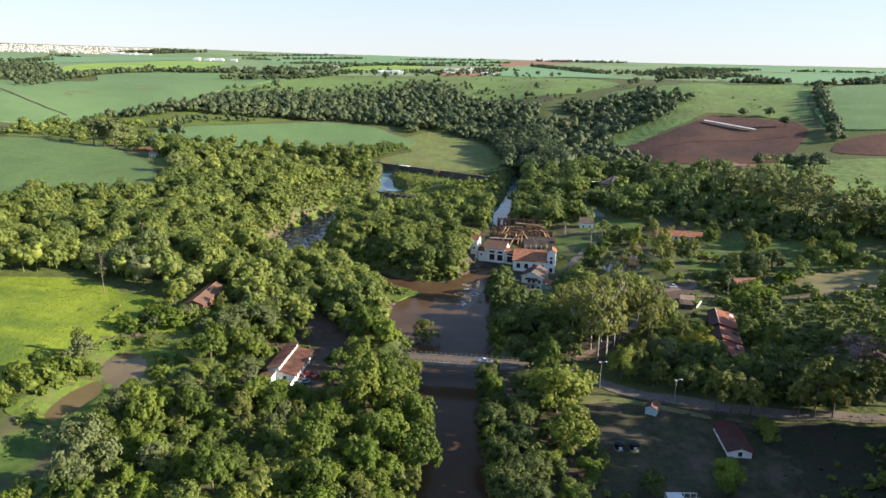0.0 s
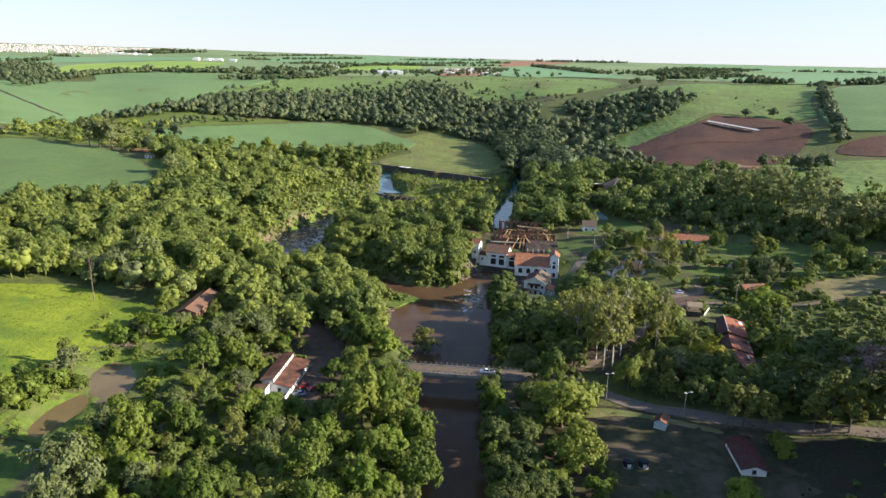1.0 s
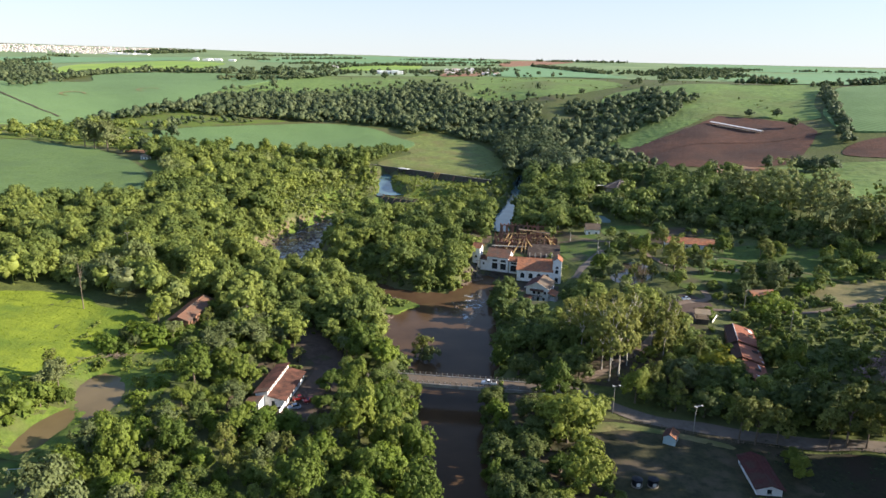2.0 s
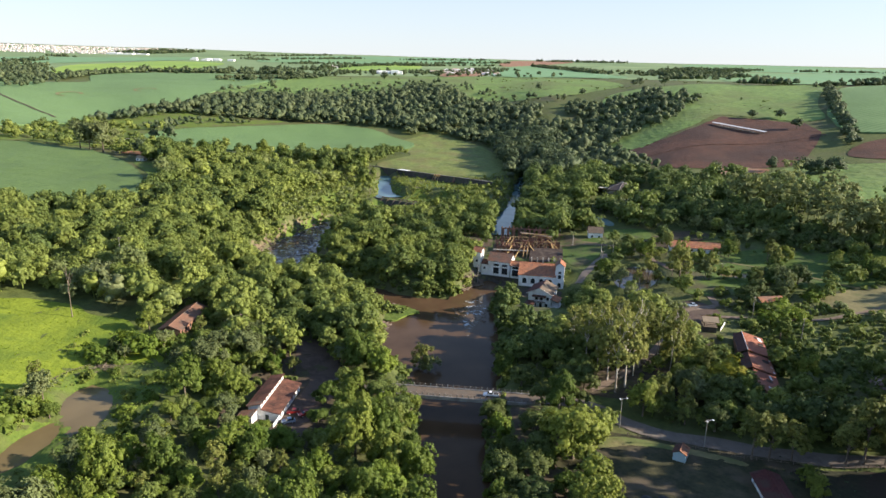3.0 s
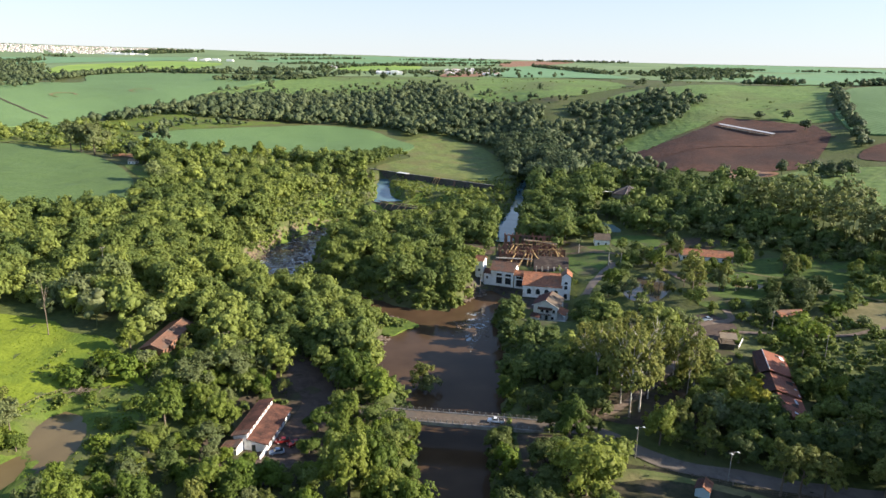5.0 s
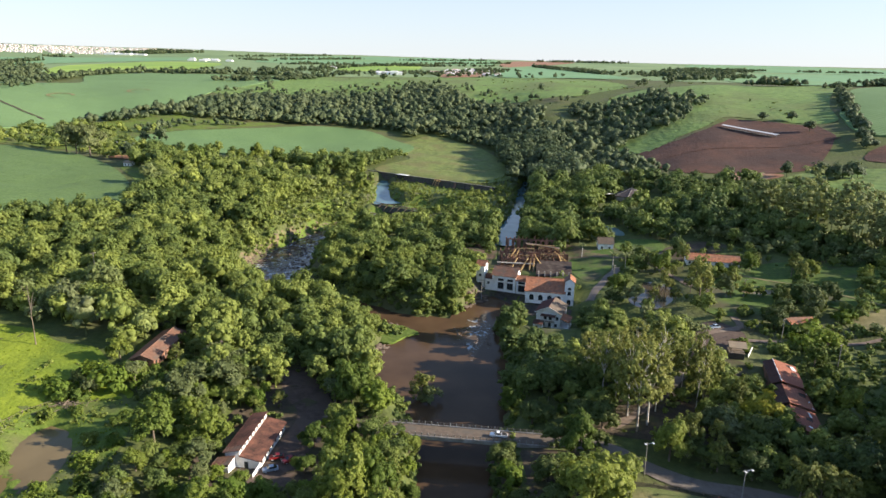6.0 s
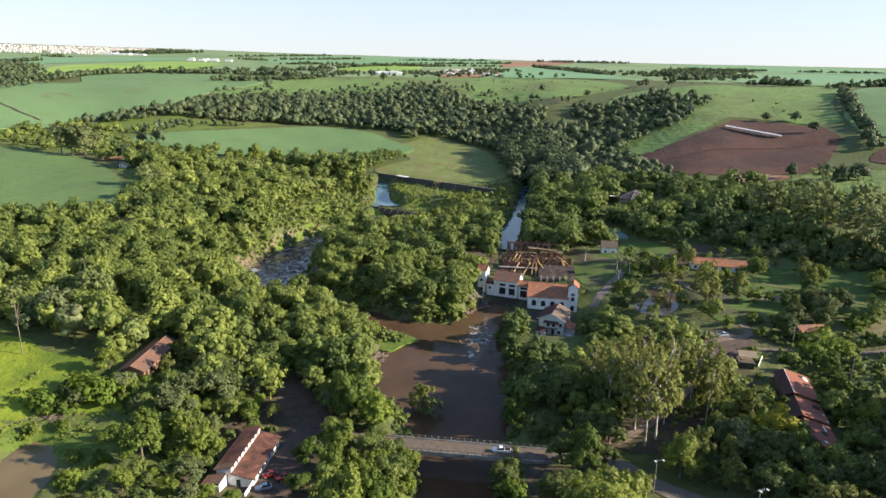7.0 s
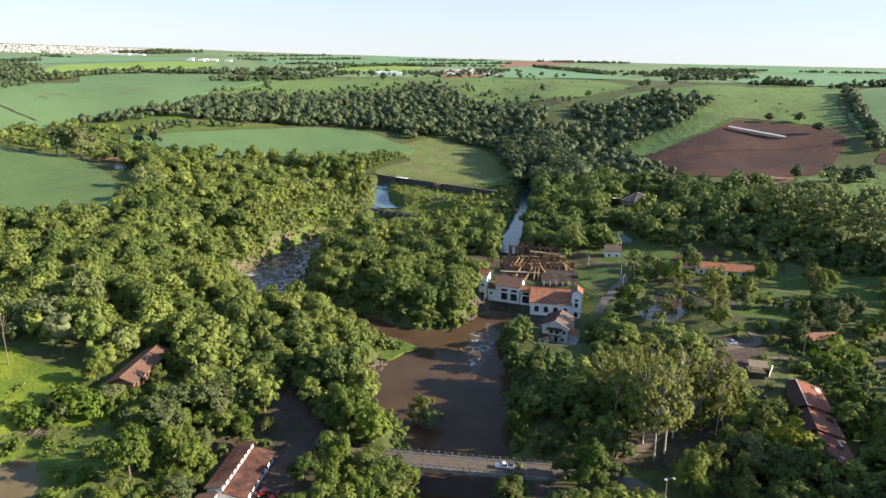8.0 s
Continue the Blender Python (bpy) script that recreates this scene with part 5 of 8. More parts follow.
def long_barn():
    """Low old workshop: three roof lengths, each a step higher, with holes and loose sheets."""
    root = thing("long_barn", 106.6, 231.4, 1.3, 73.7, "long low barn with broken faded red roof tiles", "barn")
    runs = ((0.0, 15.6, 0.0, RUSTY_TILE), (15.9, 30.0, 0.7, RUSTY_TILE), (30.3, 49.5, 1.4, BARN_TILE))
    for x0, x1, up, mat in runs:
        # Sunward slope gets lighter tiles, the far slope dark ones for its shade.
        tiled_slope(root, [(x0, -7.8, 2.7 + up), (x1, -7.8, 2.7 + up), (x1, 0, 4.7 + up), (x0, 0, 4.7 + up)], mat, "faded red slope towards the sun, toned lighter")
        tiled_slope(root, [(x0, 3.2, 3.3 + up), (x1, 3.2, 3.3 + up), (x1, 0, 4.7 + up), (x0, 0, 4.7 + up)], DARK_TILE, "slope away from the sun, shade in its colour")
        part("ridge", rod(bmesh.new(), (x0, 0, 4.74 + up), (x1, 0, 4.74 + up), 0.15), WHITE_METAL if x0 > 30 else TILE, root)
        ops = [(1.5 + 3.2 * k, 2.7 + 3.2 * k, 0.9, 2.0) for k in range(int((x1 - x0 - 2) / 3.2))]
        part("wall", wall_mesh(bmesh.new(), Matrix.Translation((x0, -7.2, 0)), x1 - x0, 2.65 + up, 0.25, ops), BROWN_WALL, root)
        add_windows(root, Matrix.Translation((x0, -7.2, 0)), ops, 0.25)
        part("wall", solid(bmesh.new(), (x0, 2.6, -0.5), (x1, 2.85, 3.2 + up)), BROWN_WALL, root)
        for x in (x0, x1 - 0.25):
            part("end_wall", wall_mesh(bmesh.new(), Matrix.Translation((x, -6.94, -0.5)) @ Matrix.Rotation(math.pi / 2, 4, "Z") @ Matrix.Translation((0, -0.25, 0)), 9.5, 3.0 + up, 0.25, [], 1.2), BROWN_WALL, root)
    # Near-black plates on the whole slope stand for the darkness of holes.
    for x, y, l, w in ((24.0, -6.6, 3.0, 2.0), (38.5, -6.8, 3.6, 1.8), (46.0, -5.9, 2.4, 1.6), (8.0, -5.5, 2.6, 1.8)):
        up = 0.0 if x < 15.6 else 0.7 if x < 30 else 1.4
        z = lambda yy: 4.7 + up + yy * 2.0 / 7.8 + 0.07
        part("hole_plate", plate(bmesh.new(), [(x, y, z(y)), (x + l, y - 0.2, z(y - 0.2)), (x + l - 0.3, y + w, z(y + w)), (x + 0.3, y + w, z(y + w))], 0.03), STAINED, root, "dark plate standing for a gap in the tiles")
    for x, y, l, w in ((44.2, -7.2, 3.4, 1.6), (27.0, -7.6, 1.0, 0.7), (21.0, -7.4, 1.1, 0.7), (16.6, -7.6, 1.2, 0.6), (11.0, -6.0, 3.2, 0.9), (3.0, -4.6, 1.1, 1.1)):
        up = 0.0 if x < 15.6 else 0.7 if x < 30 else 1.4
        z = lambda yy: 4.7 + up + yy * 2.0 / 7.8 + 0.12
        part("loose_sheet", plate(bmesh.new(), [(x, y, z(y)), (x + l, y + 0.3, z(y + 0.3)), (x + l, y + w, z(y + w)), (x, y + w - 0.2, z(y + w - 0.2))], 0.05), WHITE_METAL, root, "loose pale metal sheet")


long_barn()
simple_house("blue_house", 144.0, 312.5, 5.2, 8.0, 11.0, 7.0, 3.0, 1.4, BLUE_WALL, (TILE, TILE), "small pale blue house with an orange roof", "house")
simple_house("blue_shed", 70.8, 197.2, -1.6, 60.0, 4.6, 3.6, 2.6, 0.9, BLUE_WALL, (TILE, DARK_TILE), "tiny pale blue shed with a red roof", "shed", ([(1.2, 2.4, 0.8, 1.9)], [], [], []), 0.3)
simple_house("white_house", 91.4, 173.0, -1.75, 84.0, 15.5, 6.6, 2.5, 1.1, WALL, (MAROON_TILE, MAROON_TILE), "white house with a stained dark red tiled roof", "house", over=0.7)
simple_house("village_house", 131.5, 402.5, 7.3, -13.0, 27.0, 10.0, 3.0, 2.4, WALL, (TILE, TILE), "village house with orange tiles among trees", "house")
simple_house("kiosk", 92.5, 441.0, 4.4, -5.0, 8.8, 7.0, 4.0, 2.8, WALL, (GREY_TILE, GREY_TILE), "small pale kiosk with a grey-brown gable roof", "kiosk")
simple_house("ruined_house", -95.6, 257.0, 9.2, 87.0, 25.0, 8.0, 3.0, 1.6, BROWN_WALL, (OLD_SHADE_TILE, TILE), "half-hidden old house with faded orange tiles", "house")
simple_house("farm_house", -262.0, 606.0, 23.9, -15.0, 6.5, 5.5, 3.0, 1.4, WALL, (TAN_TILE, TAN_TILE), "small white farm house at the field edge", "house")
simple_house("farm_house", -338.0, 742.0, 22.4, 12.0, 14.0, 8.0, 3.4, 1.6, WALL, (WHITE_METAL, WHITE_METAL), "white farm house with a pale metal roof", "house")


def round_hall():
    root = thing("hipped_hall", 146.0, 570.0, 11.2, 0.0, "large dark purple-brown hipped roof hall among trees", "hall")
    base = [(13 * math.cos(math.pi / 4 * k + 0.39), 10 * math.sin(math.pi / 4 * k + 0.39)) for k in range(8)]
    for k in range(8):
        a, b = base[k], base[(k + 1) % 8]
        bm = bmesh.new()
        plate(bm, [(a[0] * 1.12, a[1] * 1.12, 3.6), (b[0] * 1.12, b[1] * 1.12, 3.6), (0.02 * b[0], 0.02 * b[1], 9.2), (0.02 * a[0], 0.02 * a[1], 9.2)], 0.2)
        part("roof", bm, SLATE, root)
        part("hip", bar(bmesh.new(), (a[0] * 1.12, a[1] * 1.12, 3.75), (0, 0, 9.35), 0.3, 0.16), CONCRETE, root, "weathered hip ridge")
        part("wall", bar(bmesh.new(), (a[0], a[1], 1.7), (b[0], b[1], 1.7), 0.3, 3.4), CONCRETE, root)
    ann = thing("awning", 128.5, 572.5, 11.2, 12.0, "pale green and white awning on posts", "awning")
    part("roof", plate(bmesh.new(), [(-5, -3, 4.2), (5, -3, 4.2), (5, 3, 5.0), (-5, 3, 5.0)], 0.12), WHITE_METAL, ann)
    for x in (-4.6, 4.6):
        for y in (-2.6, 2.6):
            part("post", rod(bmesh.new(), (x, y, -0.4), (x, y, 4.2), 0.12), POLE, ann)


round_hall()


def gate_hut():
    root = thing("gate_hut", 108.0, 286.0, 4.0, -12.0, "raised wooden lookout hut with a brown roof", "hut")
    part("base", solid(bmesh.new(), (0, 0, 0), (5.2, 5.6, 2.3), 0.04), DARK_STONE, root, "dark plastered base")
    for x in (0.15, 4.85):
        for y in (0.15, 2.75, 5.25):
            part("post", solid(bmesh.new(), (x, y, 2.303), (x + 0.22, y + 0.22, 5.0)), WOOD, root)
    for z in (2.9, 3.5):
        part("rail", solid(bmesh.new(), (0.15, 0.05, z), (5.05, 0.14, z + 0.14)), WOOD, root)
        part("rail", solid(bmesh.new(), (0.03, 0.15, z), (0.14, 5.4, z + 0.14)), WOOD, root)
    part("floor", solid(bmesh.new(), (-0.2, -0.2, 2.303), (5.4, 5.8, 2.5)), WOOD, root)
    part("roof", plate(bmesh.new(), [(-0.6, -0.7, 4.8), (5.8, -0.7, 4.8), (5.8, 2.8, 6.2), (-0.6, 2.8, 6.2)], 0.18), TAN_TILE, root)
    part("roof", plate(bmesh.new(), [(-0.6, 6.3, 4.8), (5.8, 6.3, 4.8), (5.8, 2.8, 6.2), (-0.6, 2.8, 6.2)], 0.18), OLD_SHADE_TILE, root)
    part("ridge", rod(bmesh.new(), (-0.6, 2.8, 6.2), (5.8, 2.8, 6.2), 0.14), OLD_SHADE_TILE, root)


gate_hut()


def long_shed():
    root = thing("cattle_shed", 303.0, 799.0, 48.5, -53.0, "very long open cattle shed with a pale roof", "shed")
    L = 62.0
    def z(x, h):
        return h + 1.5 - 0.086 * x
    for side in (-2.6, 2.6):
        part("roof", plate(bmesh.new(), [(0, side, z(0, 3.0)), (L, side, z(L, 3.0)), (L, 0, z(L, 3.8)), (0, 0, z(0, 3.8))], 0.12), WHITE_METAL, root)
    for k in range(16):
        x = 0.5 + 4.05 * k
        for y in (-2.3, 2.3):
            part("post", rod(bmesh.new(), (x, y, z(x, -0.6)), (x, y, z(x, 3.1)), 0.16), POLE, root)
    part("trough", plate(bmesh.new(), [(1, -0.5, z(1, 0.8)), (L - 1, -0.5, z(L - 1, 0.8)), (L - 1, 0.5, z(L - 1, 0.8)), (1, 0.5, z(1, 0.8))], 1.2), CONCRETE, root)


long_shed()


# ---- dam and weir ----
def dam():
    a, b = Vector((-84, 716, 0)), Vector((44, 622, 0))
    turn = math.degrees(math.atan2(b.y - a.y, b.x - a.x))
    root = thing("dam", a.x, a.y, 0.0, turn, "long low dark stone dam with sluice frames", "dam")
    L = (b - a).length
    part("dam_wall", plate(plate(bmesh.new(), [(0, 0, 9.4), (L, 0, 9.4), (L, 2.2, 9.4), (0, 2.2, 9.4)], 0.8), [(0, -3.6, -1.0), (L, -3.6, -1.0), (L, 0.0, 9.0), (0, 0.0, 9.0)], 1.5), DARK_STONE, root)
    part("crest", solid(bmesh.new(), (-0.5, -0.3, 9.42), (L + 0.5, 0.7, 9.8), 0.04), CONCRETE, root)
    lean = random.Random(31)
    for k in range(13):
        x = 4 + k * (L - 10) / 12 + lean.uniform(-3, 3)
        w, h = lean.uniform(0.8, 3.4), lean.uniform(6.0, 9.2)
        part("buttress", plate(bmesh.new(), [(x, -4.6, -1), (x + w, -4.7, -1), (x + w * 0.8, -0.35, h), (x + 0.2 * w, -0.3, h)], 1.0), DARK_STONE if k % 3 else BROWN_WALL, root)
    for x in (95, 98.5):
        part("sluice_frame", bar(bar(bar(bmesh.new(), (x, -4.6, 4), (x + 1.2, -0.8, 10.2), 0.4), (x + 2.2, -4.6, 4), (x + 3.4, -0.8, 10.2), 0.4), (x + 1.2, -0.8, 10.2), (x + 3.4, -0.8, 10.2), 0.4), RUST, root, "rusty sluice frame")
    part("slab", plate(bmesh.new(), [(52, -3, 10.0), (64, -3, 10.0), (64, 2, 10.0), (52, 2, 10.0)], 0.3), WHITE_METAL, root, "pale concrete slab")
    w = thing("weir", -66.0, 600.0, -1.4, -35.0, "broken stone weir with leaning timber frames", "weir")
    part("weir_wall", plate(solid(bmesh.new(), (0, 0, -4), (56, 1.6, 0.45), 0.05), [(0, -3, -3.6), (56, -3, -3.6), (56, 0, 0.4), (0, 0, 0.4)], 1.0), DARK_STONE, w)
    for k in range(6):
        x = 18 + 6.5 * k
        part("frame", bar(bar(bmesh.new(), (x, -3.4, -3.4), (x + 2.0, 0.8, 2.2), 0.5), (x + 0.2, 0.8, -1), (x + 2.0, 0.8, 2.2), 0.4), WOOD, w)
    part("walkway", solid(bmesh.new(), (14, 0.2, 1.9), (56, 1.2, 2.2)), WOOD, w)


dam()


# ---- trees ----
def icosphere(sub):
    bm = bmesh.new()
    bmesh.ops.create_icosphere(bm, subdivisions=sub, radius=1.0)
    v = np.array([p.co[:] for p in bm.verts])
    f = np.array([[p.index for p in q.verts] for q in bm.faces])
    bm.free()
    return v, f


ICO = {1: icosphere(1), 2: icosphere(2)}


def crown_shape(seed, lobes, leaves, leaf, core_sub=1, spread=1.0, tall=0.8, core=0.62, hollow=0.0, lobe=(0.24, 0.44), middle=0.5, twigs=10):
    """A crown about 1 in radius, its foot at z = 0: boughs round a middle, each with twigs full of leaf clumps and a dark uneven core within."""
    rng = np.random.default_rng(seed)
    centres, radii = [], []
    for k in range(lobes):
        a = 2.399963 * k + rng.uniform(-0.7, 0.7)
        lift = rng.uniform(0.0, 1.0) if k else 0.5
        r = rng.uniform(*lobe) if k else middle
        girth = math.sqrt(max(0.05, 1 - (lift - 0.3) ** 2 / 0.62))
        reach = spread * (max(0.0, girth - r * 0.7) * rng.uniform(0.6, 1.15) if k else 0.0)
        centres.append((math.cos(a) * reach, math.sin(a) * reach, (0.2 + lift * rng.uniform(0.85, 1.1)) * tall))
        radii.append(r)
    verts, faces, at = [], [], 0
    for k, (c, r) in enumerate(zip(centres, radii)):
        if core:
            iv, jf = ICO[core_sub]
            jag = 1 + 0.25 * np.sin(iv @ rng.uniform(-5, 5, 3) + rng.uniform(0, 6)) + rng.uniform(-0.22, 0.22, len(iv))
            verts.append(iv * (jag * r * core)[:, None] * (1, 1, 0.8) + c)
            faces.append(jf + at)
            at += len(iv)
    # twigs stand on the upper and outer side of each bough
    weight = np.array(radii) ** 2
    count = np.maximum(2, np.round(weight / weight.mean() * twigs).astype(int))
    tip, girth, out = [], [], []
    for c, r, n in zip(centres, radii, count):
        d = rng.normal(size=(n, 3)) + (0, 0, 0.35)
        d += 0.5 * np.array((c[0], c[1], 0.0)) / max(0.2, math.hypot(c[0], c[1]))
        d /= np.linalg.norm(d, axis=1)[:, None]
        tip.append(np.array(c) + d * (r * rng.uniform(0.62, 1.05, n))[:, None] * (1, 1, 0.85))
        girth.append(r * rng.uniform(0.26, 0.52, n))
        out.append(d)
    tip, girth, out = np.concatenate(tip), np.concatenate(girth), np.concatenate(out)
    which = rng.choice(len(tip), leaves, p=girth ** 2 / (girth ** 2).sum())
    d = rng.normal(size=(leaves, 3))
    d /= np.linalg.norm(d, axis=1)[:, None]
    d[:, 2] = np.where(d[:, 2] < -0.2, -d[:, 2] * 0.6, d[:, 2])
    r = girth[which] * np.cbrt(rng.uniform(0.12, 1.25, leaves)) * (1 - hollow * rng.random(leaves))
    p = tip[which] + d * r[:, None] * (1, 1, 0.72)
    dome = p - (0, 0, 0.35 * tall)
    dome /= np.linalg.norm(dome, axis=1)[:, None] + 0.01
    n = d * 0.4 + out[which] * 0.35 + dome * 0.6 + (0, 0, 0.25) + rng.normal(0, 0.45, (leaves, 3))
    n /= np.linalg.norm(n, axis=1)[:, None]
    u = np.cross(n, rng.normal(size=(leaves, 3)))
    u /= np.linalg.norm(u, axis=1)[:, None]
    w = np.cross(n, u)
    s = leaf * rng.uniform(0.55, 1.5, leaves)[:, None]
    q = np.stack([p + u * s * 1.25, p - u * s * 0.75 + w * s * 0.8, p - u * s * 0.75 - w * s * 0.8], 1).reshape(-1, 3)
    verts.append(q)
    faces.append(at + np.arange(3 * leaves).reshape(-1, 3))
    return np.concatenate(verts), np.concatenate(faces)


def trunk_shape(seed, height, radius, limbs, reach, lean=0.05, sides=7):
    """A tapered, slightly bent trunk with limbs that rise into the crown."""
    rng = np.random.default_rng(seed)
    verts, faces = [], []

    def tube(points, radii):
        at = sum(len(v) for v in verts)
        pts = np.array(points)
        for p, r in zip(pts, radii):
            a = np.arange(sides) * 2 * math.pi / sides
            verts.append(np.stack([p[0] + r * np.cos(a), p[1] + r * np.sin(a), np.full(sides, p[2])], 1))
        for k in range(len(pts) - 1):
            for i in range(sides):
                j = (i + 1) % sides
                faces.append((at + k * sides + i, at + k * sides + j, at + (k + 1) * sides + j))
                faces.append((at + k * sides + i, at + (k + 1) * sides + j, at + (k + 1) * sides + i))

    bend = rng.uniform(-lean, lean, 2) * height
    line = [(bend[0] * s * s, bend[1] * s * s, height * s - 0.03 * height * (s == 0)) for s in (0, 0.15, 0.4, 0.7, 1.0)]
    tube(line, [radius * f for f in (1.5, 1.05, 0.85, 0.6, 0.25)])
    for k in range(limbs):
        s = rng.uniform(0.4, 0.8)
        a = 2.4 * k + rng.uniform(-0.4, 0.4)
        b = np.array([bend[0] * s * s, bend[1] * s * s, height * s])
        e = b + np.array([math.cos(a) * reach, math.sin(a) * reach, height * rng.uniform(0.15, 0.3)])
        tube([b, (b + e) / 2 + (0, 0, 0.02 * height), e], [radius * 0.5, radius * 0.35, radius * 0.12])
    return np.concatenate(verts), np.array(faces)


def make_tree(name, label, category, trunk, trunk_mat, crown, crown_mat, crown_scale, crown_at):
    root = thing(name, 0, 0, 0, 0, label, category)
    t = new("trunk", raw_mesh("trunk", *trunk, trunk_mat))
    t.parent = root
    v, f = crown
    c = new("crown", raw_mesh("crown", v * crown_scale + crown_at, f, crown_mat))
    c.parent = root
    return root


# models: height about 12 m, crown about 11 m wide
MODELS = {}
ROUND = "broad round green tree with a dense leafy crown"
MODELS["round"] = [make_tree("tree", ROUND, "tree", trunk_shape(10 + k, 8.0, 0.30, 5, 2.2), BARK, crown_shape(20 + k, 16 + 2 * k, 4700, 0.047, 1, 1.0, 0.78 + 0.08 * k), LEAF, (5.6, 5.6, 6.6), (0, 0, 2.4)) for k in range(4)]
MODELS["bright"] = [make_tree("tree", "fresh yellow-green tree with a lumpy crown", "tree", trunk_shape(40 + k, 7.0, 0.26, 5, 2.0), BARK, crown_shape(50 + k, 15 + 2 * k, 4100, 0.052, 1, 0.95, 0.95), LEAF_BRIGHT, (4.9, 4.9, 6.2), (0, 0, 2.0)) for k in range(3)]
MODELS["grey"] = [make_tree("tree", "grey-green tree with an open feathery crown", "tree", trunk_shape(60 + k, 8.0, 0.24, 6, 2.4), BARK, crown_shape(70 + k, 18, 3800, 0.043, 1, 1.1, 0.9, 0.45, 0.1, (0.18, 0.36)), LEAF_GREY, (5.0, 5.0, 6.2), (0, 0, 2.6)) for k in range(3)]
MODELS["olive"] = [make_tree("tree", "tall olive-green tree with an open uneven crown", "tree", trunk_shape(120 + k, 12.0, 0.3, 8, 2.4), BARK, crown_shape(122 + k, 20, 4100, 0.046, 1, 1.05, 1.3, 0.4, 0.1, (0.16, 0.34), 0.4), LEAF_OLIVE, (4.6, 4.6, 7.2), (0, 0, 4.0)) for k in range(3)]
MODELS["dark"] = [make_tree("tree", "big dark-green mango tree with a dense dome", "tree", trunk_shape(130 + k, 8.0, 0.45, 6, 3.0), BARK, crown_shape(132 + k, 20, 5300, 0.043, 1, 1.0, 0.85), LEAF_DARK, (7.0, 7.0, 8.4), (0, 0, 2.2)) for k in range(2)]
MODELS["mango"] = [make_tree("tree", "mango tree topped with fresh yellow leaves", "tree", trunk_shape(140, 8.0, 0.45, 6, 3.0), BARK, crown_shape(141, 16, 5300, 0.044, 1, 1.0, 0.8), LEAF_MANGO, (5.6, 5.6, 6.4), (0, 0, 2.6))]
MODELS["dry"] = [make_tree("tree", "bare pinkish tree with fine dry twigs", "tree", trunk_shape(80, 7.0, 0.22, 7, 2.6), BARK, crown_shape(81, 16, 1800, 0.034, 1, 1.1, 0.9, 0.3, 0.2), LEAF_DRY, (5.2, 5.2, 5.0), (0, 0, 2.6))]
MODELS["euca"] = [make_tree("eucalyptus_tree", "tall pale-trunked eucalyptus with a sparse olive crown", "tree", trunk_shape(90 + k, 25.0, 0.25, 18, 3.6, 0.05), PALE_BARK, crown_shape(92 + k, 38, 5000, 0.045, 1, 1.15, 1.75, 0.36, 0.15, (0.14, 0.3), 0.35, 5), LEAF_EUCA, (5.8, 5.8, 9.4), (0, 0, 7.0)) for k in range(3)]
MODELS["bush"] = [make_tree("bush", "low rounded green bush", "bush", trunk_shape(100 + k, 1.6, 0.12, 4, 0.8), BARK, crown_shape(102 + k, 9, 1100, 0.07, 1, 1.0, 0.65), LEAF_BRIGHT if k == 2 else LEAF, (2.4, 2.4, 2.6), (0, 0, -0.2)) for k in range(3)]


def palm_crown():
    rng = np.random.default_rng(7)
    verts, faces = [], []
    for k in range(22):
        a, droop = 2.399963 * k, rng.uniform(-0.2, 0.9)
        prev = None
        for i in range(7):
            s = i / 6
            r, z = 2.9 * s, 1.5 * s * (1 - droop) - 2.4 * droop * s * s + 0.3
            w = 0.42 * math.sin(math.pi * min(1, s * 0.9 + 0.1)) + 0.04
            side = np.array([-math.sin(a), math.cos(a), 0]) * w
            mid = np.array([math.cos(a) * r, math.sin(a) * r, z])
            ids = len(verts)
            verts.extend([mid + side - (0, 0, 0.18), mid, mid - side - (0, 0, 0.18)])
            if prev is not None:
                for j in (0, 1):
                    faces.append((prev + j, prev + j + 1, ids + j + 1))
                    faces.append((prev + j, ids + j + 1, ids + j))
            prev = ids
    return np.array(verts), np.array(faces)


MODELS["palm"] = [make_tree("palm_tree", "slender palm with a feathery drooping crown", "palm", trunk_shape(110, 9.0, 0.2, 0, 0, 0.03), PALE_BARK, palm_crown(), LEAF_GREY, 1.0, (0, 0, 8.8))]
USED = set()


def plant(kind, x, y, scale, turn, rng, stretch=1.0, z=None):
    model = MODELS[kind][rng.integers(len(MODELS[kind]))]
    m = pose(x, y, float(drape(x, y)) - 0.15 if z is None else z, 0, 0, turn) @ Matrix.Diagonal((scale, scale, scale * stretch, 1))
    if model.name not in USED:
        USED.add(model.name)
        model.matrix_basis = m
        return model
    return copy_thing(model, m)


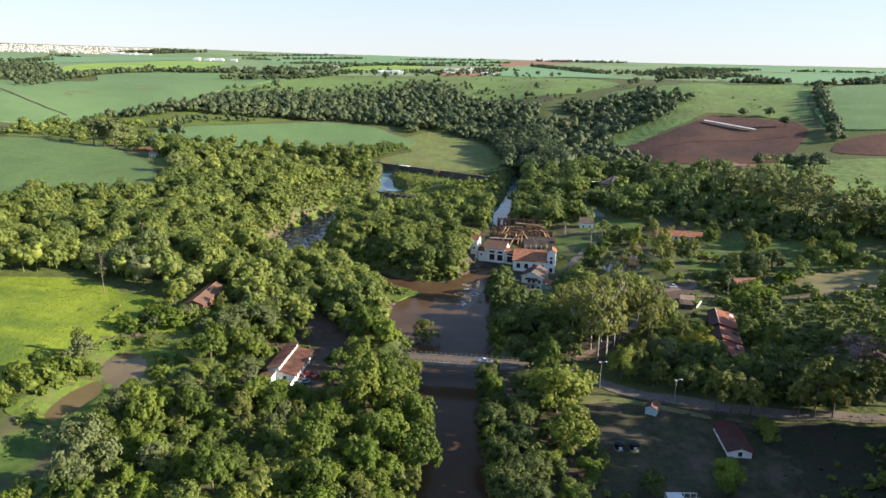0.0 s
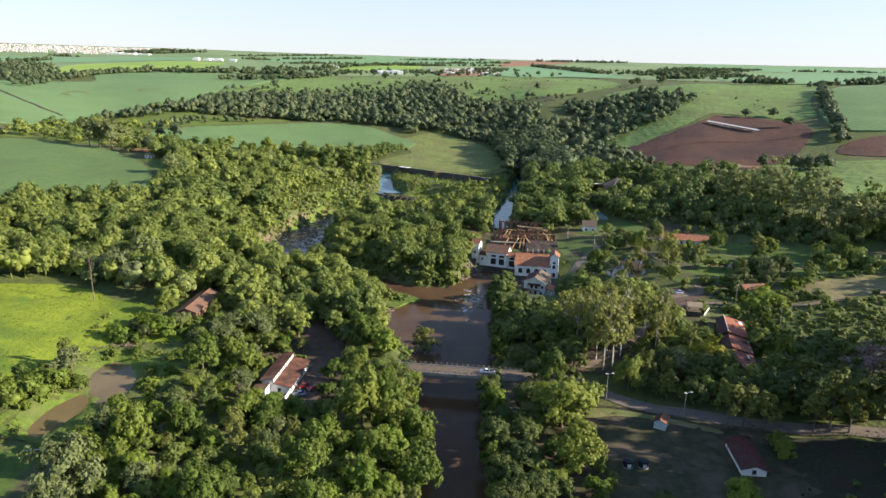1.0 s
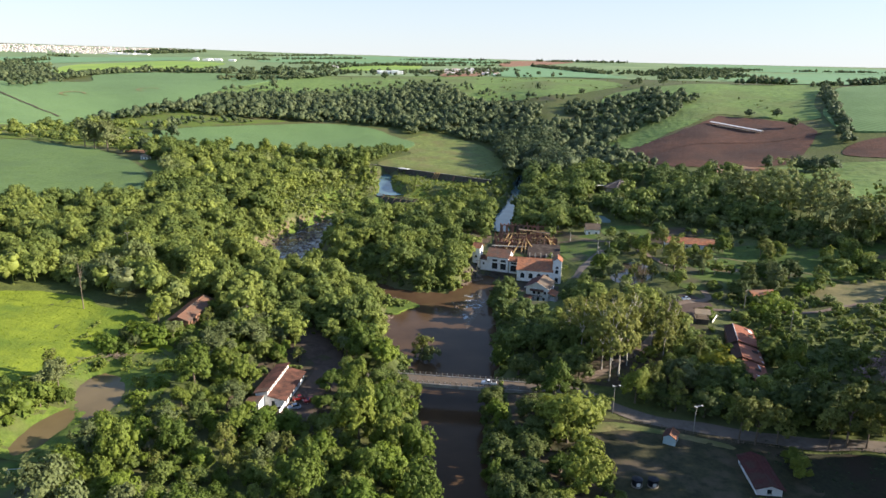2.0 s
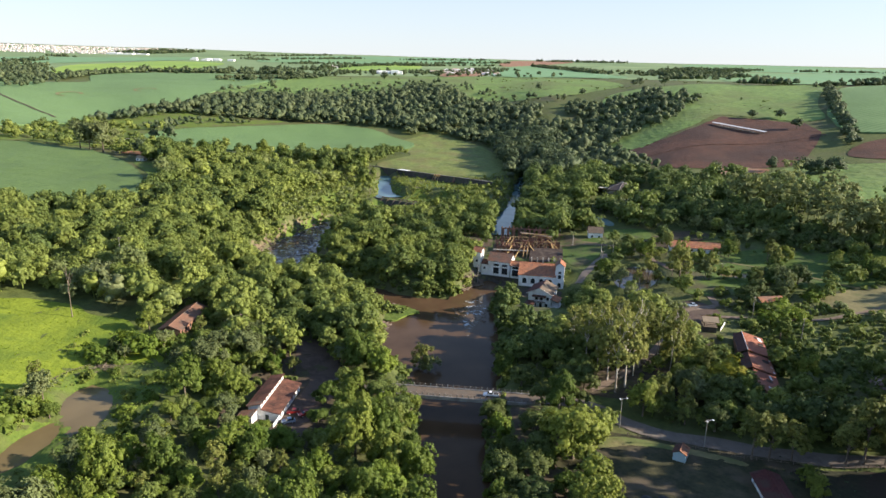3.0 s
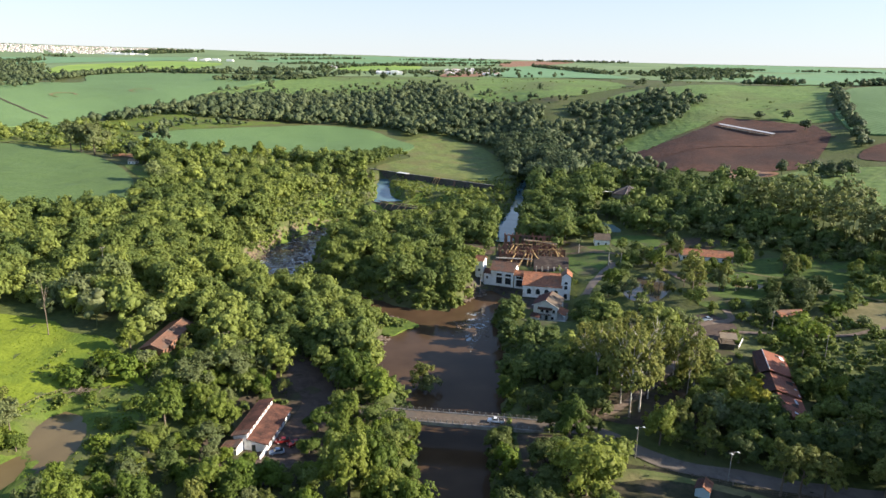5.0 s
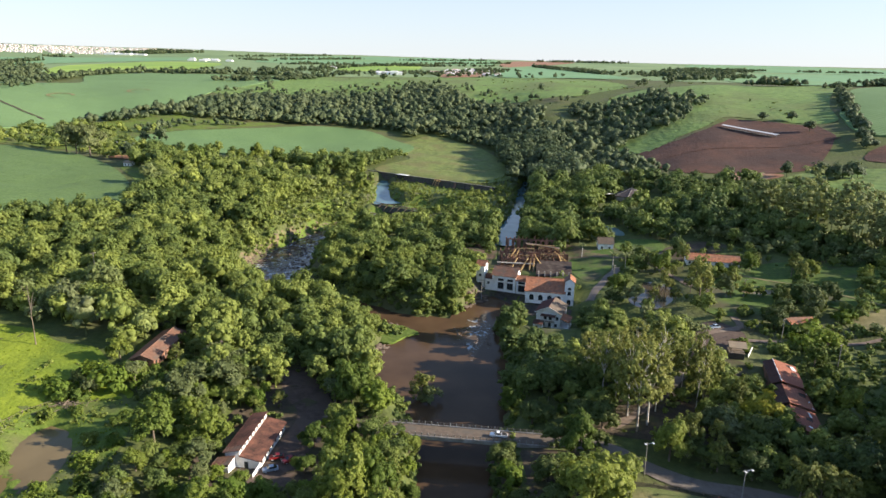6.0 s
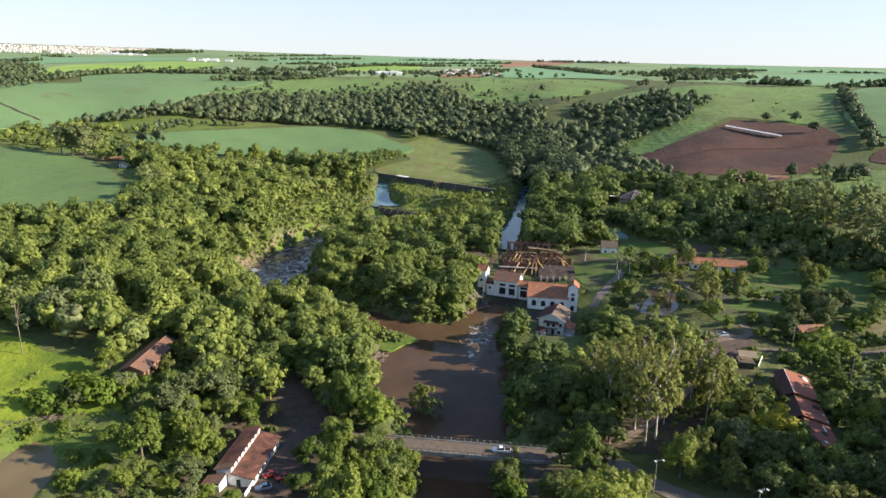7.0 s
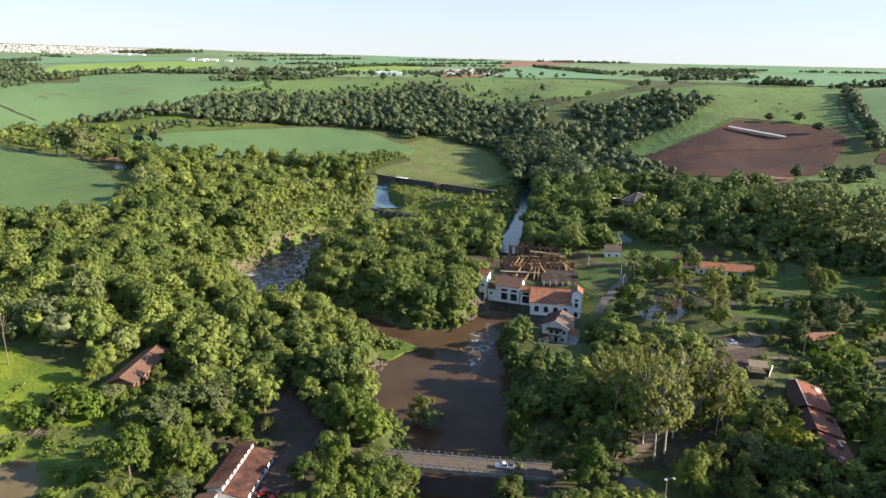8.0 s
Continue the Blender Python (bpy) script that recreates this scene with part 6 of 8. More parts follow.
# what stays open: (x, y, radius) round things and on camera sight lines, and outlines of clearings
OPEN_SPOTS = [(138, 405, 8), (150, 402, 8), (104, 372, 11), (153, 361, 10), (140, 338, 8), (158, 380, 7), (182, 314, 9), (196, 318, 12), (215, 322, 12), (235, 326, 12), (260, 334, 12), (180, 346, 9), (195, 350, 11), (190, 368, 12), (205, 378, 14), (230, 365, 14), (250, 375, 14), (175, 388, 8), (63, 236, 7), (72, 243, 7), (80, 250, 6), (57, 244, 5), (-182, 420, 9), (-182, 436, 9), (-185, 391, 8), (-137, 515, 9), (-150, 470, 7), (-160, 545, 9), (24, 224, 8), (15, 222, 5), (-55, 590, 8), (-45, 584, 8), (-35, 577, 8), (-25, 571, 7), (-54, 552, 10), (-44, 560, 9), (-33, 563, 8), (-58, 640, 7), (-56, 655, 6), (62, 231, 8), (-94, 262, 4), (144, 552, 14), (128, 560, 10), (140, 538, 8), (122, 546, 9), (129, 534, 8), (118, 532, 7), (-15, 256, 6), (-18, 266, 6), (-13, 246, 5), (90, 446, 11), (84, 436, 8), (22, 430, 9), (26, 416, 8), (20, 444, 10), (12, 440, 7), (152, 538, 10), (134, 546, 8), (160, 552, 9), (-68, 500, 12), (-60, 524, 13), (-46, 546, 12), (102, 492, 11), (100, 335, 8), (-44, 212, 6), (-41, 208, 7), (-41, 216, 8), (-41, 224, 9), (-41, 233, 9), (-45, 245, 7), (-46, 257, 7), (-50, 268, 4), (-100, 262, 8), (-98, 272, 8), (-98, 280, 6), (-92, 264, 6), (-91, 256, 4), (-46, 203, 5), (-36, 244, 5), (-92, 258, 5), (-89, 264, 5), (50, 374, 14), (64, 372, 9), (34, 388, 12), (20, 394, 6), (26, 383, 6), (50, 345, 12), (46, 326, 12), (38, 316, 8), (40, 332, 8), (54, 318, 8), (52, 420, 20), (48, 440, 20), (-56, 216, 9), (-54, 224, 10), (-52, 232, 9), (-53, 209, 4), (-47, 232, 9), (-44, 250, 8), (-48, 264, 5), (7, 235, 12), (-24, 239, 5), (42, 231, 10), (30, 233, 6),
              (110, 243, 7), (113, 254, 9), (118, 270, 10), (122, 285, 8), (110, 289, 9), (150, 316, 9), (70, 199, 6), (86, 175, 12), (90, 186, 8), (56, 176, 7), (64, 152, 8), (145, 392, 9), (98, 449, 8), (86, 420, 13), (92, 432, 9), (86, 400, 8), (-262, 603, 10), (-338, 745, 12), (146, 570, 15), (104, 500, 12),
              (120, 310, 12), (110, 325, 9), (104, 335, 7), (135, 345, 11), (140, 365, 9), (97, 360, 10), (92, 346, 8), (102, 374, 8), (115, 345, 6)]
CLEARINGS = [curve_through(c, 8) for c in (
    [(-440, 660), (-349, 676), (-295, 650), (-240, 590), (-214, 534), (-200, 480), (-215, 436), (-241, 416), (-290, 412), (-440, 440)],
    [(-342, 845), (-269, 938), (-178, 1004), (-90, 975), (-30, 880), (-58, 812), (-110, 795), (-180, 765), (-240, 735), (-312, 752)],
    [(-780, 960), (-690, 1170), (-618, 1246), (-520, 1310), (-420, 1345), (-374, 1210), (-372, 1056), (-428, 930), (-438, 805), (-480, 732), (-640, 712)],
    [(190, 757), (255, 808), (320, 850), (425, 815), (402, 735), (352, 648), (250, 604), (198, 655)],
    [(260, 600), (312, 634), (380, 640), (440, 700), (600, 700), (560, 440), (400, 450), (300, 480), (280, 540)],
    [(425, 790), (470, 890), (520, 970), (640, 1080), (950, 1020), (950, 740), (620, 680), (430, 705)],
    [(-70, 862), (-18, 960), (36, 900), (58, 800), (54, 690), (34, 656), (-20, 684), (-56, 726), (-36, 790)],
    [(-245, 268), (-190, 282), (-165, 288), (-144, 286), (-134, 277), (-119, 274), (-108, 264), (-99, 252), (-86, 236), (-80, 205), (-84, 184), (-96, 170), (-92, 160), (-92, 145), (-104, 138), (-140, 138), (-165, 180), (-235, 250)],
    [(98, 440), (118, 436), (140, 434), (168, 436), (158, 445), (130, 452), (120, 470), (119, 492), (106, 496), (101, 462)],
    [(52, 212), (62, 214), (84, 208), (106, 200), (150, 197), (150, 190), (106, 166), (92, 148), (70, 140), (55, 148), (46, 160), (51, 176), (44, 189), (48, 202)],
)]
WATERS = ((RIVER, 2.5), (LEFT_ARM, 2.0), (WEIR_POOL, 5), (TAILRACE, 1), (CANAL, 3.0))
ROAD_LINES = (((30, 232, 3.5, 0), (42, 230.5, 3.5, 0), (53, 226, 3.5, 0), (62, 217, 3.5, 0), (73, 211.5, 3.5, 0), (107, 200.5, 3.5, 0), (146, 193.5, 3.5, 0), (260, 190, 3.5, 0)),
              ((44, 234, 2.5, 0), (66, 252, 2.5, 0), (84, 272, 2.5, 0), (98, 292, 2.5, 0), (106, 308, 2.0, 0), (125, 317, 2.0, 0), (129, 344, 1.5, 0), (122, 376, 1.5, 0), (116, 412, 1.5, 0), (126, 430, 2.0, 0)), ((70, 357, 2, 0), (78, 380, 2, 0), (92, 406, 2, 0)),
              ((122, 304, 2.0, 0), (140, 300, 2.0, 0), (170, 300, 2.0, 0), (230, 320, 2.0, 0)))


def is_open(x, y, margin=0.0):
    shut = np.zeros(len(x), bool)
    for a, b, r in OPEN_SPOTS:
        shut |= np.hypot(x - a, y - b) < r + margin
    for c in CLEARINGS:
        shut |= inside(x, y, c)
    for line, gap in WATERS:
        d, w, _ = along(x, y, line)
        shut |= d < w + gap + margin
    for line in ROAD_LINES:
        d, w, _ = along(x, y, line)
        shut |= d < w + 2.0 + margin
    for p in PONDS:
        shut |= pond_ring(x, y, p) < 1.5
    return shut


def scatter(x0, x1, y0, y1, gap, seed, outline=None, keep=1.0, margin=0.0, wide=25):
    """Jittered, evenly spread places in a rectangle or outline, off all that is open."""
    rng = np.random.default_rng(seed)
    gx, gy = np.meshgrid(np.arange(x0, x1, gap), np.arange(y0, y1, gap * 0.87))
    gx = gx + (np.arange(gx.shape[0]) % 2)[:, None] * gap / 2
    x, y = gx.ravel() + rng.uniform(-0.36, 0.36, gx.size) * gap, gy.ravel() + rng.uniform(-0.36, 0.36, gx.size) * gap
    ok = rng.random(len(x)) < keep
    if outline is not None:
        ok &= inside(x, y, np.array(outline, float))
    x, y = x[ok], y[ok]
    # Places outside the camera's field of view, plus a margin, are dropped.
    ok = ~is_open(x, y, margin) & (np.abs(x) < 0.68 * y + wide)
    return x[ok], y[ok]


# ---- single trees close to the flight line ----
rng = np.random.default_rng(3)
for x, y in zip(*scatter(-100, -8, 138, 262, 8.4, 1)):
    kind = rng.choice(["round", "round", "bright", "grey", "round", "bright", "olive", "bright", "round"])
    low = 0.78 if y < 212 and -75 < x < -38 else 1.0
    plant(kind, x, y, rng.choice([0.6, 0.78, 0.9, 1.0, 1.2]) * rng.uniform(0.92, 1.08) * low, rng.uniform(0, 360), rng, rng.uniform(0.85, 1.25))
# Dark-leaved kinds on this bank stand for trees that lie in shade.
DOMES = ((18.5, 210.4, "bright", 1.35, 1.2), (38.5, 198.5, "round", 1.75, 0.68), (34.0, 182.5, "round", 1.2, 0.85), (39.0, 174, "round", 1.2, 0.85), (31.0, 166, "round", 1.1, 0.9), (41.7, 162, "bright", 1.3, 0.85), (39.0, 226.0, "round", 1.3, 1.05), (33.5, 229, "dark", 1.0, 1.0), (46, 229, "dark", 0.8, 1.0), (25.7, 187.3, "dark", 0.9, 0.9), (24, 174.0, "dark", 0.95, 0.9), (34, 149, "bright", 1.3, 0.9), (26, 160, "dark", 0.9, 0.9), (29, 198, "dark", 0.9, 0.9), (29, 212, "dark", 0.85, 0.9))
for x, y in zip(*scatter(14, 50, 138, 262, 8.0, 2)):
    if y > 228 or all(math.hypot(x - d[0], y - d[1]) > 9.5 for d in DOMES):
        plant(rng.choice(["round", "dark", "dark", "olive"]), x, y, rng.uniform(0.66, 0.85) if y > 222 else rng.uniform(0.55, 0.8), rng.uniform(0, 360), rng, rng.uniform(0.9, 1.1))
for x, y, kind, s, tall in DOMES:
    plant(kind, x, y, s, 7 * y, rng, tall)
for x, y, s in ((61, 240, 1.0), (55, 262, 0.85), (52, 272, 0.8), (63, 275, 0.85), (71, 279, 0.85), (88, 258, 0.8), (90, 266, 0.75), (65, 243, 1.08), (74, 258, 1.0), (60, 248, 0.95), (78, 268, 0.9), (68, 262, 0.85), (58, 256, 0.8), (70, 251, 0.95), (62, 266, 0.8), (66, 256, 0.95), (82, 262, 0.9), (75, 269, 0.9), (84, 253, 0.85)):
    plant("euca", x, y, s, rng.uniform(0, 360), rng)
# row along the road, mango tree, village trees; dark roadside ones added for shade
for x, y, kind, s in ((91, 199.8, "olive", 1.6), (96.5, 200.5, "olive", 1.75), (102.5, 199.4, "olive", 1.5), (116.5, 196.5, "olive", 1.55), (121, 195.6, "olive", 1.8), (126.5, 194.6, "olive", 1.4), (77, 156, "round", 1.0), (57, 155, "dark", 0.7), (117, 214.5, "olive", 1.0), (86, 215, "dark", 1.25), (93, 226, "dark", 1.3), (101, 214, "dark", 1.5), (112, 210, "dark", 1.5), (123, 206.5, "dark", 1.5), (136, 203.5, "dark", 1.6), (75, 221, "dark", 0.9), (99.5, 238.5, "mango", 1.2), (98, 231, "dark", 0.9), (110.5, 268, "dark", 0.66), (106, 262, "dark", 0.7), (111.5, 258, "round", 0.6), (104.5, 256, "round", 0.85), (136, 270, "round", 0.8), (133, 258, "dark", 0.7), (131, 247, "round", 0.8), (126, 234, "olive", 0.9), (138, 282, "round", 0.7), (116, 341, "olive", 2.0), (106, 357, "olive", 1.55), (133, 352, "grey", 1.4), (139, 317, "dark", 0.95), (121, 347, "olive", 1.3), (80, 352, "dark", 0.75), (84, 361, "round", 0.85), (90, 351, "grey", 0.9), (98, 347, "olive", 0.9), (107, 346, "olive", 1.0), (115, 391, "round", 0.95), (119, 386, "olive", 0.8), (105, 416, "grey", 0.8), (107, 398, "round", 0.7), (110, 402, "olive", 0.8), (103, 410, "bush", 1.6), (135, 352, "olive", 1.25), (149, 352.5, "round", 0.55), (160, 390, "round", 0.75), (166, 395, "olive", 0.8), (173, 363, "olive", 1.25), (158, 324, "dark", 0.95), (163, 332, "round", 1.0), (138, 315, "dark", 0.85), (167, 400, "round", 0.7), (156, 398, "bush", 1.6), (128, 398, "olive", 1.35), (138, 551, "round", 0.55), (149, 553, "round", 0.6), (152, 545, "dark", 0.6), (126, 500, "round", 0.8), (133, 512, "olive", 0.9), (142, 511, "round", 0.8), (120, 515, "round", 0.7), (148, 327.5, "dark", 0.95), (177, 380, "olive", 1.25), (175, 343, "dark", 1.05), (168, 346, "grey", 1.1), (100, 182, "round", 0.75), (101, 188, "round", 0.6), (78.6, 159, "bright", 1.1), (-93.5, 255, "round", 0.75), (-90, 262, "olive", 0.8), (-99, 250, "grey", 0.7), (-93.5, 268, "round", 0.75), (-93, 278, "round", 0.8), (-101.5, 253, "bush", 1.5), (104, 230, "dark", 0.85), (95, 247, "olive", 1.15), (104, 240, "round", 0.9), (121, 238, "round", 0.75), (80, 226, "olive", 1.0), (83, 238, "grey", 1.0), (76, 236, "olive", 0.9),
                      (66, 224, "round", 0.95), (72, 226, "olive", 1.25), (50, 240, "dark", 0.95), (44, 243, "dark", 0.85), (78, 219, "olive", 1.2), (118, 214, "olive", 1.1), (126, 226, "olive", 0.9), (104, 218, "round", 0.8), (110, 226, "round", 0.7), (100, 230, "round", 0.85), (134, 212, "round", 0.9), (-84, 244, "grey", 1.0), (-96, 244, "bright", 0.7), (-109, 262, "round", 0.9), (-89.5, 258, "bright", 0.62), (128, 314, "round", 0.8), (162, 331, "grey", 1.5), (153, 338, "olive", 1.0), (166, 338, "round", 0.8), (124, 368, "olive", 1.3), (119, 360, "grey", 0.9),
                      (207, 368, "round", 0.7), (180, 384, "olive", 0.9), (186, 378, "round", 0.7), (133, 384, "olive", 1.0), (141, 381, "round", 0.85), (172, 362, "round", 0.9), (188, 340, "olive", 0.9), (214, 352, "round", 0.8), (232, 384, "round", 1.0), (162, 344, "round", 0.9), (146, 376, "round", 0.8), (132, 382, "round", 0.8), (160, 392, "olive", 1.0), (144, 309, "bush", 1.5), (148, 309.5, "bush", 1.4), (152, 310.5, "bush", 1.5), (133.5, 332, "bush", 1.5), (173, 324, "bush", 1.4), (146, 300, "bush", 1.3), (141, 296, "bush", 1.5), (152, 300, "bush", 1.6), (116, 296, "bush", 1.2), (104, 300, "grey", 0.7), (98, 306, "grey", 0.9), (92, 300, "olive", 0.9), (86, 292, "round", 0.8), (84, 300, "olive", 1.0), (90, 318, "grey", 0.8), (82, 318, "round", 0.8)):
    plant(kind, x, y, s, rng.uniform(0, 360), rng)
plant("olive", -7.0, 271, 1.75, 30, rng, 0.6, z=-9.6)
plant("grey", -4.5, 269, 1.2, 130, rng, 0.75, z=-8.2)
plant("dry", -78, 268, 1.0, 0, rng)
plant("dry", 152, 226, 1.7, 60, rng)
# Close bank row, mostly dark-leaved, planted thick to shade the river.
for k in range(22):
    x, y = 16.0 + 4.2 * (k % 2) + 0.8 * math.sin(1.7 * k), 136 + 4.2 * k
    if abs(y - 210.4) < 8:
        continue
    plant(("dark", "dark", "round", "dark")[k % 4], x, y, 0.86 + 0.12 * math.sin(2.3 * k), 80 * k, rng, 1.2, z=max(-3.5, float(drape(x, y)) - 0.15))
# trees round the dirt lot, and the pale spreading trees above the long house
for x, y, kind, s in ((-37, 226, "round", 0.95), (-37.5, 213, "round", 1.0), (-34.5, 202, "bright", 0.95), (-35, 252, "grey", 0.95), (-33, 263, "grey", 1.1), (-36, 238, "bright", 0.6), (-29, 232, "round", 0.8), (-51.7, 194, "bright", 1.3), (-45.0, 198, "bright", 1.05), (-58, 191, "round", 1.2), (-78, 267, "grey", 1.35), (-70, 264, "grey", 1.2), (-79, 250, "grey", 1.25), (-62, 259, "grey", 1.05), (-70, 252, "grey", 1.1)):
    plant(kind, x, y, s, 130 * s + x, rng, 0.9)
# trees that lean over the west bank, and three big ones at the wood's foot
for k, (x, y, s) in enumerate(((-5.5, 146, 1.0), (-6, 156, 0.9), (-5, 166, 1.05), (-6, 176, 0.9), (-6.5, 187, 1.0), (-7, 198, 0.85), (-8.5, 208, 0.95), (-9.5, 219, 0.9))):
    plant(("round", "olive", "round", "bright")[k % 4], x, y, s, 70 * k, rng, 1.1, z=max(-5.0, float(drape(x, y)) - 0.15))
plant("grey", -88, 146, 1.5, 20, rng, 1.15)
plant("bright", -71, 139.5, 1.35, 120, rng, 0.95)
plant("bright", -66, 152, 0.7, 10, rng, 1.5)
for x, y, s in ((92, 403, 1.0), (81, 431, 0.85), (78, 461, 1.1), (101, 355, 1.1), (122, 488, 1.1), (128, 495, 1.2), (125, 505, 1.0), (142, 500, 1.2), (101, 447, 0.9), (99, 404, 0.9), (104, 300, 0.8), (62, 282, 0.9)):
    plant("palm", x, y, s, 70 * s, rng)
# bushes on the pond's and meadow's edges
for x, y, s in ((-92, 228, 0.8), (-90, 216, 0.7), (-92, 204, 0.7), (-88, 196, 1.0), (-97, 190, 0.6), (-93, 182, 1.0), (-96, 174, 1.0), (-122, 196, 2.2), (-120, 202, 1.8), (-126, 190, 2.0), (-118, 240, 1.5), (-112, 238, 1.2), (-105, 246, 2.0), (-110, 250, 1.6)):
    plant("bush", x, y, s, 40 * s, rng)
for x, y, s in ((-108, 243, 0.7), (-124, 205, 0.85), (-129, 198, 0.8), (-128, 178, 0.8), (-133, 168, 0.9), (-86, 172, 0.9), (-92, 162, 0.9), (-84, 162, 1.0)):
    plant("round" if s > 0.75 else "grey", x, y, s, 200 * s, rng)
for x, y, kind, s in ((-114.5, 246, "dark", 0.72), (-109, 241, "grey", 0.62), (-119, 209, "grey", 1.15), (-114, 203, "round", 0.9), (-123.5, 214, "olive", 0.95), (-126, 207, "round", 0.8), (-130, 190, "round", 0.9), (-124, 189, "round", 0.7)):
    plant(kind, x, y, s, 90 * s, rng)


for x, y, kind, s in ((-122, 205, "grey", 0.9), (-123, 215, "bright", 0.8), (-118.5, 198, "round", 0.75), (-121, 187, "bright", 0.7), (-126, 179, "round", 0.8), (-96, 181, "grey", 0.75), (-91, 199, "bright", 0.5), (-94, 225, "round", 0.5), (-84, 236, "round", 0.95), (-90, 240, "grey", 0.8), (-59, 206, "bright", 0.95), (-52.5, 204.8, "bright", 0.95)):
    plant(kind, x, y, s, 77 * s + x, rng, 0.85)
for x, y, s in ((-94, 207, 0.9), (-97, 217, 0.8), (-95, 190, 1.0), (-99, 194, 0.8), (-116, 228, 0.9), (-108, 231, 0.7)):
    plant("bush", x, y, s, 50 * s + y, rng)


# ---- woods: too many to count, joined by region ----
def woods(name, label, x, y, models, size, seed, mat=LEAF_WOODS, tone=(0.0, 1.0), shore=None):
    if not len(x):
        return None
    rng = np.random.default_rng(seed)
    pick = rng.integers(len(models), size=len(x))
    z = drape(x, y) - 0.3
    V, F, T, at = [], [], [], 0
    grow = np.ones(len(x))
    # stands of lighter and darker, lower and taller growth
    stand = 0.5 + 0.5 * np.sin(x * 0.037 + 1.7 * np.sin(y * 0.023)) * np.sin(y * 0.031 + 1.4 * np.sin(x * 0.019 + 0.5))
    if shore:
        d, w, _ = along(x, y, shore)
        grow = np.clip((d - w) / 16, 0.6, 1.0)
    for k, (v, f) in enumerate(models):
        sel = pick == k
        n = int(sel.sum())
        if not n:
            continue
        a, s, h = rng.uniform(0, 2 * math.pi, n), (size[0] + (size[1] - size[0]) * rng.random(n) ** 1.4) * grow[sel], rng.uniform(0.8, 1.3, n)
        c, d = np.cos(a)[:, None], np.sin(a)[:, None]
        w = np.stack([(v[None, :, 0] * c - v[None, :, 1] * d) * s[:, None] + x[sel][:, None], (v[None, :, 0] * d + v[None, :, 1] * c) * s[:, None] + y[sel][:, None], v[None, :, 2] * (s * h)[:, None] + z[sel][:, None]], 2)
        V.append(w.reshape(-1, 3))
        F.append((f[None] + (at + np.arange(n) * len(v))[:, None, None]).reshape(-1, 3))
        T.append(np.repeat(tone[0] + (tone[1] - tone[0]) * (0.55 * rng.random(n) + 0.45 * stand[sel]), len(v)))
        at += n * len(v)
    me = raw_mesh(name, np.concatenate(V), np.concatenate(F), mat)
    att = me.attributes.new("tint", "FLOAT", "POINT")
    att.data.foreach_set("value", np.concatenate(T).astype(np.float32))
    return tagged(new(name, me), label, "woods", kind="stuff")


def whole(seed, lobes, leaves, leaf, r=5.2, foot=2.4, tall=0.85, core=0.7, middle=0.55, twigs=4, spread=1.0, lobe=(0.26, 0.46)):
    v, f = crown_shape(seed, lobes, leaves, leaf, 1, spread, tall, core, lobe=lobe, middle=middle, twigs=twigs)
    v = v * (r, r, r * 1.1) + (0, 0, foot)
    if leaves < 150:
        return v, f
    tv, tf = trunk_shape(seed, foot + 3.0, 0.28, 0, 0, sides=4)
    return np.concatenate([v, tv]), np.concatenate([f, tf + len(v)])


MID = [whole(200 + k, 11, 420, 0.084, tall=0.62 + 0.12 * (k % 4), core=0.74, middle=0.74, lobe=(0.2, 0.38), spread=0.95 + 0.1 * (k % 2)) for k in range(8)]
GOOD = [whole(280 + k, 14, 800, 0.073, tall=0.64 + 0.12 * (k % 4), core=0.66, middle=0.72, lobe=(0.18, 0.36), spread=0.95 + 0.1 * (k % 2), twigs=6) for k in range(6)]
FULL = [whole(260 + k, 16, 1700, 0.057, tall=0.78 + 0.12 * k, core=0.7, middle=0.7, lobe=(0.2, 0.38)) for k in range(5)]
THIN = [whole(205 + k, 9, 300, 0.095, tall=0.75 + 0.12 * (k % 4), core=0.8, middle=0.72, lobe=(0.22, 0.42)) for k in range(6)]
SHRUB = [whole(230 + k, 6, 170, 0.12, tall=0.66 + 0.12 * (k % 3), core=0.76, middle=0.72, lobe=(0.24, 0.44)) for k in range(6)]
SPARSE = [whole(210 + k, 12, 560, 0.075, r=4.4, foot=6.0, tall=1.6, core=0.5, middle=0.4, lobe=(0.2, 0.4)) for k in range(3)]
LOW = [whole(215 + k, 3, 62, 0.2, r=2.4, foot=-0.4, tall=0.75, core=0.8, middle=0.5, twigs=3) for k in range(4)]
FAR = [whole(220 + k, 5, 64, 0.14, core=0.92, tall=0.72 + 0.13 * (k % 4), middle=0.78, twigs=3) for k in range(6)]
HORIZON = [whole(240 + k, 2, 24, 0.36, core=0.98, foot=1.0, twigs=3) for k in range(3)]

x, y = scatter(-104, -8, 138, 300, 5.6, 71, keep=0.62)
woods("woods", "younger trees filling the near wood", x, y, GOOD, (0.4, 0.75), 72, tone=(0.1, 0.8))
x, y = scatter(-100, -8, 262, 300, 7.0, 73)
woods("woods", "leafy trees above the river bend", x, y, FULL, (0.6, 1.3), 74, tone=(0.15, 1.0))
x, y = scatter(14, 46, 262, 330, 7.0, 75, outline=[(14, 262), (46, 262), (46, 296), (33, 300), (33, 330), (14, 330)])
woods("woods", "leafy trees on the east river bank", x, y, FULL, (0.85, 1.2), 76, tone=(0.0, 0.4))
x, y = scatter(13, 49, 138, 228, 6.4, 147, keep=0.55)
woods("woods", "young trees crowding the east river bank", x, y, GOOD, (0.4, 0.75), 148, tone=(0.1, 0.6))
x, y = scatter(46, 130, 206, 262, 8.5, 77)
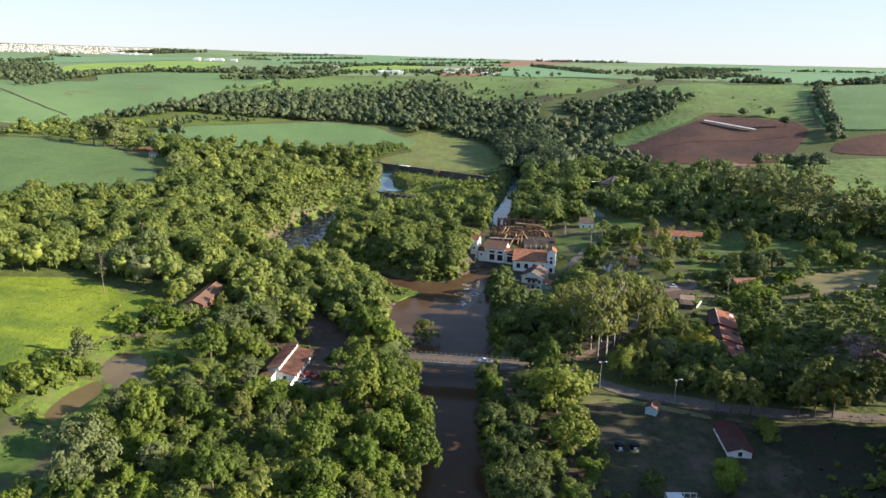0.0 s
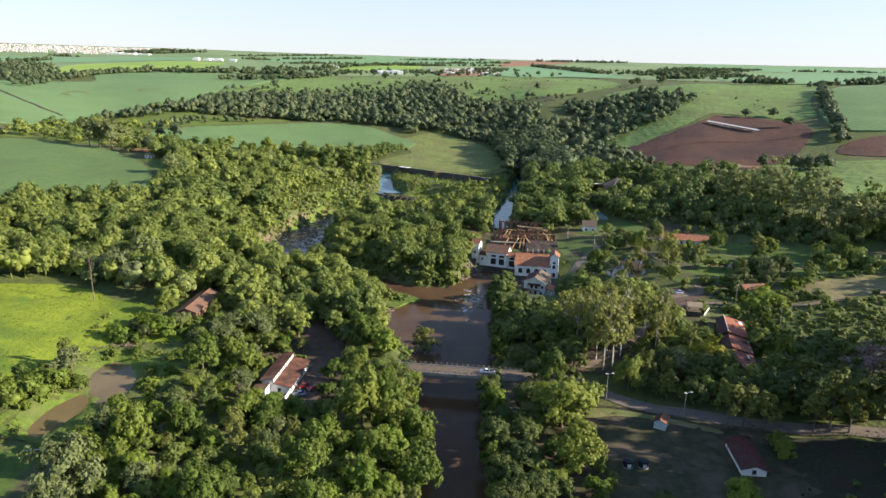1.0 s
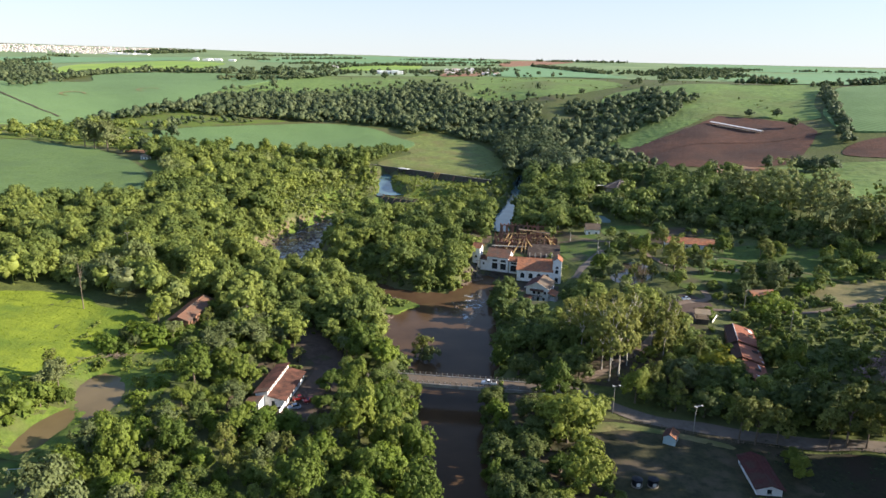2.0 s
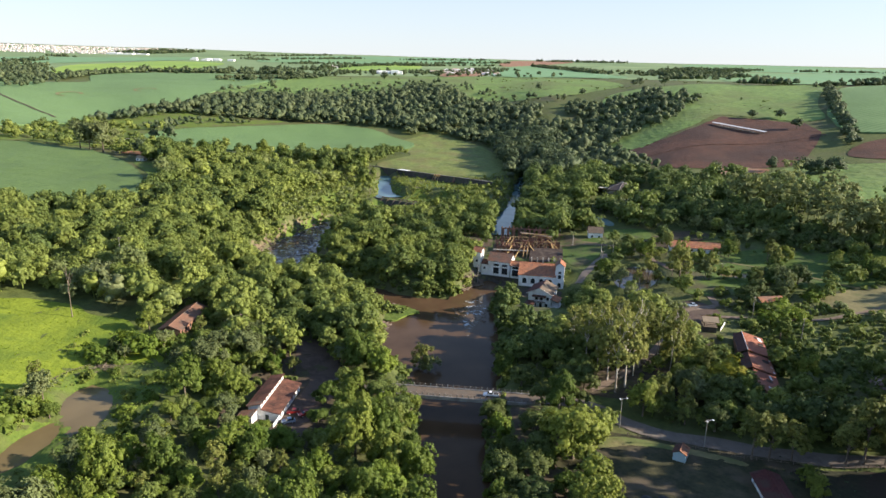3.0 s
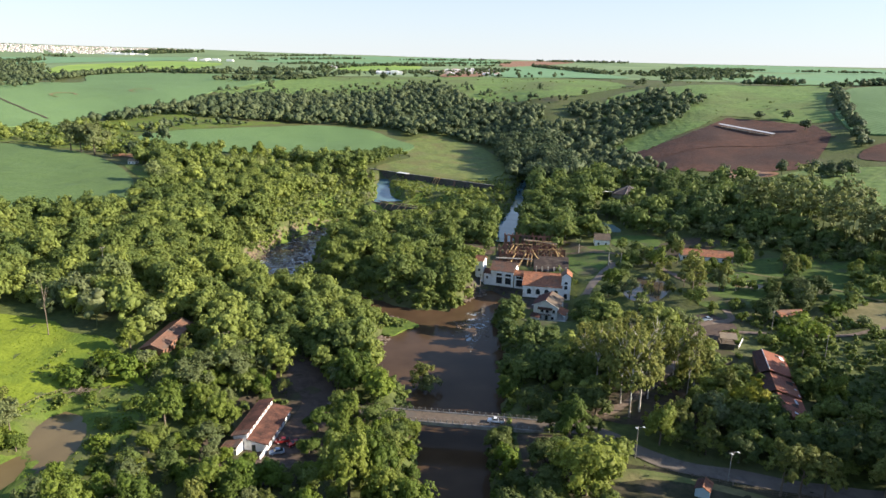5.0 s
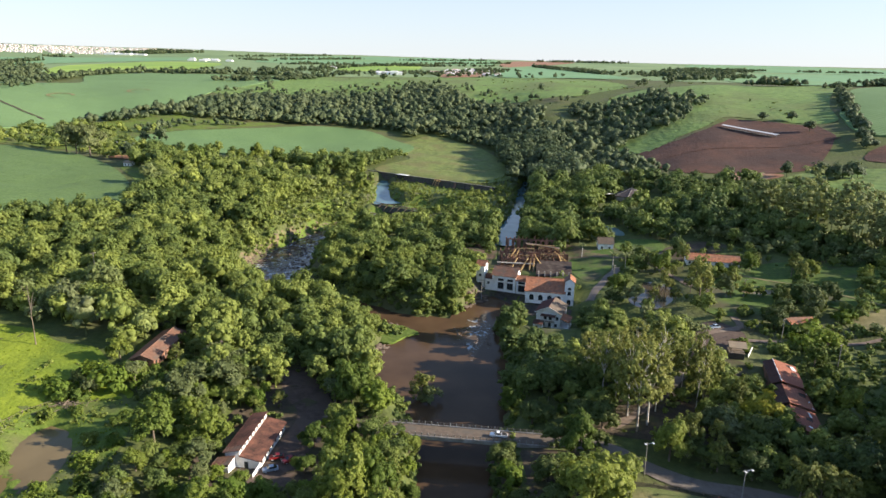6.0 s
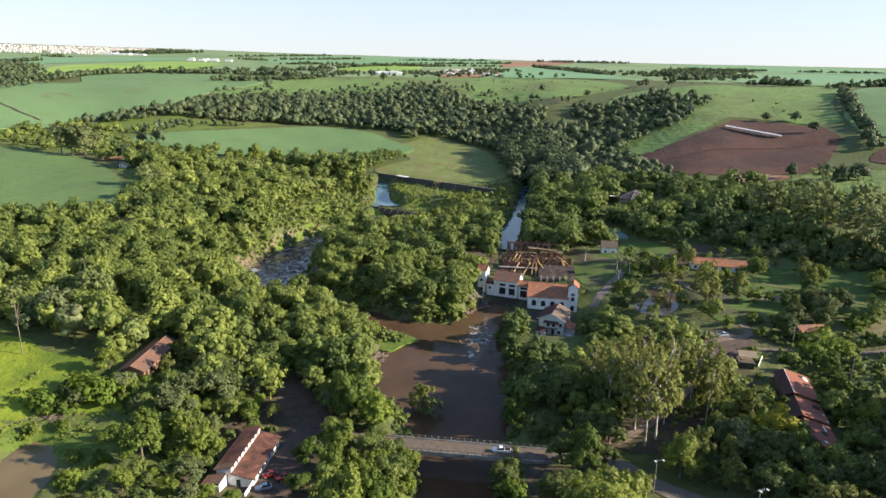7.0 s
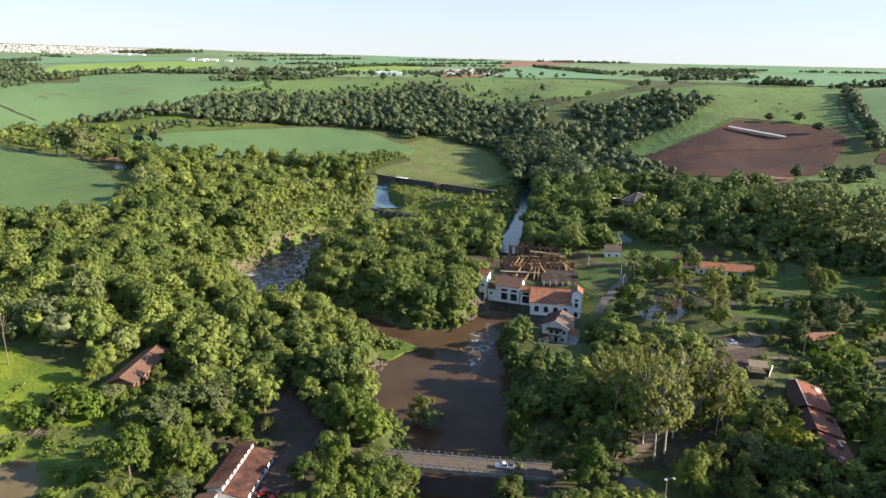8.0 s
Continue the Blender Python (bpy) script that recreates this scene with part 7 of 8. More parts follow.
woods("woods", "shady trees north of the road", x, y, FULL, (0.6, 0.95), 78)
x, y = scatter(-260, -8, 292, 650, 6.3, 11, outline=[(-260, 292), (-8, 292), (-8, 334), (-30, 350), (-56, 368), (-84, 384), (-104, 420), (-114, 470), (-122, 520), (-118, 570), (-100, 620), (-90, 650), (-260, 650)])
near = y < 405
woods("woods", "dense mixed green woods along the river", x[near], y[near], GOOD, (0.4, 1.4), 12, tone=(0.05, 1.0), shore=LEFT_ARM)
woods("woods", "dense mixed green woods above the rapids", x[~near], y[~near], MID, (0.35, 1.45), 13, tone=(0.05, 1.0), shore=LEFT_ARM)
x, y = scatter(-135, -58, 440, 665, 3.8, 149, keep=0.85, outline=[(-132, 480), (-104, 440), (-80, 480), (-75, 510), (-60, 556), (-66, 640), (-80, 660), (-130, 640)], margin=-1.5)
woods("scrub", "light-green scrub on the bank below the dam", x, y, LOW, (0.4, 1.1), 150, tone=(0.35, 0.85))
x, y = scatter(-215, -56, 470, 700, 5.6, 250, keep=0.8, outline=[(-200, 500), (-150, 480), (-112, 470), (-92, 510), (-80, 548), (-62, 590), (-64, 660), (-86, 690), (-150, 690), (-205, 640)])
woods("scrub", "tall light-green scrub above the rapids", x, y, SHRUB, (0.25, 0.62), 251, tone=(0.3, 0.95), shore=LEFT_ARM)
x, y = scatter(-60, 40, 346, 600, 7.2, 35, outline=[(4, 349), (12, 366), (16, 400), (30, 440), (36, 540), (24, 522), (6, 490), (-25, 456), (-66, 442), (-74, 440), (-72, 410), (-50, 376), (-20, 352)])
woods("woods", "dense rounded trees on the river island", x, y, GOOD, (0.6, 1.35), 36, tone=(0.0, 0.75))
x, y = scatter(-74, 66, 440, 640, 8.0, 34, keep=0.9, outline=[(-70, 446), (-25, 458), (6, 492), (24, 524), (36, 540), (46, 550), (58, 592), (62, 628), (34, 634), (2, 612), (-12, 580), (-24, 552), (-50, 532), (-72, 494)])
near = y < 505
woods("woods", "rounded trees on the upper island", x[near], y[near], MID, (0.6, 1.2), 35, tone=(0.0, 0.8))
woods("woods", "young trees below the old weir", x[~near], y[~near], SHRUB, (0.3, 0.7), 37, tone=(0.1, 0.8))
rim = np.random.default_rng(173)
x, y = rim.uniform(-100, -10, 900), rim.uniform(592, 705, 900)
d, w, _ = along(x, y, WEIR_POOL)
ok = (d > w + 1.0) & (d < w + 26) & (y < 700 - 0.73 * (x + 84))
woods("scrub", "light-green scrub round the weir pool", x[ok], y[ok], LOW, (0.35, 0.95), 174, tone=(0.4, 0.9))
x, y = scatter(-72, 60, 438, 690, 3.7, 59, keep=0.85)
woods("scrub", "low light-green scrub on the upper island", x, y, LOW, (0.3, 0.85), 60, tone=(0.45, 0.8))
x, y = scatter(-280, -100, 138, 292, 9.0, 13, margin=2)
woods("woods", "green woods behind the meadow", x, y, THIN, (0.8, 1.3), 14)
x, y = scatter(-8, 14, 344, 396, 4.4, 151, margin=-1.0)
woods("woods", "small trees on the island tip", x, y, GOOD, (0.45, 0.75), 152)
x, y = scatter(58, 73, 312, 344, 6.0, 153, keep=0.85)
woods("woods", "dark shady trees beside the river house", x, y, MID, (0.55, 0.95), 154, tone=(0.0, 0.45))
x, y = scatter(24, 38, 314, 342, 5.5, 37)
woods("woods", "trees and shrubs on the bank by the white house", x, y, GOOD, (0.45, 0.75), 38)
bank = np.random.default_rng(145)
x, y = bank.uniform(-132, -84, 1500), bank.uniform(165, 258, 1500)
ring = np.minimum(pond_ring(x, y, PONDS[0]), pond_ring(x, y, PONDS[1]))
wild = np.sin(x * 0.33 + 1.0) * np.sin(y * 0.21) + bank.normal(0, 0.4, 1500)
ok = (ring > 1.25) & ((ring < 2.0) | (x > -104) | (y > 236)) & (wild > 0.05) & ((x < -106) | (y > 172))
woods("bank_scrub", "rough green scrub and weeds round the pond", x[ok], y[ok], LOW, (0.15, 0.6), 146, tone=(0.3, 0.8))
# Weeds take the darkest tint to stand for shade beside the yard.
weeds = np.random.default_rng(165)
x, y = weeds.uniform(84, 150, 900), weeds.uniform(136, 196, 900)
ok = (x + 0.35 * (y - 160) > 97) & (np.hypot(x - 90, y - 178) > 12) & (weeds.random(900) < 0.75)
woods("weeds", "rough weeds beside the yard, tinted dark for shade", x[ok], y[ok], LOW, (0.1, 0.35), 166, LEAF_FAR, tone=(0.0, 0.3))
x, y = scatter(46, 130, 206, 300, 7.5, 51, margin=1, keep=0.6)
woods("woods", "dense shady trees and shrubs along the road", x, y, THIN, (0.4, 0.9), 52)
x, y = scatter(30, 105, 262, 330, 7.6, 39, outline=[(30, 262), (105, 262), (105, 330), (64, 330), (64, 286), (30, 286)])
woods("woods", "dark trees between the house and the road", x, y, MID, (0.6, 1.1), 40)
# Low tint range puts the slope's shade into the leaf colour.
x, y = scatter(30, 150, 440, 660, 8.2, 15, outline=[(30, 440), (150, 440), (150, 660), (72, 660), (60, 590), (44, 530), (34, 500)])
woods("woods", "mixed trees round the canal", x, y, MID, (0.7, 1.7), 16, tone=(0.0, 0.5))
# Two stands beyond the view, sized to throw shade on yard and road.
x, y = scatter(98, 236, 108, 292, 6.0, 33, wide=120, outline=[(98, 108), (120, 148), (139, 182), (190, 182), (178, 108)])
woods("woods", "unseen tall tree stand added to shade the yard", x, y, SPARSE, (1.75, 2.1), 34)
x, y = scatter(138, 225, 182, 270, 8.0, 133, keep=0.9, wide=120, outline=[(139, 182), (184, 262), (214, 262), (190, 182)])
woods("woods", "unseen tall trees added to shade the village road", x, y, SPARSE, (1.75, 2.3), 134)
x, y = scatter(150, 330, 190, 330, 8.5, 41, keep=0.14)
woods("woods", "shady garden trees and scrub of the village", x, y, MID, (0.45, 0.9), 42)
# Tint lowered so the scrub carries the shade on this slope.
x, y = scatter(124, 260, 214, 316, 4.0, 141, keep=0.9, margin=-1)
woods("scrub", "tangled bright green scrub of the village slope", x, y, LOW, (0.5, 1.3), 142, tone=(0.05, 0.6))
x, y = scatter(92, 235, 326, 440, 7.6, 53, keep=0.42)
woods("woods", "garden trees between the village lawns", x, y, GOOD, (0.3, 1.05), 54, tone=(0.0, 0.8))
x, y = scatter(200, 420, 338, 404, 9.5, 17, keep=0.4)
woods("woods", "scattered trees on the village green", x, y, MID, (0.6, 1.2), 18)
# Out-of-view trees, added to lay shade on the village green.
x, y = scatter(254, 330, 312, 402, 8.5, 163, keep=0.9, wide=120)
woods("woods", "unseen trees added to shade the village green", x, y, SPARSE, (1.4, 1.9), 164)
# Tint kept low, standing for the shadow that lies on this wood.
x, y = scatter(150, 420, 404, 480, 8.5, 43, outline=[(146, 478), (169, 452), (192, 434), (230, 408), (224, 450), (206, 480), (150, 492)])
woods("woods", "dark wood under the pasture", x, y, MID, (0.9, 1.7), 44, tone=(0.0, 0.35))
x, y = scatter(190, 420, 385, 505, 10.5, 45, outline=[(194, 484), (214, 450), (221, 415), (234, 386), (268, 386), (264, 425), (244, 470), (215, 494)])
woods("eucalyptus_grove", "grove of tall olive eucalyptus with pale trunks", x, y, SPARSE, (1.45, 2.1), 46, LEAF_GROVE, tone=(0.3, 1.0))
x, y = scatter(150, 290, 378, 480, 6.4, 181, keep=0.9, outline=[(150, 446), (172, 428), (200, 406), (225, 390), (262, 378), (288, 384), (270, 420), (240, 446), (200, 474), (160, 474)])
woods("undergrowth", "dark undergrowth at the foot of the grove", x, y, SHRUB, (0.45, 0.95), 182, LEAF_GROVE, tone=(0.0, 0.5))
x, y = scatter(262, 420, 382, 430, 8.0, 167, keep=0.85)
woods("woods", "lower trees along the pasture edge", x, y, MID, (0.6, 1.05), 168)
# Leaves tinted dark here too, for the shaded slope.
x, y = scatter(150, 330, 480, 625, 9.0, 19, keep=0.85, outline=[(150, 480), (255, 480), (288, 515), (272, 560), (240, 590), (190, 625), (150, 625)])
woods("woods", "dark wood under the ploughed field", x, y, MID, (0.7, 1.6), 20, tone=(0.0, 0.4))
x, y = scatter(-110, 190, 140, 330, 4.8, 47, keep=0.5, margin=-1.0)
woods("undergrowth", "low mixed scrub and undergrowth between the trees", x, y, LOW, (0.35, 1.1), 48)
x, y = scatter(-200, 330, 330, 480, 8.0, 49, keep=0.5)
woods("undergrowth", "scrub and weeds on open village ground", x, y, LOW, (0.4, 1.1), 50)
x, y = scatter(-440, -60, 650, 860, 10, 21, keep=0.55)
woods("woods", "tree belts between the cane fields", x, y, SHRUB, (0.6, 1.3), 22)
x, y = scatter(-430, 260, 640, 1380, 8.6, 23, keep=0.93, outline=[(-374, 968), (-373, 1017), (-366, 1100), (-331, 1095), (-315, 1185), (-271, 1200), (-217, 1215), (-175, 1192), (-122, 1232), (-85, 1262), (-40, 1330), (-10, 1320), (15, 1262), (60, 1150), (101, 1108), (141, 1015), (124, 940), (165, 925), (214, 812), (186, 774), (178, 745), (190, 690), (200, 640), (60, 640), (64, 800), (77, 832), (44, 906), (-14, 962), (-50, 948), (-65, 984), (-97, 992), (-147, 1012), (-224, 1002), (-295, 978)])
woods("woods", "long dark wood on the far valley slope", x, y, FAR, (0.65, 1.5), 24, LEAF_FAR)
x, y = scatter(-480, -250, 780, 1010, 8.5, 29, keep=0.9, outline=[(-480, 806), (-436, 935), (-410, 978), (-372, 1010), (-366, 990), (-384, 940), (-412, 905), (-440, 840), (-462, 800)])
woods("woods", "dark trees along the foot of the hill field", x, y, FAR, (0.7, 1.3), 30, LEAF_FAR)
x, y = scatter(-400, -230, 820, 1000, 9.0, 31, keep=0.75, outline=[(-372, 880), (-345, 930), (-300, 955), (-262, 965), (-270, 945), (-330, 905), (-350, 850)])
woods("woods", "low hedge trees beside the bend field", x, y, FAR, (0.5, 0.9), 32, LEAF_FAR)
x, y = scatter(-440, 260, 960, 1420, 16.0, 25, keep=0.55, outline=[(-374, 1000), (-330, 1225), (-270, 1240), (-175, 1235), (-122, 1275), (-85, 1310), (-27, 1375), (30, 1300), (75, 1190), (120, 1130), (150, 1040), (180, 1060), (200, 1100), (120, 1200), (40, 1360), (-60, 1420), (-200, 1300), (-330, 1270), (-420, 1180)])
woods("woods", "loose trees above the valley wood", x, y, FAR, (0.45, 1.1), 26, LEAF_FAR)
x, y = scatter(140, 380, 800, 1100, 9.0, 55, keep=0.72, outline=[(172, 1000), (180, 1055), (215, 1035), (262, 1040), (300, 1062), (335, 1030), (346, 950), (300, 905), (285, 850), (246, 830), (218, 815), (170, 930), (186, 965)])
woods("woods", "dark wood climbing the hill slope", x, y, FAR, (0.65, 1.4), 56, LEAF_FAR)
# Extra oversized trees, added to throw shade on the marsh meadow.
x, y = scatter(66, 120, 640, 860, 9.5, 171)
woods("woods", "tall dark trees beside the marsh meadow", x, y, MID, (1.5, 2.1), 172, LEAF_FAR, tone=(0.0, 0.6))
hill = np.random.default_rng(159)
x, y = hill.uniform(-420, 620, 2600), hill.uniform(830, 1580, 2600)
rough = np.sin(x * 0.021 + 1.7 * np.sin(y * 0.011)) * np.sin(y * 0.017 + 1.3 * np.sin(x * 0.013)) + hill.normal(0, 0.3, 2600)
ok = (rough > 0.55) & ~is_open(x, y) & ((y > 1230 + 0.25 * np.abs(x)) | (x > 210)) & (x < 0.42 * y + 40)
woods("scrub", "loose bushes and tussocks on the hill pasture", x[ok], y[ok], LOW, (0.3, 1.2), 160, tone=(0.0, 0.7))
marsh = np.random.default_rng(161)
x, y = marsh.uniform(-64, 60, 520), marsh.uniform(662, 940, 520)
ok = inside(x, y, CLEARINGS[6]) & (np.sin(x * 0.09) * np.sin(y * 0.05 + 1) + marsh.normal(0, 0.4, 520) > 0.15)
woods("scrub", "reeds and low bushes in the marsh meadow", x[ok], y[ok], LOW, (0.15, 0.5), 162, tone=(0.3, 0.8))
x, y = scatter(-70, 0, 790, 890, 12, 57, outline=[(-60, 800), (-30, 880), (-10, 880), (-30, 800)])
woods("woods", "few trees at the cane field tip", x, y, MID, (0.6, 1.1), 58)
clump = np.random.default_rng(177)
s_ = clump.random(34)
x, y = -98 + 46 * s_ + clump.normal(0, 4, 34), 722 + 74 * s_ ** 1.5 + clump.normal(0, 6, 34)
woods("woods", "dark clump of trees at the dam's end", x, y, MID, (0.8, 1.4), 178, tone=(0.0, 0.5))


def shore_scrub(line, n, seed, first, last, size=(0.5, 1.2)):
    """Low bushes that hang over the water's edge."""
    rng = np.random.default_rng(seed)
    seg = np.array([math.dist(a[:2], b[:2]) for a, b in zip(line, line[1:])])
    k = rng.choice(len(seg), n, p=seg / seg.sum())
    s = rng.random(n)
    a, b = np.array(line)[k], np.array(line)[k + 1]
    m = a + (b - a) * s[:, None]
    d = (b - a)[:, :2] / seg[k][:, None]
    off = rng.choice([-1, 1], n) * (m[:, 2] + rng.uniform(first, last, n))
    x, y = m[:, 0] - d[:, 1] * off, m[:, 1] + d[:, 0] * off
    ok = np.ones(n, bool)
    for other in (RIVER, LEFT_ARM, TAILRACE, CANAL):
        dd, ww, _ = along(x, y, other)
        ok &= dd > ww - 0.5
    for px, py, r in ((7, 235, 9), (46, 330, 8), (34, 384, 8), (50, 345, 10)):
        ok &= np.hypot(x - px, y - py) > r
    woods("bank_scrub", "low green scrub hanging over the water's edge", x[ok], y[ok], LOW, size, seed)


shore_scrub(RIVER[1:], 420, 91, 0.5, 6)
shore_scrub(LEFT_ARM, 800, 92, 1.0, 18, (0.7, 1.7))
shore_scrub(CANAL, 160, 93, 0.3, 3)
shore_scrub(TAILRACE[:2], 24, 94, 0.5, 3)


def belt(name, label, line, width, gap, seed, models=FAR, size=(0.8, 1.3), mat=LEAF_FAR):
    """Trees along a hedge line."""
    rng = np.random.default_rng(seed)
    px, py = [], []
    for a, b in zip(line, line[1:]):
        n = max(1, int(math.dist(a, b) * width / gap ** 2))
        s = rng.random(n)
        px.append(a[0] + (b[0] - a[0]) * s + rng.uniform(-width / 2, width / 2, n))
        py.append(a[1] + (b[1] - a[1]) * s + rng.uniform(-width / 2, width / 2, n))
    woods(name, label, np.concatenate(px), np.concatenate(py), models, size, seed, mat)


belt("tree_belt", "dark tree belt behind the hill cane field", ((-680, 1262), (-715, 1452), (-666, 1578), (-486, 1599), (-301, 1554)), 26, 7.5, 61)
belt("tree_belt", "clump of trees beside the hill field", ((-660, 1090), (-900, 1500), (-1060, 1750)), 120, 16, 62)
belt("tree_belt", "thin tree line across the far plain", ((383, 2900), (437, 2572), (497, 2244)), 40, 12, 63, HORIZON, (1.0, 1.6))
belt("tree_belt", "big far wood on the plain", ((552, 2200), (728, 2000), (900, 2600), (1188, 3057)), 240, 24, 64, HORIZON, (1.2, 1.8))
belt("tree_belt", "hedge of trees by the gully", ((396, 682), (426, 760), (455, 830), (485, 894), (530, 990)), 11, 5.5, 65, FAR, (0.6, 1.1))
belt("tree_belt", "round clump of trees on the hilltop", ((490, 1150), (540, 1140)), 40, 9, 66, FAR, (1.0, 1.5))
belt("tree_belt", "clump of trees on the ridge", ((505, 1560), (545, 1570)), 34, 9, 67, FAR, (1.2, 1.7))
belt("tree_belt", "trees round the far white buildings", ((-290, 1700), (-100, 1790), (40, 1850), (200, 2300)), 110, 22, 68, HORIZON, (0.9, 1.4))
belt("tree_belt", "distant tree line", ((-244, 2461), (9, 2621)), 40, 10, 69, HORIZON, (1.0, 1.6))
belt("tree_belt", "distant wood near the town", ((-1500, 3500), (-1440, 3950)), 200, 18, 70, HORIZON, (1.6, 2.4))
belt("tree_belt", "trees on the far ridge", ((600, 4300), (1100, 4400)), 120, 22, 71, HORIZON, (1.4, 2.0))
belt("tree_belt", "distant hedges on the plain", ((560, 1075), (760, 1120)), 20, 8, 72, HORIZON, (0.8, 1.2))
for k, (line, wide, gap) in enumerate((
        (((-421, 1395), (-282, 1495)), 50, 11), (((-282, 1495), (-238, 1628)), 24, 14), (((-496, 1678), (-380, 1880), (-300, 2190)), 60, 18), (((-549, 2435), (-420, 2560), (-330, 2580)), 50, 17),
        (((-82, 2937), (313, 3457)), 44, 16), (((-710, 3144), (-418, 3632)), 60, 17), (((-860, 3060), (-703, 2912)), 60, 18), (((370, 2929), (466, 2071)), 36, 14), (((223, 2832), (60, 2700)), 24, 15),
        (((760, 1354), (900, 1300)), 18, 10), (((1182, 2899), (1390, 3105)), 40, 17), (((-1135, 1838), (-1240, 2200)), 60, 17), (((-1541, 2810), (-1400, 2700)), 50, 18), (((766, 4500), (1010, 4400)), 90, 20),
        (((-305, 2195), (-150, 2760)), 30, 17), (((480, 1640), (700, 1720)), 20, 13), (((-1000, 3500), (-700, 4300)), 80, 22), (((-200, 3600), (250, 4100)), 60, 20), (((1500, 3000), (2100, 3100)), 60, 20))):
    belt("tree_belt", "distant dark hedge line between fields", line, wide, gap, 80 + k, HORIZON, (0.9, 1.6))
belt("tree_belt", "scattered trees between the far fields", ((-700, 1700), (-300, 1750), (200, 1700)), 300, 45, 99, HORIZON, (0.8, 1.5))
# big single trees at the field's corner
for k, (x, y, s) in enumerate(((-327, 658, 2.9), (-314, 656, 2.3), (-338, 662, 2.1), (-180, 704, 2.0), (-171, 712, 1.5), (-162, 722, 1.7), (-218, 652, 1.3), (-190, 690, 1.4), (-292, 716, 1.4))):
    plant("grey" if k < 3 else "round", x, y, s, 50 * k, rng, 1.15 if k < 3 else 1.0)
spots = np.array(((-128, 686), (-120, 692), (-112, 684), (-104, 694), (-95, 694), (-86, 690), (-140, 700), (-282, 712), (-275, 704)), float)
woods("woods", "tall dark trees along the bend field", spots[:, 0], spots[:, 1], MID, (1.3, 1.8), 179, tone=(0.05, 0.5))
spots = np.array(((235, 609), (288, 618), (306, 603), (312, 600), (318, 598), (325, 600), (332, 600), (338, 602), (316, 607), (329, 607), (322, 603), (358, 828), (386, 818), (378, 762)), float)
woods("woods", "dark compact trees round the ploughed field", spots[:, 0], spots[:, 1], MID, (1.1, 1.5), 175, LEAF_FAR, tone=(0.1, 0.6))
spots = np.array(((-319, 782), (-300, 778), (-272, 640), (-122, 1468), (-95, 1290), (-304, 1266), (164, 1232), (200, 1064), (224, 1153), (240, 1798), (350, 1276), (338, 1268), (364, 1180)), float)
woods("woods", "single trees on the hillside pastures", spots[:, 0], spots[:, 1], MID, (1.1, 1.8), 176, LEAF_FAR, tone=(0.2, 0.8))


# ---- grass tufts on the meadow and the pond banks ----
def tufts(name, label, x, y, size, mat, seed):
    rng = np.random.default_rng(seed)
    n = len(x)
    z = drape(x, y) + 0.15
    V = []
    for k in range(4):
        a = rng.uniform(0, 2 * math.pi, n)
        s = rng.uniform(*size, n)
        lean = rng.normal(0, 0.3, (n, 2)) * s[:, None]
        c, d = np.cos(a) * s * 0.55, np.sin(a) * s * 0.55
        V.append(np.stack([np.stack([x + c, y + d, z], 1), np.stack([x - c, y - d, z], 1), np.stack([x + lean[:, 0], y + lean[:, 1], z + s], 1)], 1))
    V = np.concatenate(V).reshape(-1, 3)
    me = raw_mesh(name, V, np.arange(len(V)).reshape(-1, 3), mat, False)
    return tagged(new(name, me), label, "grass", kind="stuff")


TUFT = leaf_material("long grass blades", (0.24, 0.32, 0.022), (0.32, 0.40, 0.035), 0.6)
g = np.random.default_rng(8)
x, y = g.uniform(-230, -84, 16000), g.uniform(165, 312, 16000)
ok = inside(x, y, curve_through([(-240, 262), (-190, 276), (-165, 282), (-146, 280), (-136, 272), (-121, 269), (-112, 260), (-103, 249), (-96, 240), (-88, 232), (-84, 205), (-90, 178), (-122, 178), (-150, 190), (-190, 200), (-230, 250)], 8))
for p in PONDS[:2]:
    ok &= pond_ring(x, y, p) > 1.25
x, y = x[ok], y[ok]
clump = np.sin(x * 0.21 + np.sin(y * 0.13) * 2) * np.sin(y * 0.17 - x * 0.05) + g.normal(0, 0.8, len(x)) > 0.1
tufts("grass_tufts", "tufts of long bright grass on the meadow", x[clump][::3], y[clump][::3], (0.25, 0.5), TUFT, 9)


# ---- rocks along the rapids and the spit ----
def rocks(name, label, x, y, z, size, seed, flat=0.55):
    rng = np.random.default_rng(seed)
    iv, jf = ICO[1]
    V, F = [], []
    for k in range(len(x)):
        s = rng.uniform(*size)
        v = iv * (1 + rng.uniform(-0.3, 0.3, len(iv)))[:, None] * (s * rng.uniform(0.7, 1.5), s * rng.uniform(0.7, 1.3), s * flat)
        a = rng.uniform(0, 6.28)
        v = np.stack([v[:, 0] * math.cos(a) - v[:, 1] * math.sin(a), v[:, 0] * math.sin(a) + v[:, 1] * math.cos(a), v[:, 2]], 1)
        V.append(v + (x[k], y[k], z[k]))
        F.append(jf + k * len(iv))
    me = raw_mesh(name, np.concatenate(V), np.concatenate(F), ROCK, False)
    return tagged(new(name, me), label, "rocks", kind="stuff")


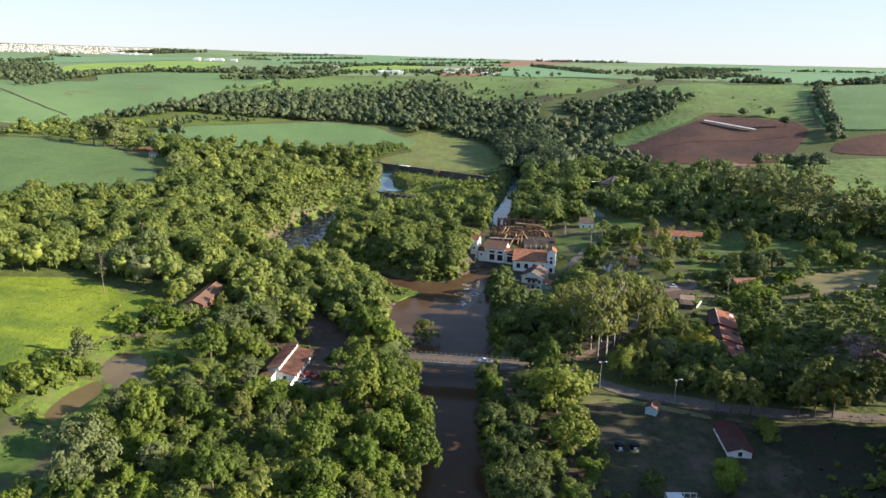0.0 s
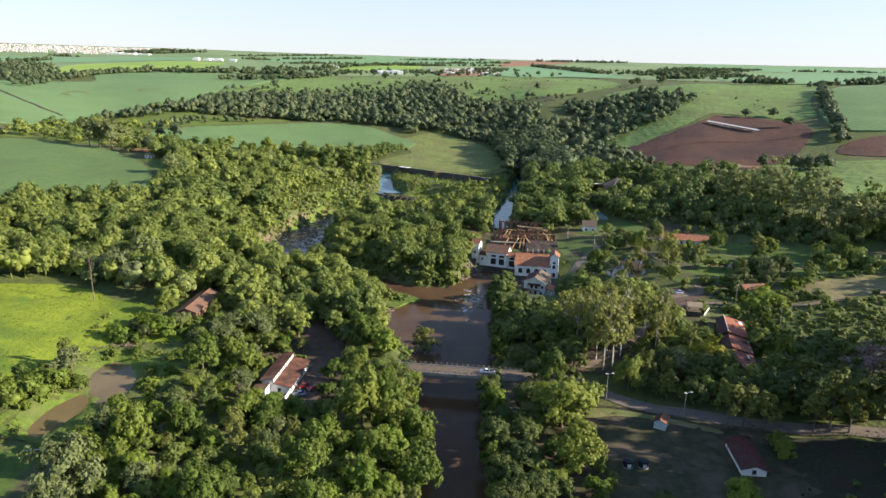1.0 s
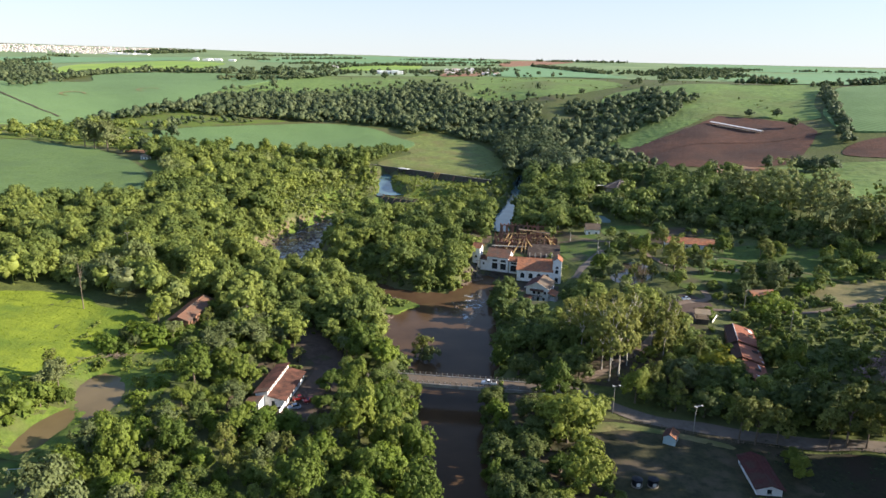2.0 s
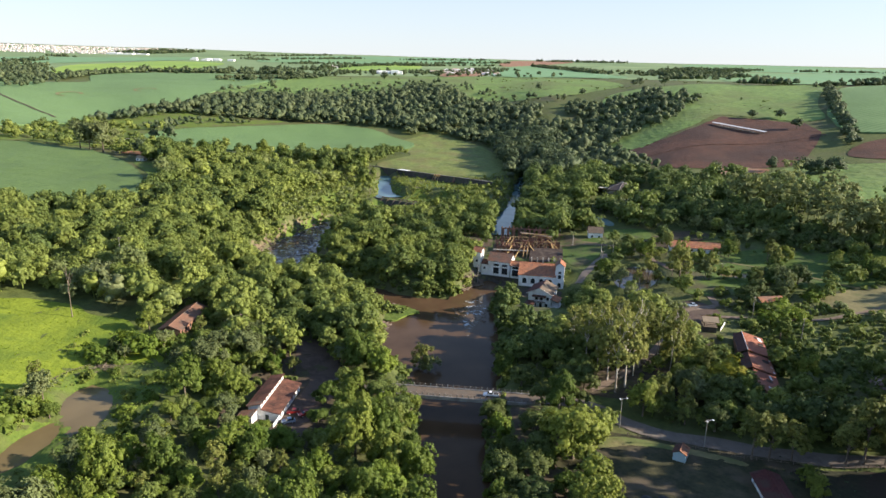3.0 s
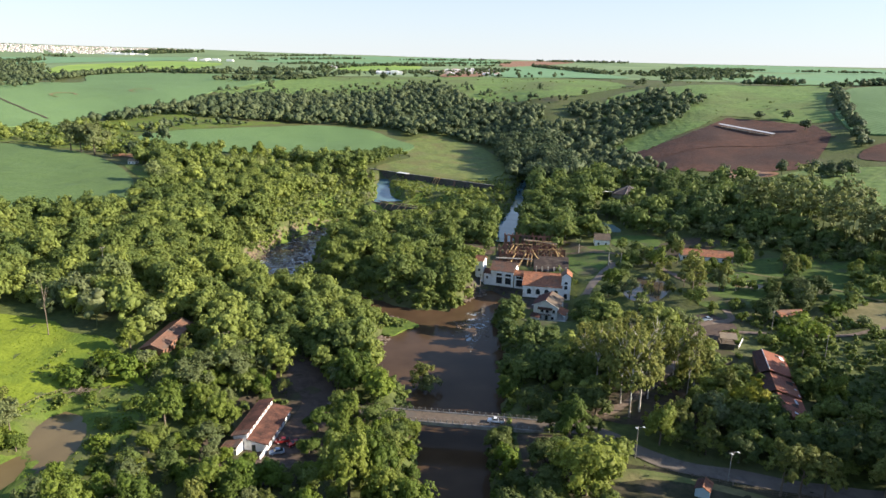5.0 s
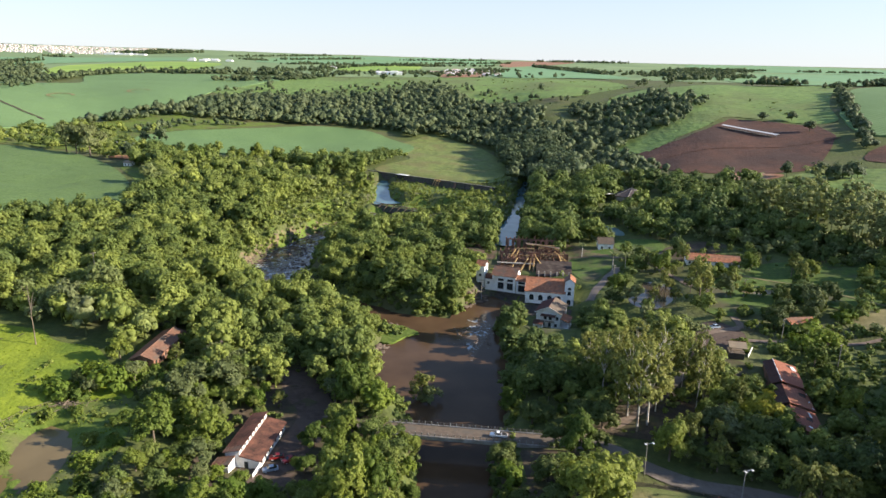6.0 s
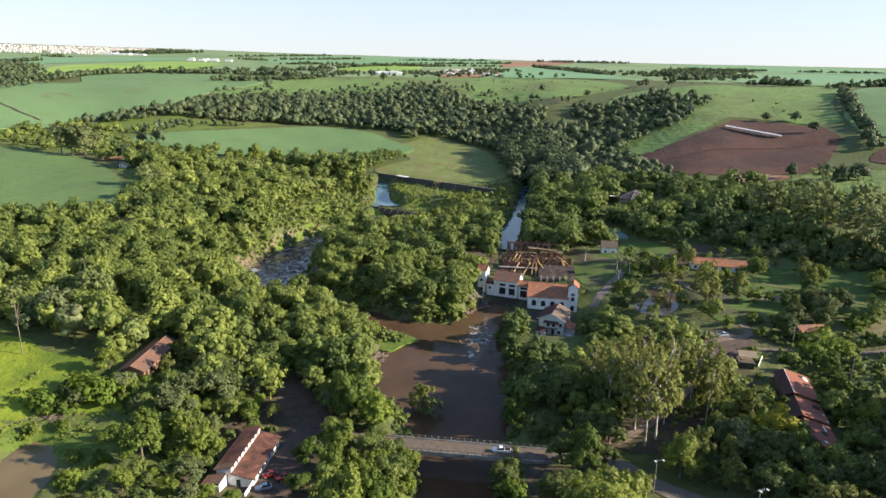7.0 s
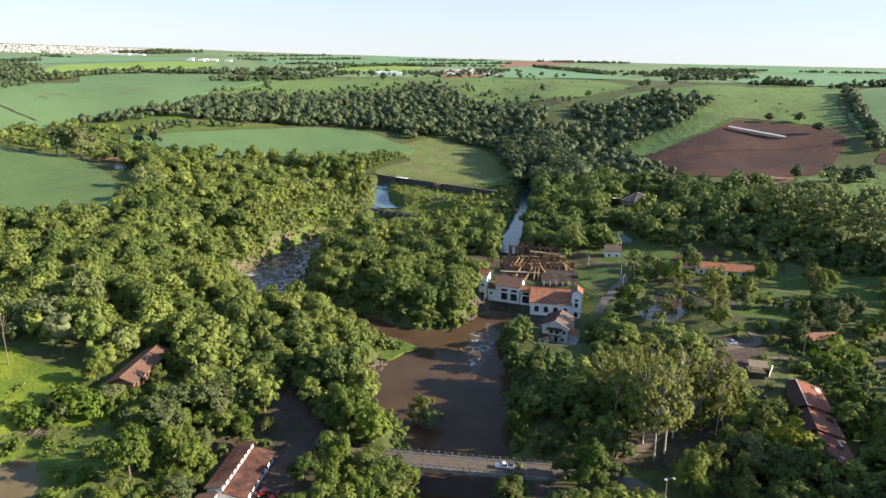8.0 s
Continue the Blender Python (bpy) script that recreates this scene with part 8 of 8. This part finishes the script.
def along_line(line, n, seed, side=(-1.0, 1.0)):
    rng = np.random.default_rng(seed)
    out = []
    seg = [math.dist(a[:2], b[:2]) for a, b in zip(line, line[1:])]
    for _ in range(n):
        k = rng.choice(len(seg), p=np.array(seg) / sum(seg))
        s = rng.random()
        a, b = line[k], line[k + 1]
        d = np.array([b[0] - a[0], b[1] - a[1]]) / seg[k]
        off = rng.uniform(*side) * (a[2] + s * (b[2] - a[2]))
        out.append((a[0] + s * (b[0] - a[0]) - d[1] * off, a[1] + s * (b[1] - a[1]) + d[0] * off, a[3] + s * (b[3] - a[3])))
    return np.array(out)


ribbon("river_bank", ((-104, 392), (-113, 414), (-113, 440), (-108, 466), (-100, 490), (-92, 510), (-78, 543), (-65, 566), (-59, 584)), 3.4, BANK_EARTH, 0.15, "bare tan earth bank above the rapids", "bank")
q = along_line(((-111, 414, 4, 0), (-111, 440, 4, 0), (-106, 466, 4, 0), (-90, 510, 3, 0), (-76, 543, 3, 0), (-62, 568, 3, 0)), 260, 31)
rocks("bank_rocks", "pale stones strewn along the earth bank", q[:, 0], q[:, 1], drape(q[:, 0], q[:, 1]) + 0.2, (0.4, 1.1), 32)
q = along_line(LEFT_ARM[4:8], 420, 21)
rocks("river_rocks", "scattered dark rocks breaking the rapids", q[:, 0], q[:, 1], q[:, 2] - 0.1, (0.4, 1.3), 22)
q = along_line(LEFT_ARM[3:], 260, 23, (0.82, 1.2))
rocks("bank_rocks", "pale brown stones along the river bank", q[:, 0], q[:, 1], drape(q[:, 0], q[:, 1]), (0.4, 1.4), 24)
q = along_line(((-40, 357, 3, 0), (-22, 341, 3, 0), (-14, 334, 2, 0), (-24, 322, 2.5, 0), (-28, 305, 3, 0)), 130, 25)
rocks("bank_rocks", "brown stones at the grassy spit", q[:, 0], q[:, 1], np.maximum(drape(q[:, 0], q[:, 1]), -7.2), (0.5, 1.5), 26)
q = along_line(((10, 346, 7, -7), (15, 335, 8, -7), (12, 318, 8, -7)), 90, 27)
rocks("river_rocks", "small rocks in the shallow riffle", q[:, 0], q[:, 1], q[:, 2] - 0.15, (0.3, 0.9), 28)
q = along_line(((8, 366, 3, -6.6), (16, 376, 3, -6.4), (24, 384, 4, -6)), 60, 29)
rocks("bank_rocks", "rough boulders below the power house", q[:, 0], q[:, 1], np.maximum(drape(q[:, 0], q[:, 1]), -7), (0.5, 1.6), 30)
sheet("grass_spit", [(-27, 338), (-21, 341), (-13, 335), (-10, 331), (-15, 328), (-22, 319), (-28, 324)], GREEN_BANK, 0, 1.5, "low bright green grassy spit in the river", "grass", 0.15, 0.8, level=-6.3)
ribbon("riffle", ((15, 352, 3.0, -6.94), (17, 344, 5.5, -6.94), (16, 334, 5.0, -6.94), (14, 322, 3.6, -6.94), (13, 312, 1.8, -6.94), (12, 304, 0.3, -6.94)), 0, RIFFLE, 0, "white broken riffle on the river", "water", level=True)


# ---- vehicles ----
def car(name, x, y, z, turn, paint, label, pickup=False):
    root = thing(name, x, y, z, turn, label, "car")
    L, W = (5.3, 1.85) if pickup else (4.2, 1.72)
    b = bmesh.new()
    prof = [(0, 0.42), (0, 0.78), (0.25, 0.98), (1.35, 1.08), (L - 0.15, 1.1), (L, 0.95), (L, 0.42)]
    lo = [b.verts.new((px, 0.0, pz)) for px, pz in prof]
    hi = [b.verts.new((px, W, pz)) for px, pz in prof]
    b.faces.new(lo)
    b.faces.new(hi[::-1])
    for i in range(len(prof)):
        j = (i + 1) % len(prof)
        b.faces.new((lo[j], lo[i], hi[i], hi[j]))
    bmesh.ops.recalc_face_normals(b, faces=b.faces)
    bmesh.ops.bevel(b, geom=list(b.edges), offset=0.07, segments=2, affect="EDGES")
    body = part("body", b, paint, root)
    c0, c1, c2, c3 = (1.35, 2.0, 3.0, 3.4) if pickup else (1.2, 1.85, 3.0, 3.95)
    roof = plate(bmesh.new(), [(c1, 0.22, 1.68), (c2, 0.22, 1.68), (c2, W - 0.22, 1.68), (c1, W - 0.22, 1.68)], 0.08)
    part("roof", roof, paint, root)
    cab = bmesh.new()
    low = [cab.verts.new(p) for p in ((c0, 0.08, 1.06), (c3, 0.08, 1.08), (c3, W - 0.08, 1.08), (c0, W - 0.08, 1.06))]
    top = [cab.verts.new(p) for p in ((c1, 0.24, 1.6), (c2, 0.24, 1.6), (c2, W - 0.24, 1.6), (c1, W - 0.24, 1.6))]
    cab.faces.new(top)
    for i in range(4):
        j = (i + 1) % 4
        cab.faces.new((low[i], low[j], top[j], top[i]))
    bmesh.ops.recalc_face_normals(cab, faces=cab.faces)
    part("cab_glass", cab, GLASS, root, "dark windows")
    for p, q_ in ((0, 1), (2, 3)):
        for yy in (0.09, W - 0.09):
            part("pillar", bar(bmesh.new(), ((c0, c1, c2, c3)[p], yy, 1.06), ((c0, c1, c2, c3)[q_] if p == 0 else c3, yy, 1.62 if p == 0 else 1.1), 0.09), paint, root)
    if pickup:
        part("bed_plate", solid(bmesh.new(), (3.55, 0.14, 1.02), (L - 0.14, W - 0.14, 1.12)), RUBBER, root, "flat dark plate over the load bed")
    for px in (0.85, L - 0.95):
        for yy in (0.02, W - 0.22):
            wheel = part("wheel", rod(bmesh.new(), (px, yy, 0.36), (px, yy + 0.2, 0.36), 0.36, sides=16), RUBBER, root)
            part("rim", rod(bmesh.new(), (px, yy - 0.01, 0.36), (px, yy + 0.21, 0.36), 0.2, sides=12), WHITE_METAL, wheel)
    for yy in (0.12, W - 0.42):
        part("headlight", solid(bmesh.new(), (-0.02, yy, 0.7), (0.06, yy + 0.3, 0.84), 0.02), WHITE_METAL, root)
        part("tail_light", solid(bmesh.new(), (L - 0.05, yy, 0.75), (L + 0.02, yy + 0.3, 0.9), 0.02), CAR_RED, root)


car("pickup_truck", 14.5, 232.9, 0.02, -7.2, CAR_WHITE, "white pickup truck on the bridge", True)
car("parked_car", -48.4, 211.5, 0.2, 20, CAR_BLUE, "light blue car parked beside the long house")
car("parked_car", -43.6, 215.8, 0.2, 40, CAR_RED, "dark red car parked under the trees")
car("parked_car", -48.2, 217.6, 0.2, 16, CAR_RED, "dark red car parked beside the long house")
car("parked_car", 112.0, 314.5, 4.6, 10, CAR_BLUE, "pale car parked in the village yard")


# ---- poles, fences and small fittings ----
def utility_pole(x, y, h, turn, label, arms=1, lamp=False):
    z = float(drape(x, y))
    root = thing("utility_pole", x, y, z - 0.2, turn, label, "pole", "utility poles")
    part("post", rod(bmesh.new(), (0, 0, 0), (0, 0, h), 0.15, 0.1), POLE, root)
    for k in range(arms):
        zz = h - 0.35 - 0.9 * k
        part("crossarm", solid(bmesh.new(), (-1.1, -0.17, zz), (1.1, -0.05, zz + 0.14), 0.01), WOOD, root)
        for s in (-1.0, -0.5, 0.5, 1.0):
            part("insulator", rod(bmesh.new(), (s, -0.11, zz + 0.14), (s, -0.11, zz + 0.4), 0.06, 0.04, 6), WHITE_METAL, root)
    if lamp:
        part("lamp_arm", rod(bmesh.new(), (0, 0, h - 0.5), (1.2, -0.8, h + 0.2), 0.05, sides=6), WHITE_METAL, root)
        part("lamp_arm", rod(bmesh.new(), (0, 0, h - 0.5), (-1.0, -0.9, h + 0.2), 0.05, sides=6), WHITE_METAL, root)
        part("lamp_head", solid(bmesh.new(), (1.0, -1.3, h + 0.12), (1.5, -0.6, h + 0.28), 0.03), WHITE_METAL, root)
        part("lamp_head", solid(bmesh.new(), (-1.3, -1.4, h + 0.12), (-0.8, -0.7, h + 0.28), 0.03), WHITE_METAL, root)


utility_pole(56.8, 217.0, 10.5, 10, "grey street lamp post with two lamp heads", 0, True)
utility_pole(79.5, 206.0, 9.5, 20, "grey concrete utility pole with crossarm by the road", 1, True)
utility_pole(136.5, 304.6, 9.0, 40, "concrete utility pole beside the blue house", 1)
utility_pole(145.0, 279.1, 9.0, 30, "concrete utility pole among village scrub", 1)
utility_pole(141.0, 352.0, 9.0, 15, "concrete utility pole on the village green", 1)
utility_pole(20.0, 379.0, 11.0, -20, "tall pole with a crossarm before the power house", 1)
utility_pole(-150.0, 330.0, 13.0, 25, "pole with a crossarm above the woods", 1)
utility_pole(88.0, 384.0, 8.5, 30, "slim pole beside the lawn path", 1)


def wire(name, a, b, sag, label):
    """A thin sagging cable."""
    c = bpy.data.curves.new(name, "CURVE")
    c.dimensions, c.bevel_depth, c.bevel_resolution = "3D", 0.02, 0
    sp = c.splines.new("POLY")
    sp.points.add(12)
    for i in range(13):
        s = i / 12
        p = Vector(a).lerp(Vector(b), s)
        sp.points[i].co = (p.x, p.y, p.z - 4 * sag * s * (1 - s), 1)
    c.materials.append(RUBBER)
    tagged(new(name, c), label, "cable")


for dx in (-0.9, 0.9):
    wire("cable", (56.8 + dx, 217.0, 8.6), (79.5 + dx, 206, 7.8), 0.4, "thin black cable between utility poles")
    wire("cable", (136.5 + dx, 304.6, 13.2), (145 + dx, 279, 12.4), 0.4, "thin black cable over the village lane")
wire("cable", (136.5, 304.6, 10.0), (118.0, 292.0, 6.5), 0.3, "slack black cable to the hut")


def fence(name, line, gap, h, mat, label, rails=2):
    """Posts and rails along a line on the ground."""
    root = thing(name, line[0][0], line[0][1], 0, 0, label, "fence")
    ox, oy = line[0]
    for a, b in zip(line, line[1:]):
        n = max(1, int(math.dist(a, b) / gap))
        pts = [(a[0] + (b[0] - a[0]) * i / n, a[1] + (b[1] - a[1]) * i / n) for i in range(n + 1)]
        zs = [float(drape(*p)) for p in pts]
        for p, z in zip(pts[:-1], zs):
            part("post", solid(bmesh.new(), (p[0] - ox - 0.08, p[1] - oy - 0.08, z - 0.1), (p[0] - ox + 0.08, p[1] - oy + 0.08, z + h)), mat, root)
        for r in range(rails):
            f = (r + 1) / (rails + 0.15)
            for (p, z), (q2, z2) in zip(zip(pts, zs), zip(pts[1:], zs[1:])):
                part("rail", bar(bmesh.new(), (p[0] - ox, p[1] - oy, z + h * f), (q2[0] - ox, q2[1] - oy, z2 + h * f), 0.05, 0.08), mat, root)


fence("roadside_fence", ((58, 212), (67, 209.5), (80, 204), (89, 200), (112, 195.5), (140, 190.5)), 3.0, 1.2, WOOD, "low weathered post and rail fence along the road")
fence("pond_fence", ((-116, 236), (-122, 228), (-128, 212)), 3.5, 1.2, WOOD, "thin old wire fence posts by the pond", 1)
yard_wall = thing("yard_wall", 115.6, 287.0, 3.6, 58.0, "low white plastered yard wall", "wall")
for k in range(4):
    part("wall_panel", solid(bmesh.new(), (k * 2.5, 0, 0), (k * 2.5 + 2.46, 0.2, 1.5), 0.02), WALL, yard_wall)


def goal(x, y, turn):
    z = float(drape(x, y))
    root = thing("goal_frame", x, y, z, turn, "white football goal frame on the playing field", "goal")
    for s in (0, 5.0):
        part("post", rod(bmesh.new(), (s, 0, -0.1), (s, 0, 2.2), 0.07, sides=6), WHITE_METAL, root)
        part("stay", rod(bmesh.new(), (s, 0, 2.2), (s, 1.4, 0), 0.04, sides=6), WHITE_METAL, root)
    part("crossbar", rod(bmesh.new(), (-0.05, 0, 2.2), (5.05, 0, 2.2), 0.07, sides=6), WHITE_METAL, root)


goal(-110.5, 168.5, 8)


def water_tank(x, y, label, cover):
    z = float(drape(x, y))
    root = thing("water_tank", x, y, z, 0, label, "water tank", "water tanks")
    part("stand", rod(bmesh.new(), (0, 0, -0.1), (0, 0, 0.5), 1.5, 1.5, 16), CONCRETE, root)
    part("drum", rod(bmesh.new(), (0, 0, 0.5), (0, 0, 2.3), 1.35, 1.5, 20), TANK, root, "black plastic drum")
    part("lid", rod(bmesh.new(), (0, 0, 2.3), (0, 0, 2.6), 1.5, 0.5, 20), TANK, root)
    if cover:
        part("label_panel", solid(bmesh.new(), (-0.5, -1.62, 0.8), (0.5, -1.5, 1.8)), WHITE_METAL, root, "pale panel")


water_tank(53.8, 177.0, "black water tank on a concrete stand", True)
water_tank(58.2, 177.0, "larger black water tank beside another", True)
trailer = thing("site_cabin", 59.5, 150.0, -1.6, 0, "white flat-roofed cabin with an open frame", "cabin")
part("body", solid(bmesh.new(), (0, 0, 0), (4.2, 2.6, 2.6), 0.06), WHITE_METAL, trailer)
part("door", solid(bmesh.new(), (1.6, -0.05, 0.1), (2.5, 0.0, 2.1)), FRAME, trailer)
for x_ in (5.0, 6.6, 8.2):
    part("post", solid(bmesh.new(), (x_, 0.1, 0), (x_ + 0.15, 0.25, 2.5)), WHITE_METAL, trailer)
    part("post", solid(bmesh.new(), (x_, 2.3, 0), (x_ + 0.15, 2.45, 2.5)), WHITE_METAL, trailer)
part("canopy_frame", bar(bar(bmesh.new(), (4.2, 0.18, 2.55), (8.4, 0.18, 2.55), 0.15), (4.2, 2.38, 2.55), (8.4, 2.38, 2.55), 0.15), WHITE_METAL, trailer)


# ---- marks on the fields ----
for x_, y_ in ((-547, 1045), (-476, 1140)):
    a = np.linspace(0.4, 4.9, 12)
    ribbon("bare_patch", list(zip(x_ + 14 * np.cos(a), y_ + 21 * np.sin(a))), 5.0, TAN_GRASS, 1.45, "worn ring in the cane field", "bare earth")
ribbon("field_track", ((-640, 1000), (-590, 956), (-530, 905), (-468, 859)), 4.0, LITTER_SHADE, 1.5, "dark track across the cane field", "track")
ribbon("field_track", ((205, 700), (260, 715), (330, 715), (390, 725)), 2.5, PLOUGH, 0.85, "faint dirt track across the ploughed field", "track")
sheet("bare_patch", [(-300, 668), (-285, 672), (-272, 660), (-280, 648), (-296, 654)], RED_EARTH, 0.5, 4.0, "bare red earth by the farm house", "bare earth")
sheet("lawn", [(104, 436), (108, 458), (128, 456), (132, 440), (122, 428)], LAWN, 0.3, 3.0, "green lawn beside the kiosk", "lawn")
sheet("village_green", [(150, 386), (172, 402), (220, 402), (280, 392), (310, 372), (240, 346), (200, 336), (178, 334), (168, 356)], LAWN, 0.3, 4.0, "shaded village green with thin grass", "grass")


def brush_pile(x, y):
    """A heap of cut dry branches."""
    rng_ = random.Random(12)
    root = thing("brush_pile", x, y, float(drape(x, y)) - 0.1, 0, "heap of cut dry grey-brown branches on the grass", "brush pile")
    for k in range(60):
        a, l, h = rng_.uniform(0, 6.28), rng_.uniform(1.2, 3.2), rng_.uniform(0.1, 1.0)
        px, py = rng_.gauss(0, 2.2), rng_.gauss(0, 1.0)
        part("branch", bar(bmesh.new(), (px, py, h), (px + l * math.cos(a), py + l * math.sin(a), h + rng_.uniform(-0.1, 0.6)), 0.12), WOOD, root)


brush_pile(-112.5, 234.0)
for x_, y_, s_ in ((-80, 702, 0.9), (-77, 692, 0.7), (-75, 680, 0.75), (-72, 668, 0.6), (-70, 655, 0.65), (-68, 643, 0.6), (-72, 632, 0.7)):
    plant("round", x_, y_, s_, 80 * s_, rng)

dead = tagged(new("dead_tree", raw_mesh("dead_tree", *trunk_shape(301, 22.0, 0.17, 7, 2.0, 0.03), WOOD)), "tall bare grey dead tree at the meadow edge", "tree")
dead.location = (-141.0, 268.5, float(drape(-141.0, 268.5)) - 0.3)
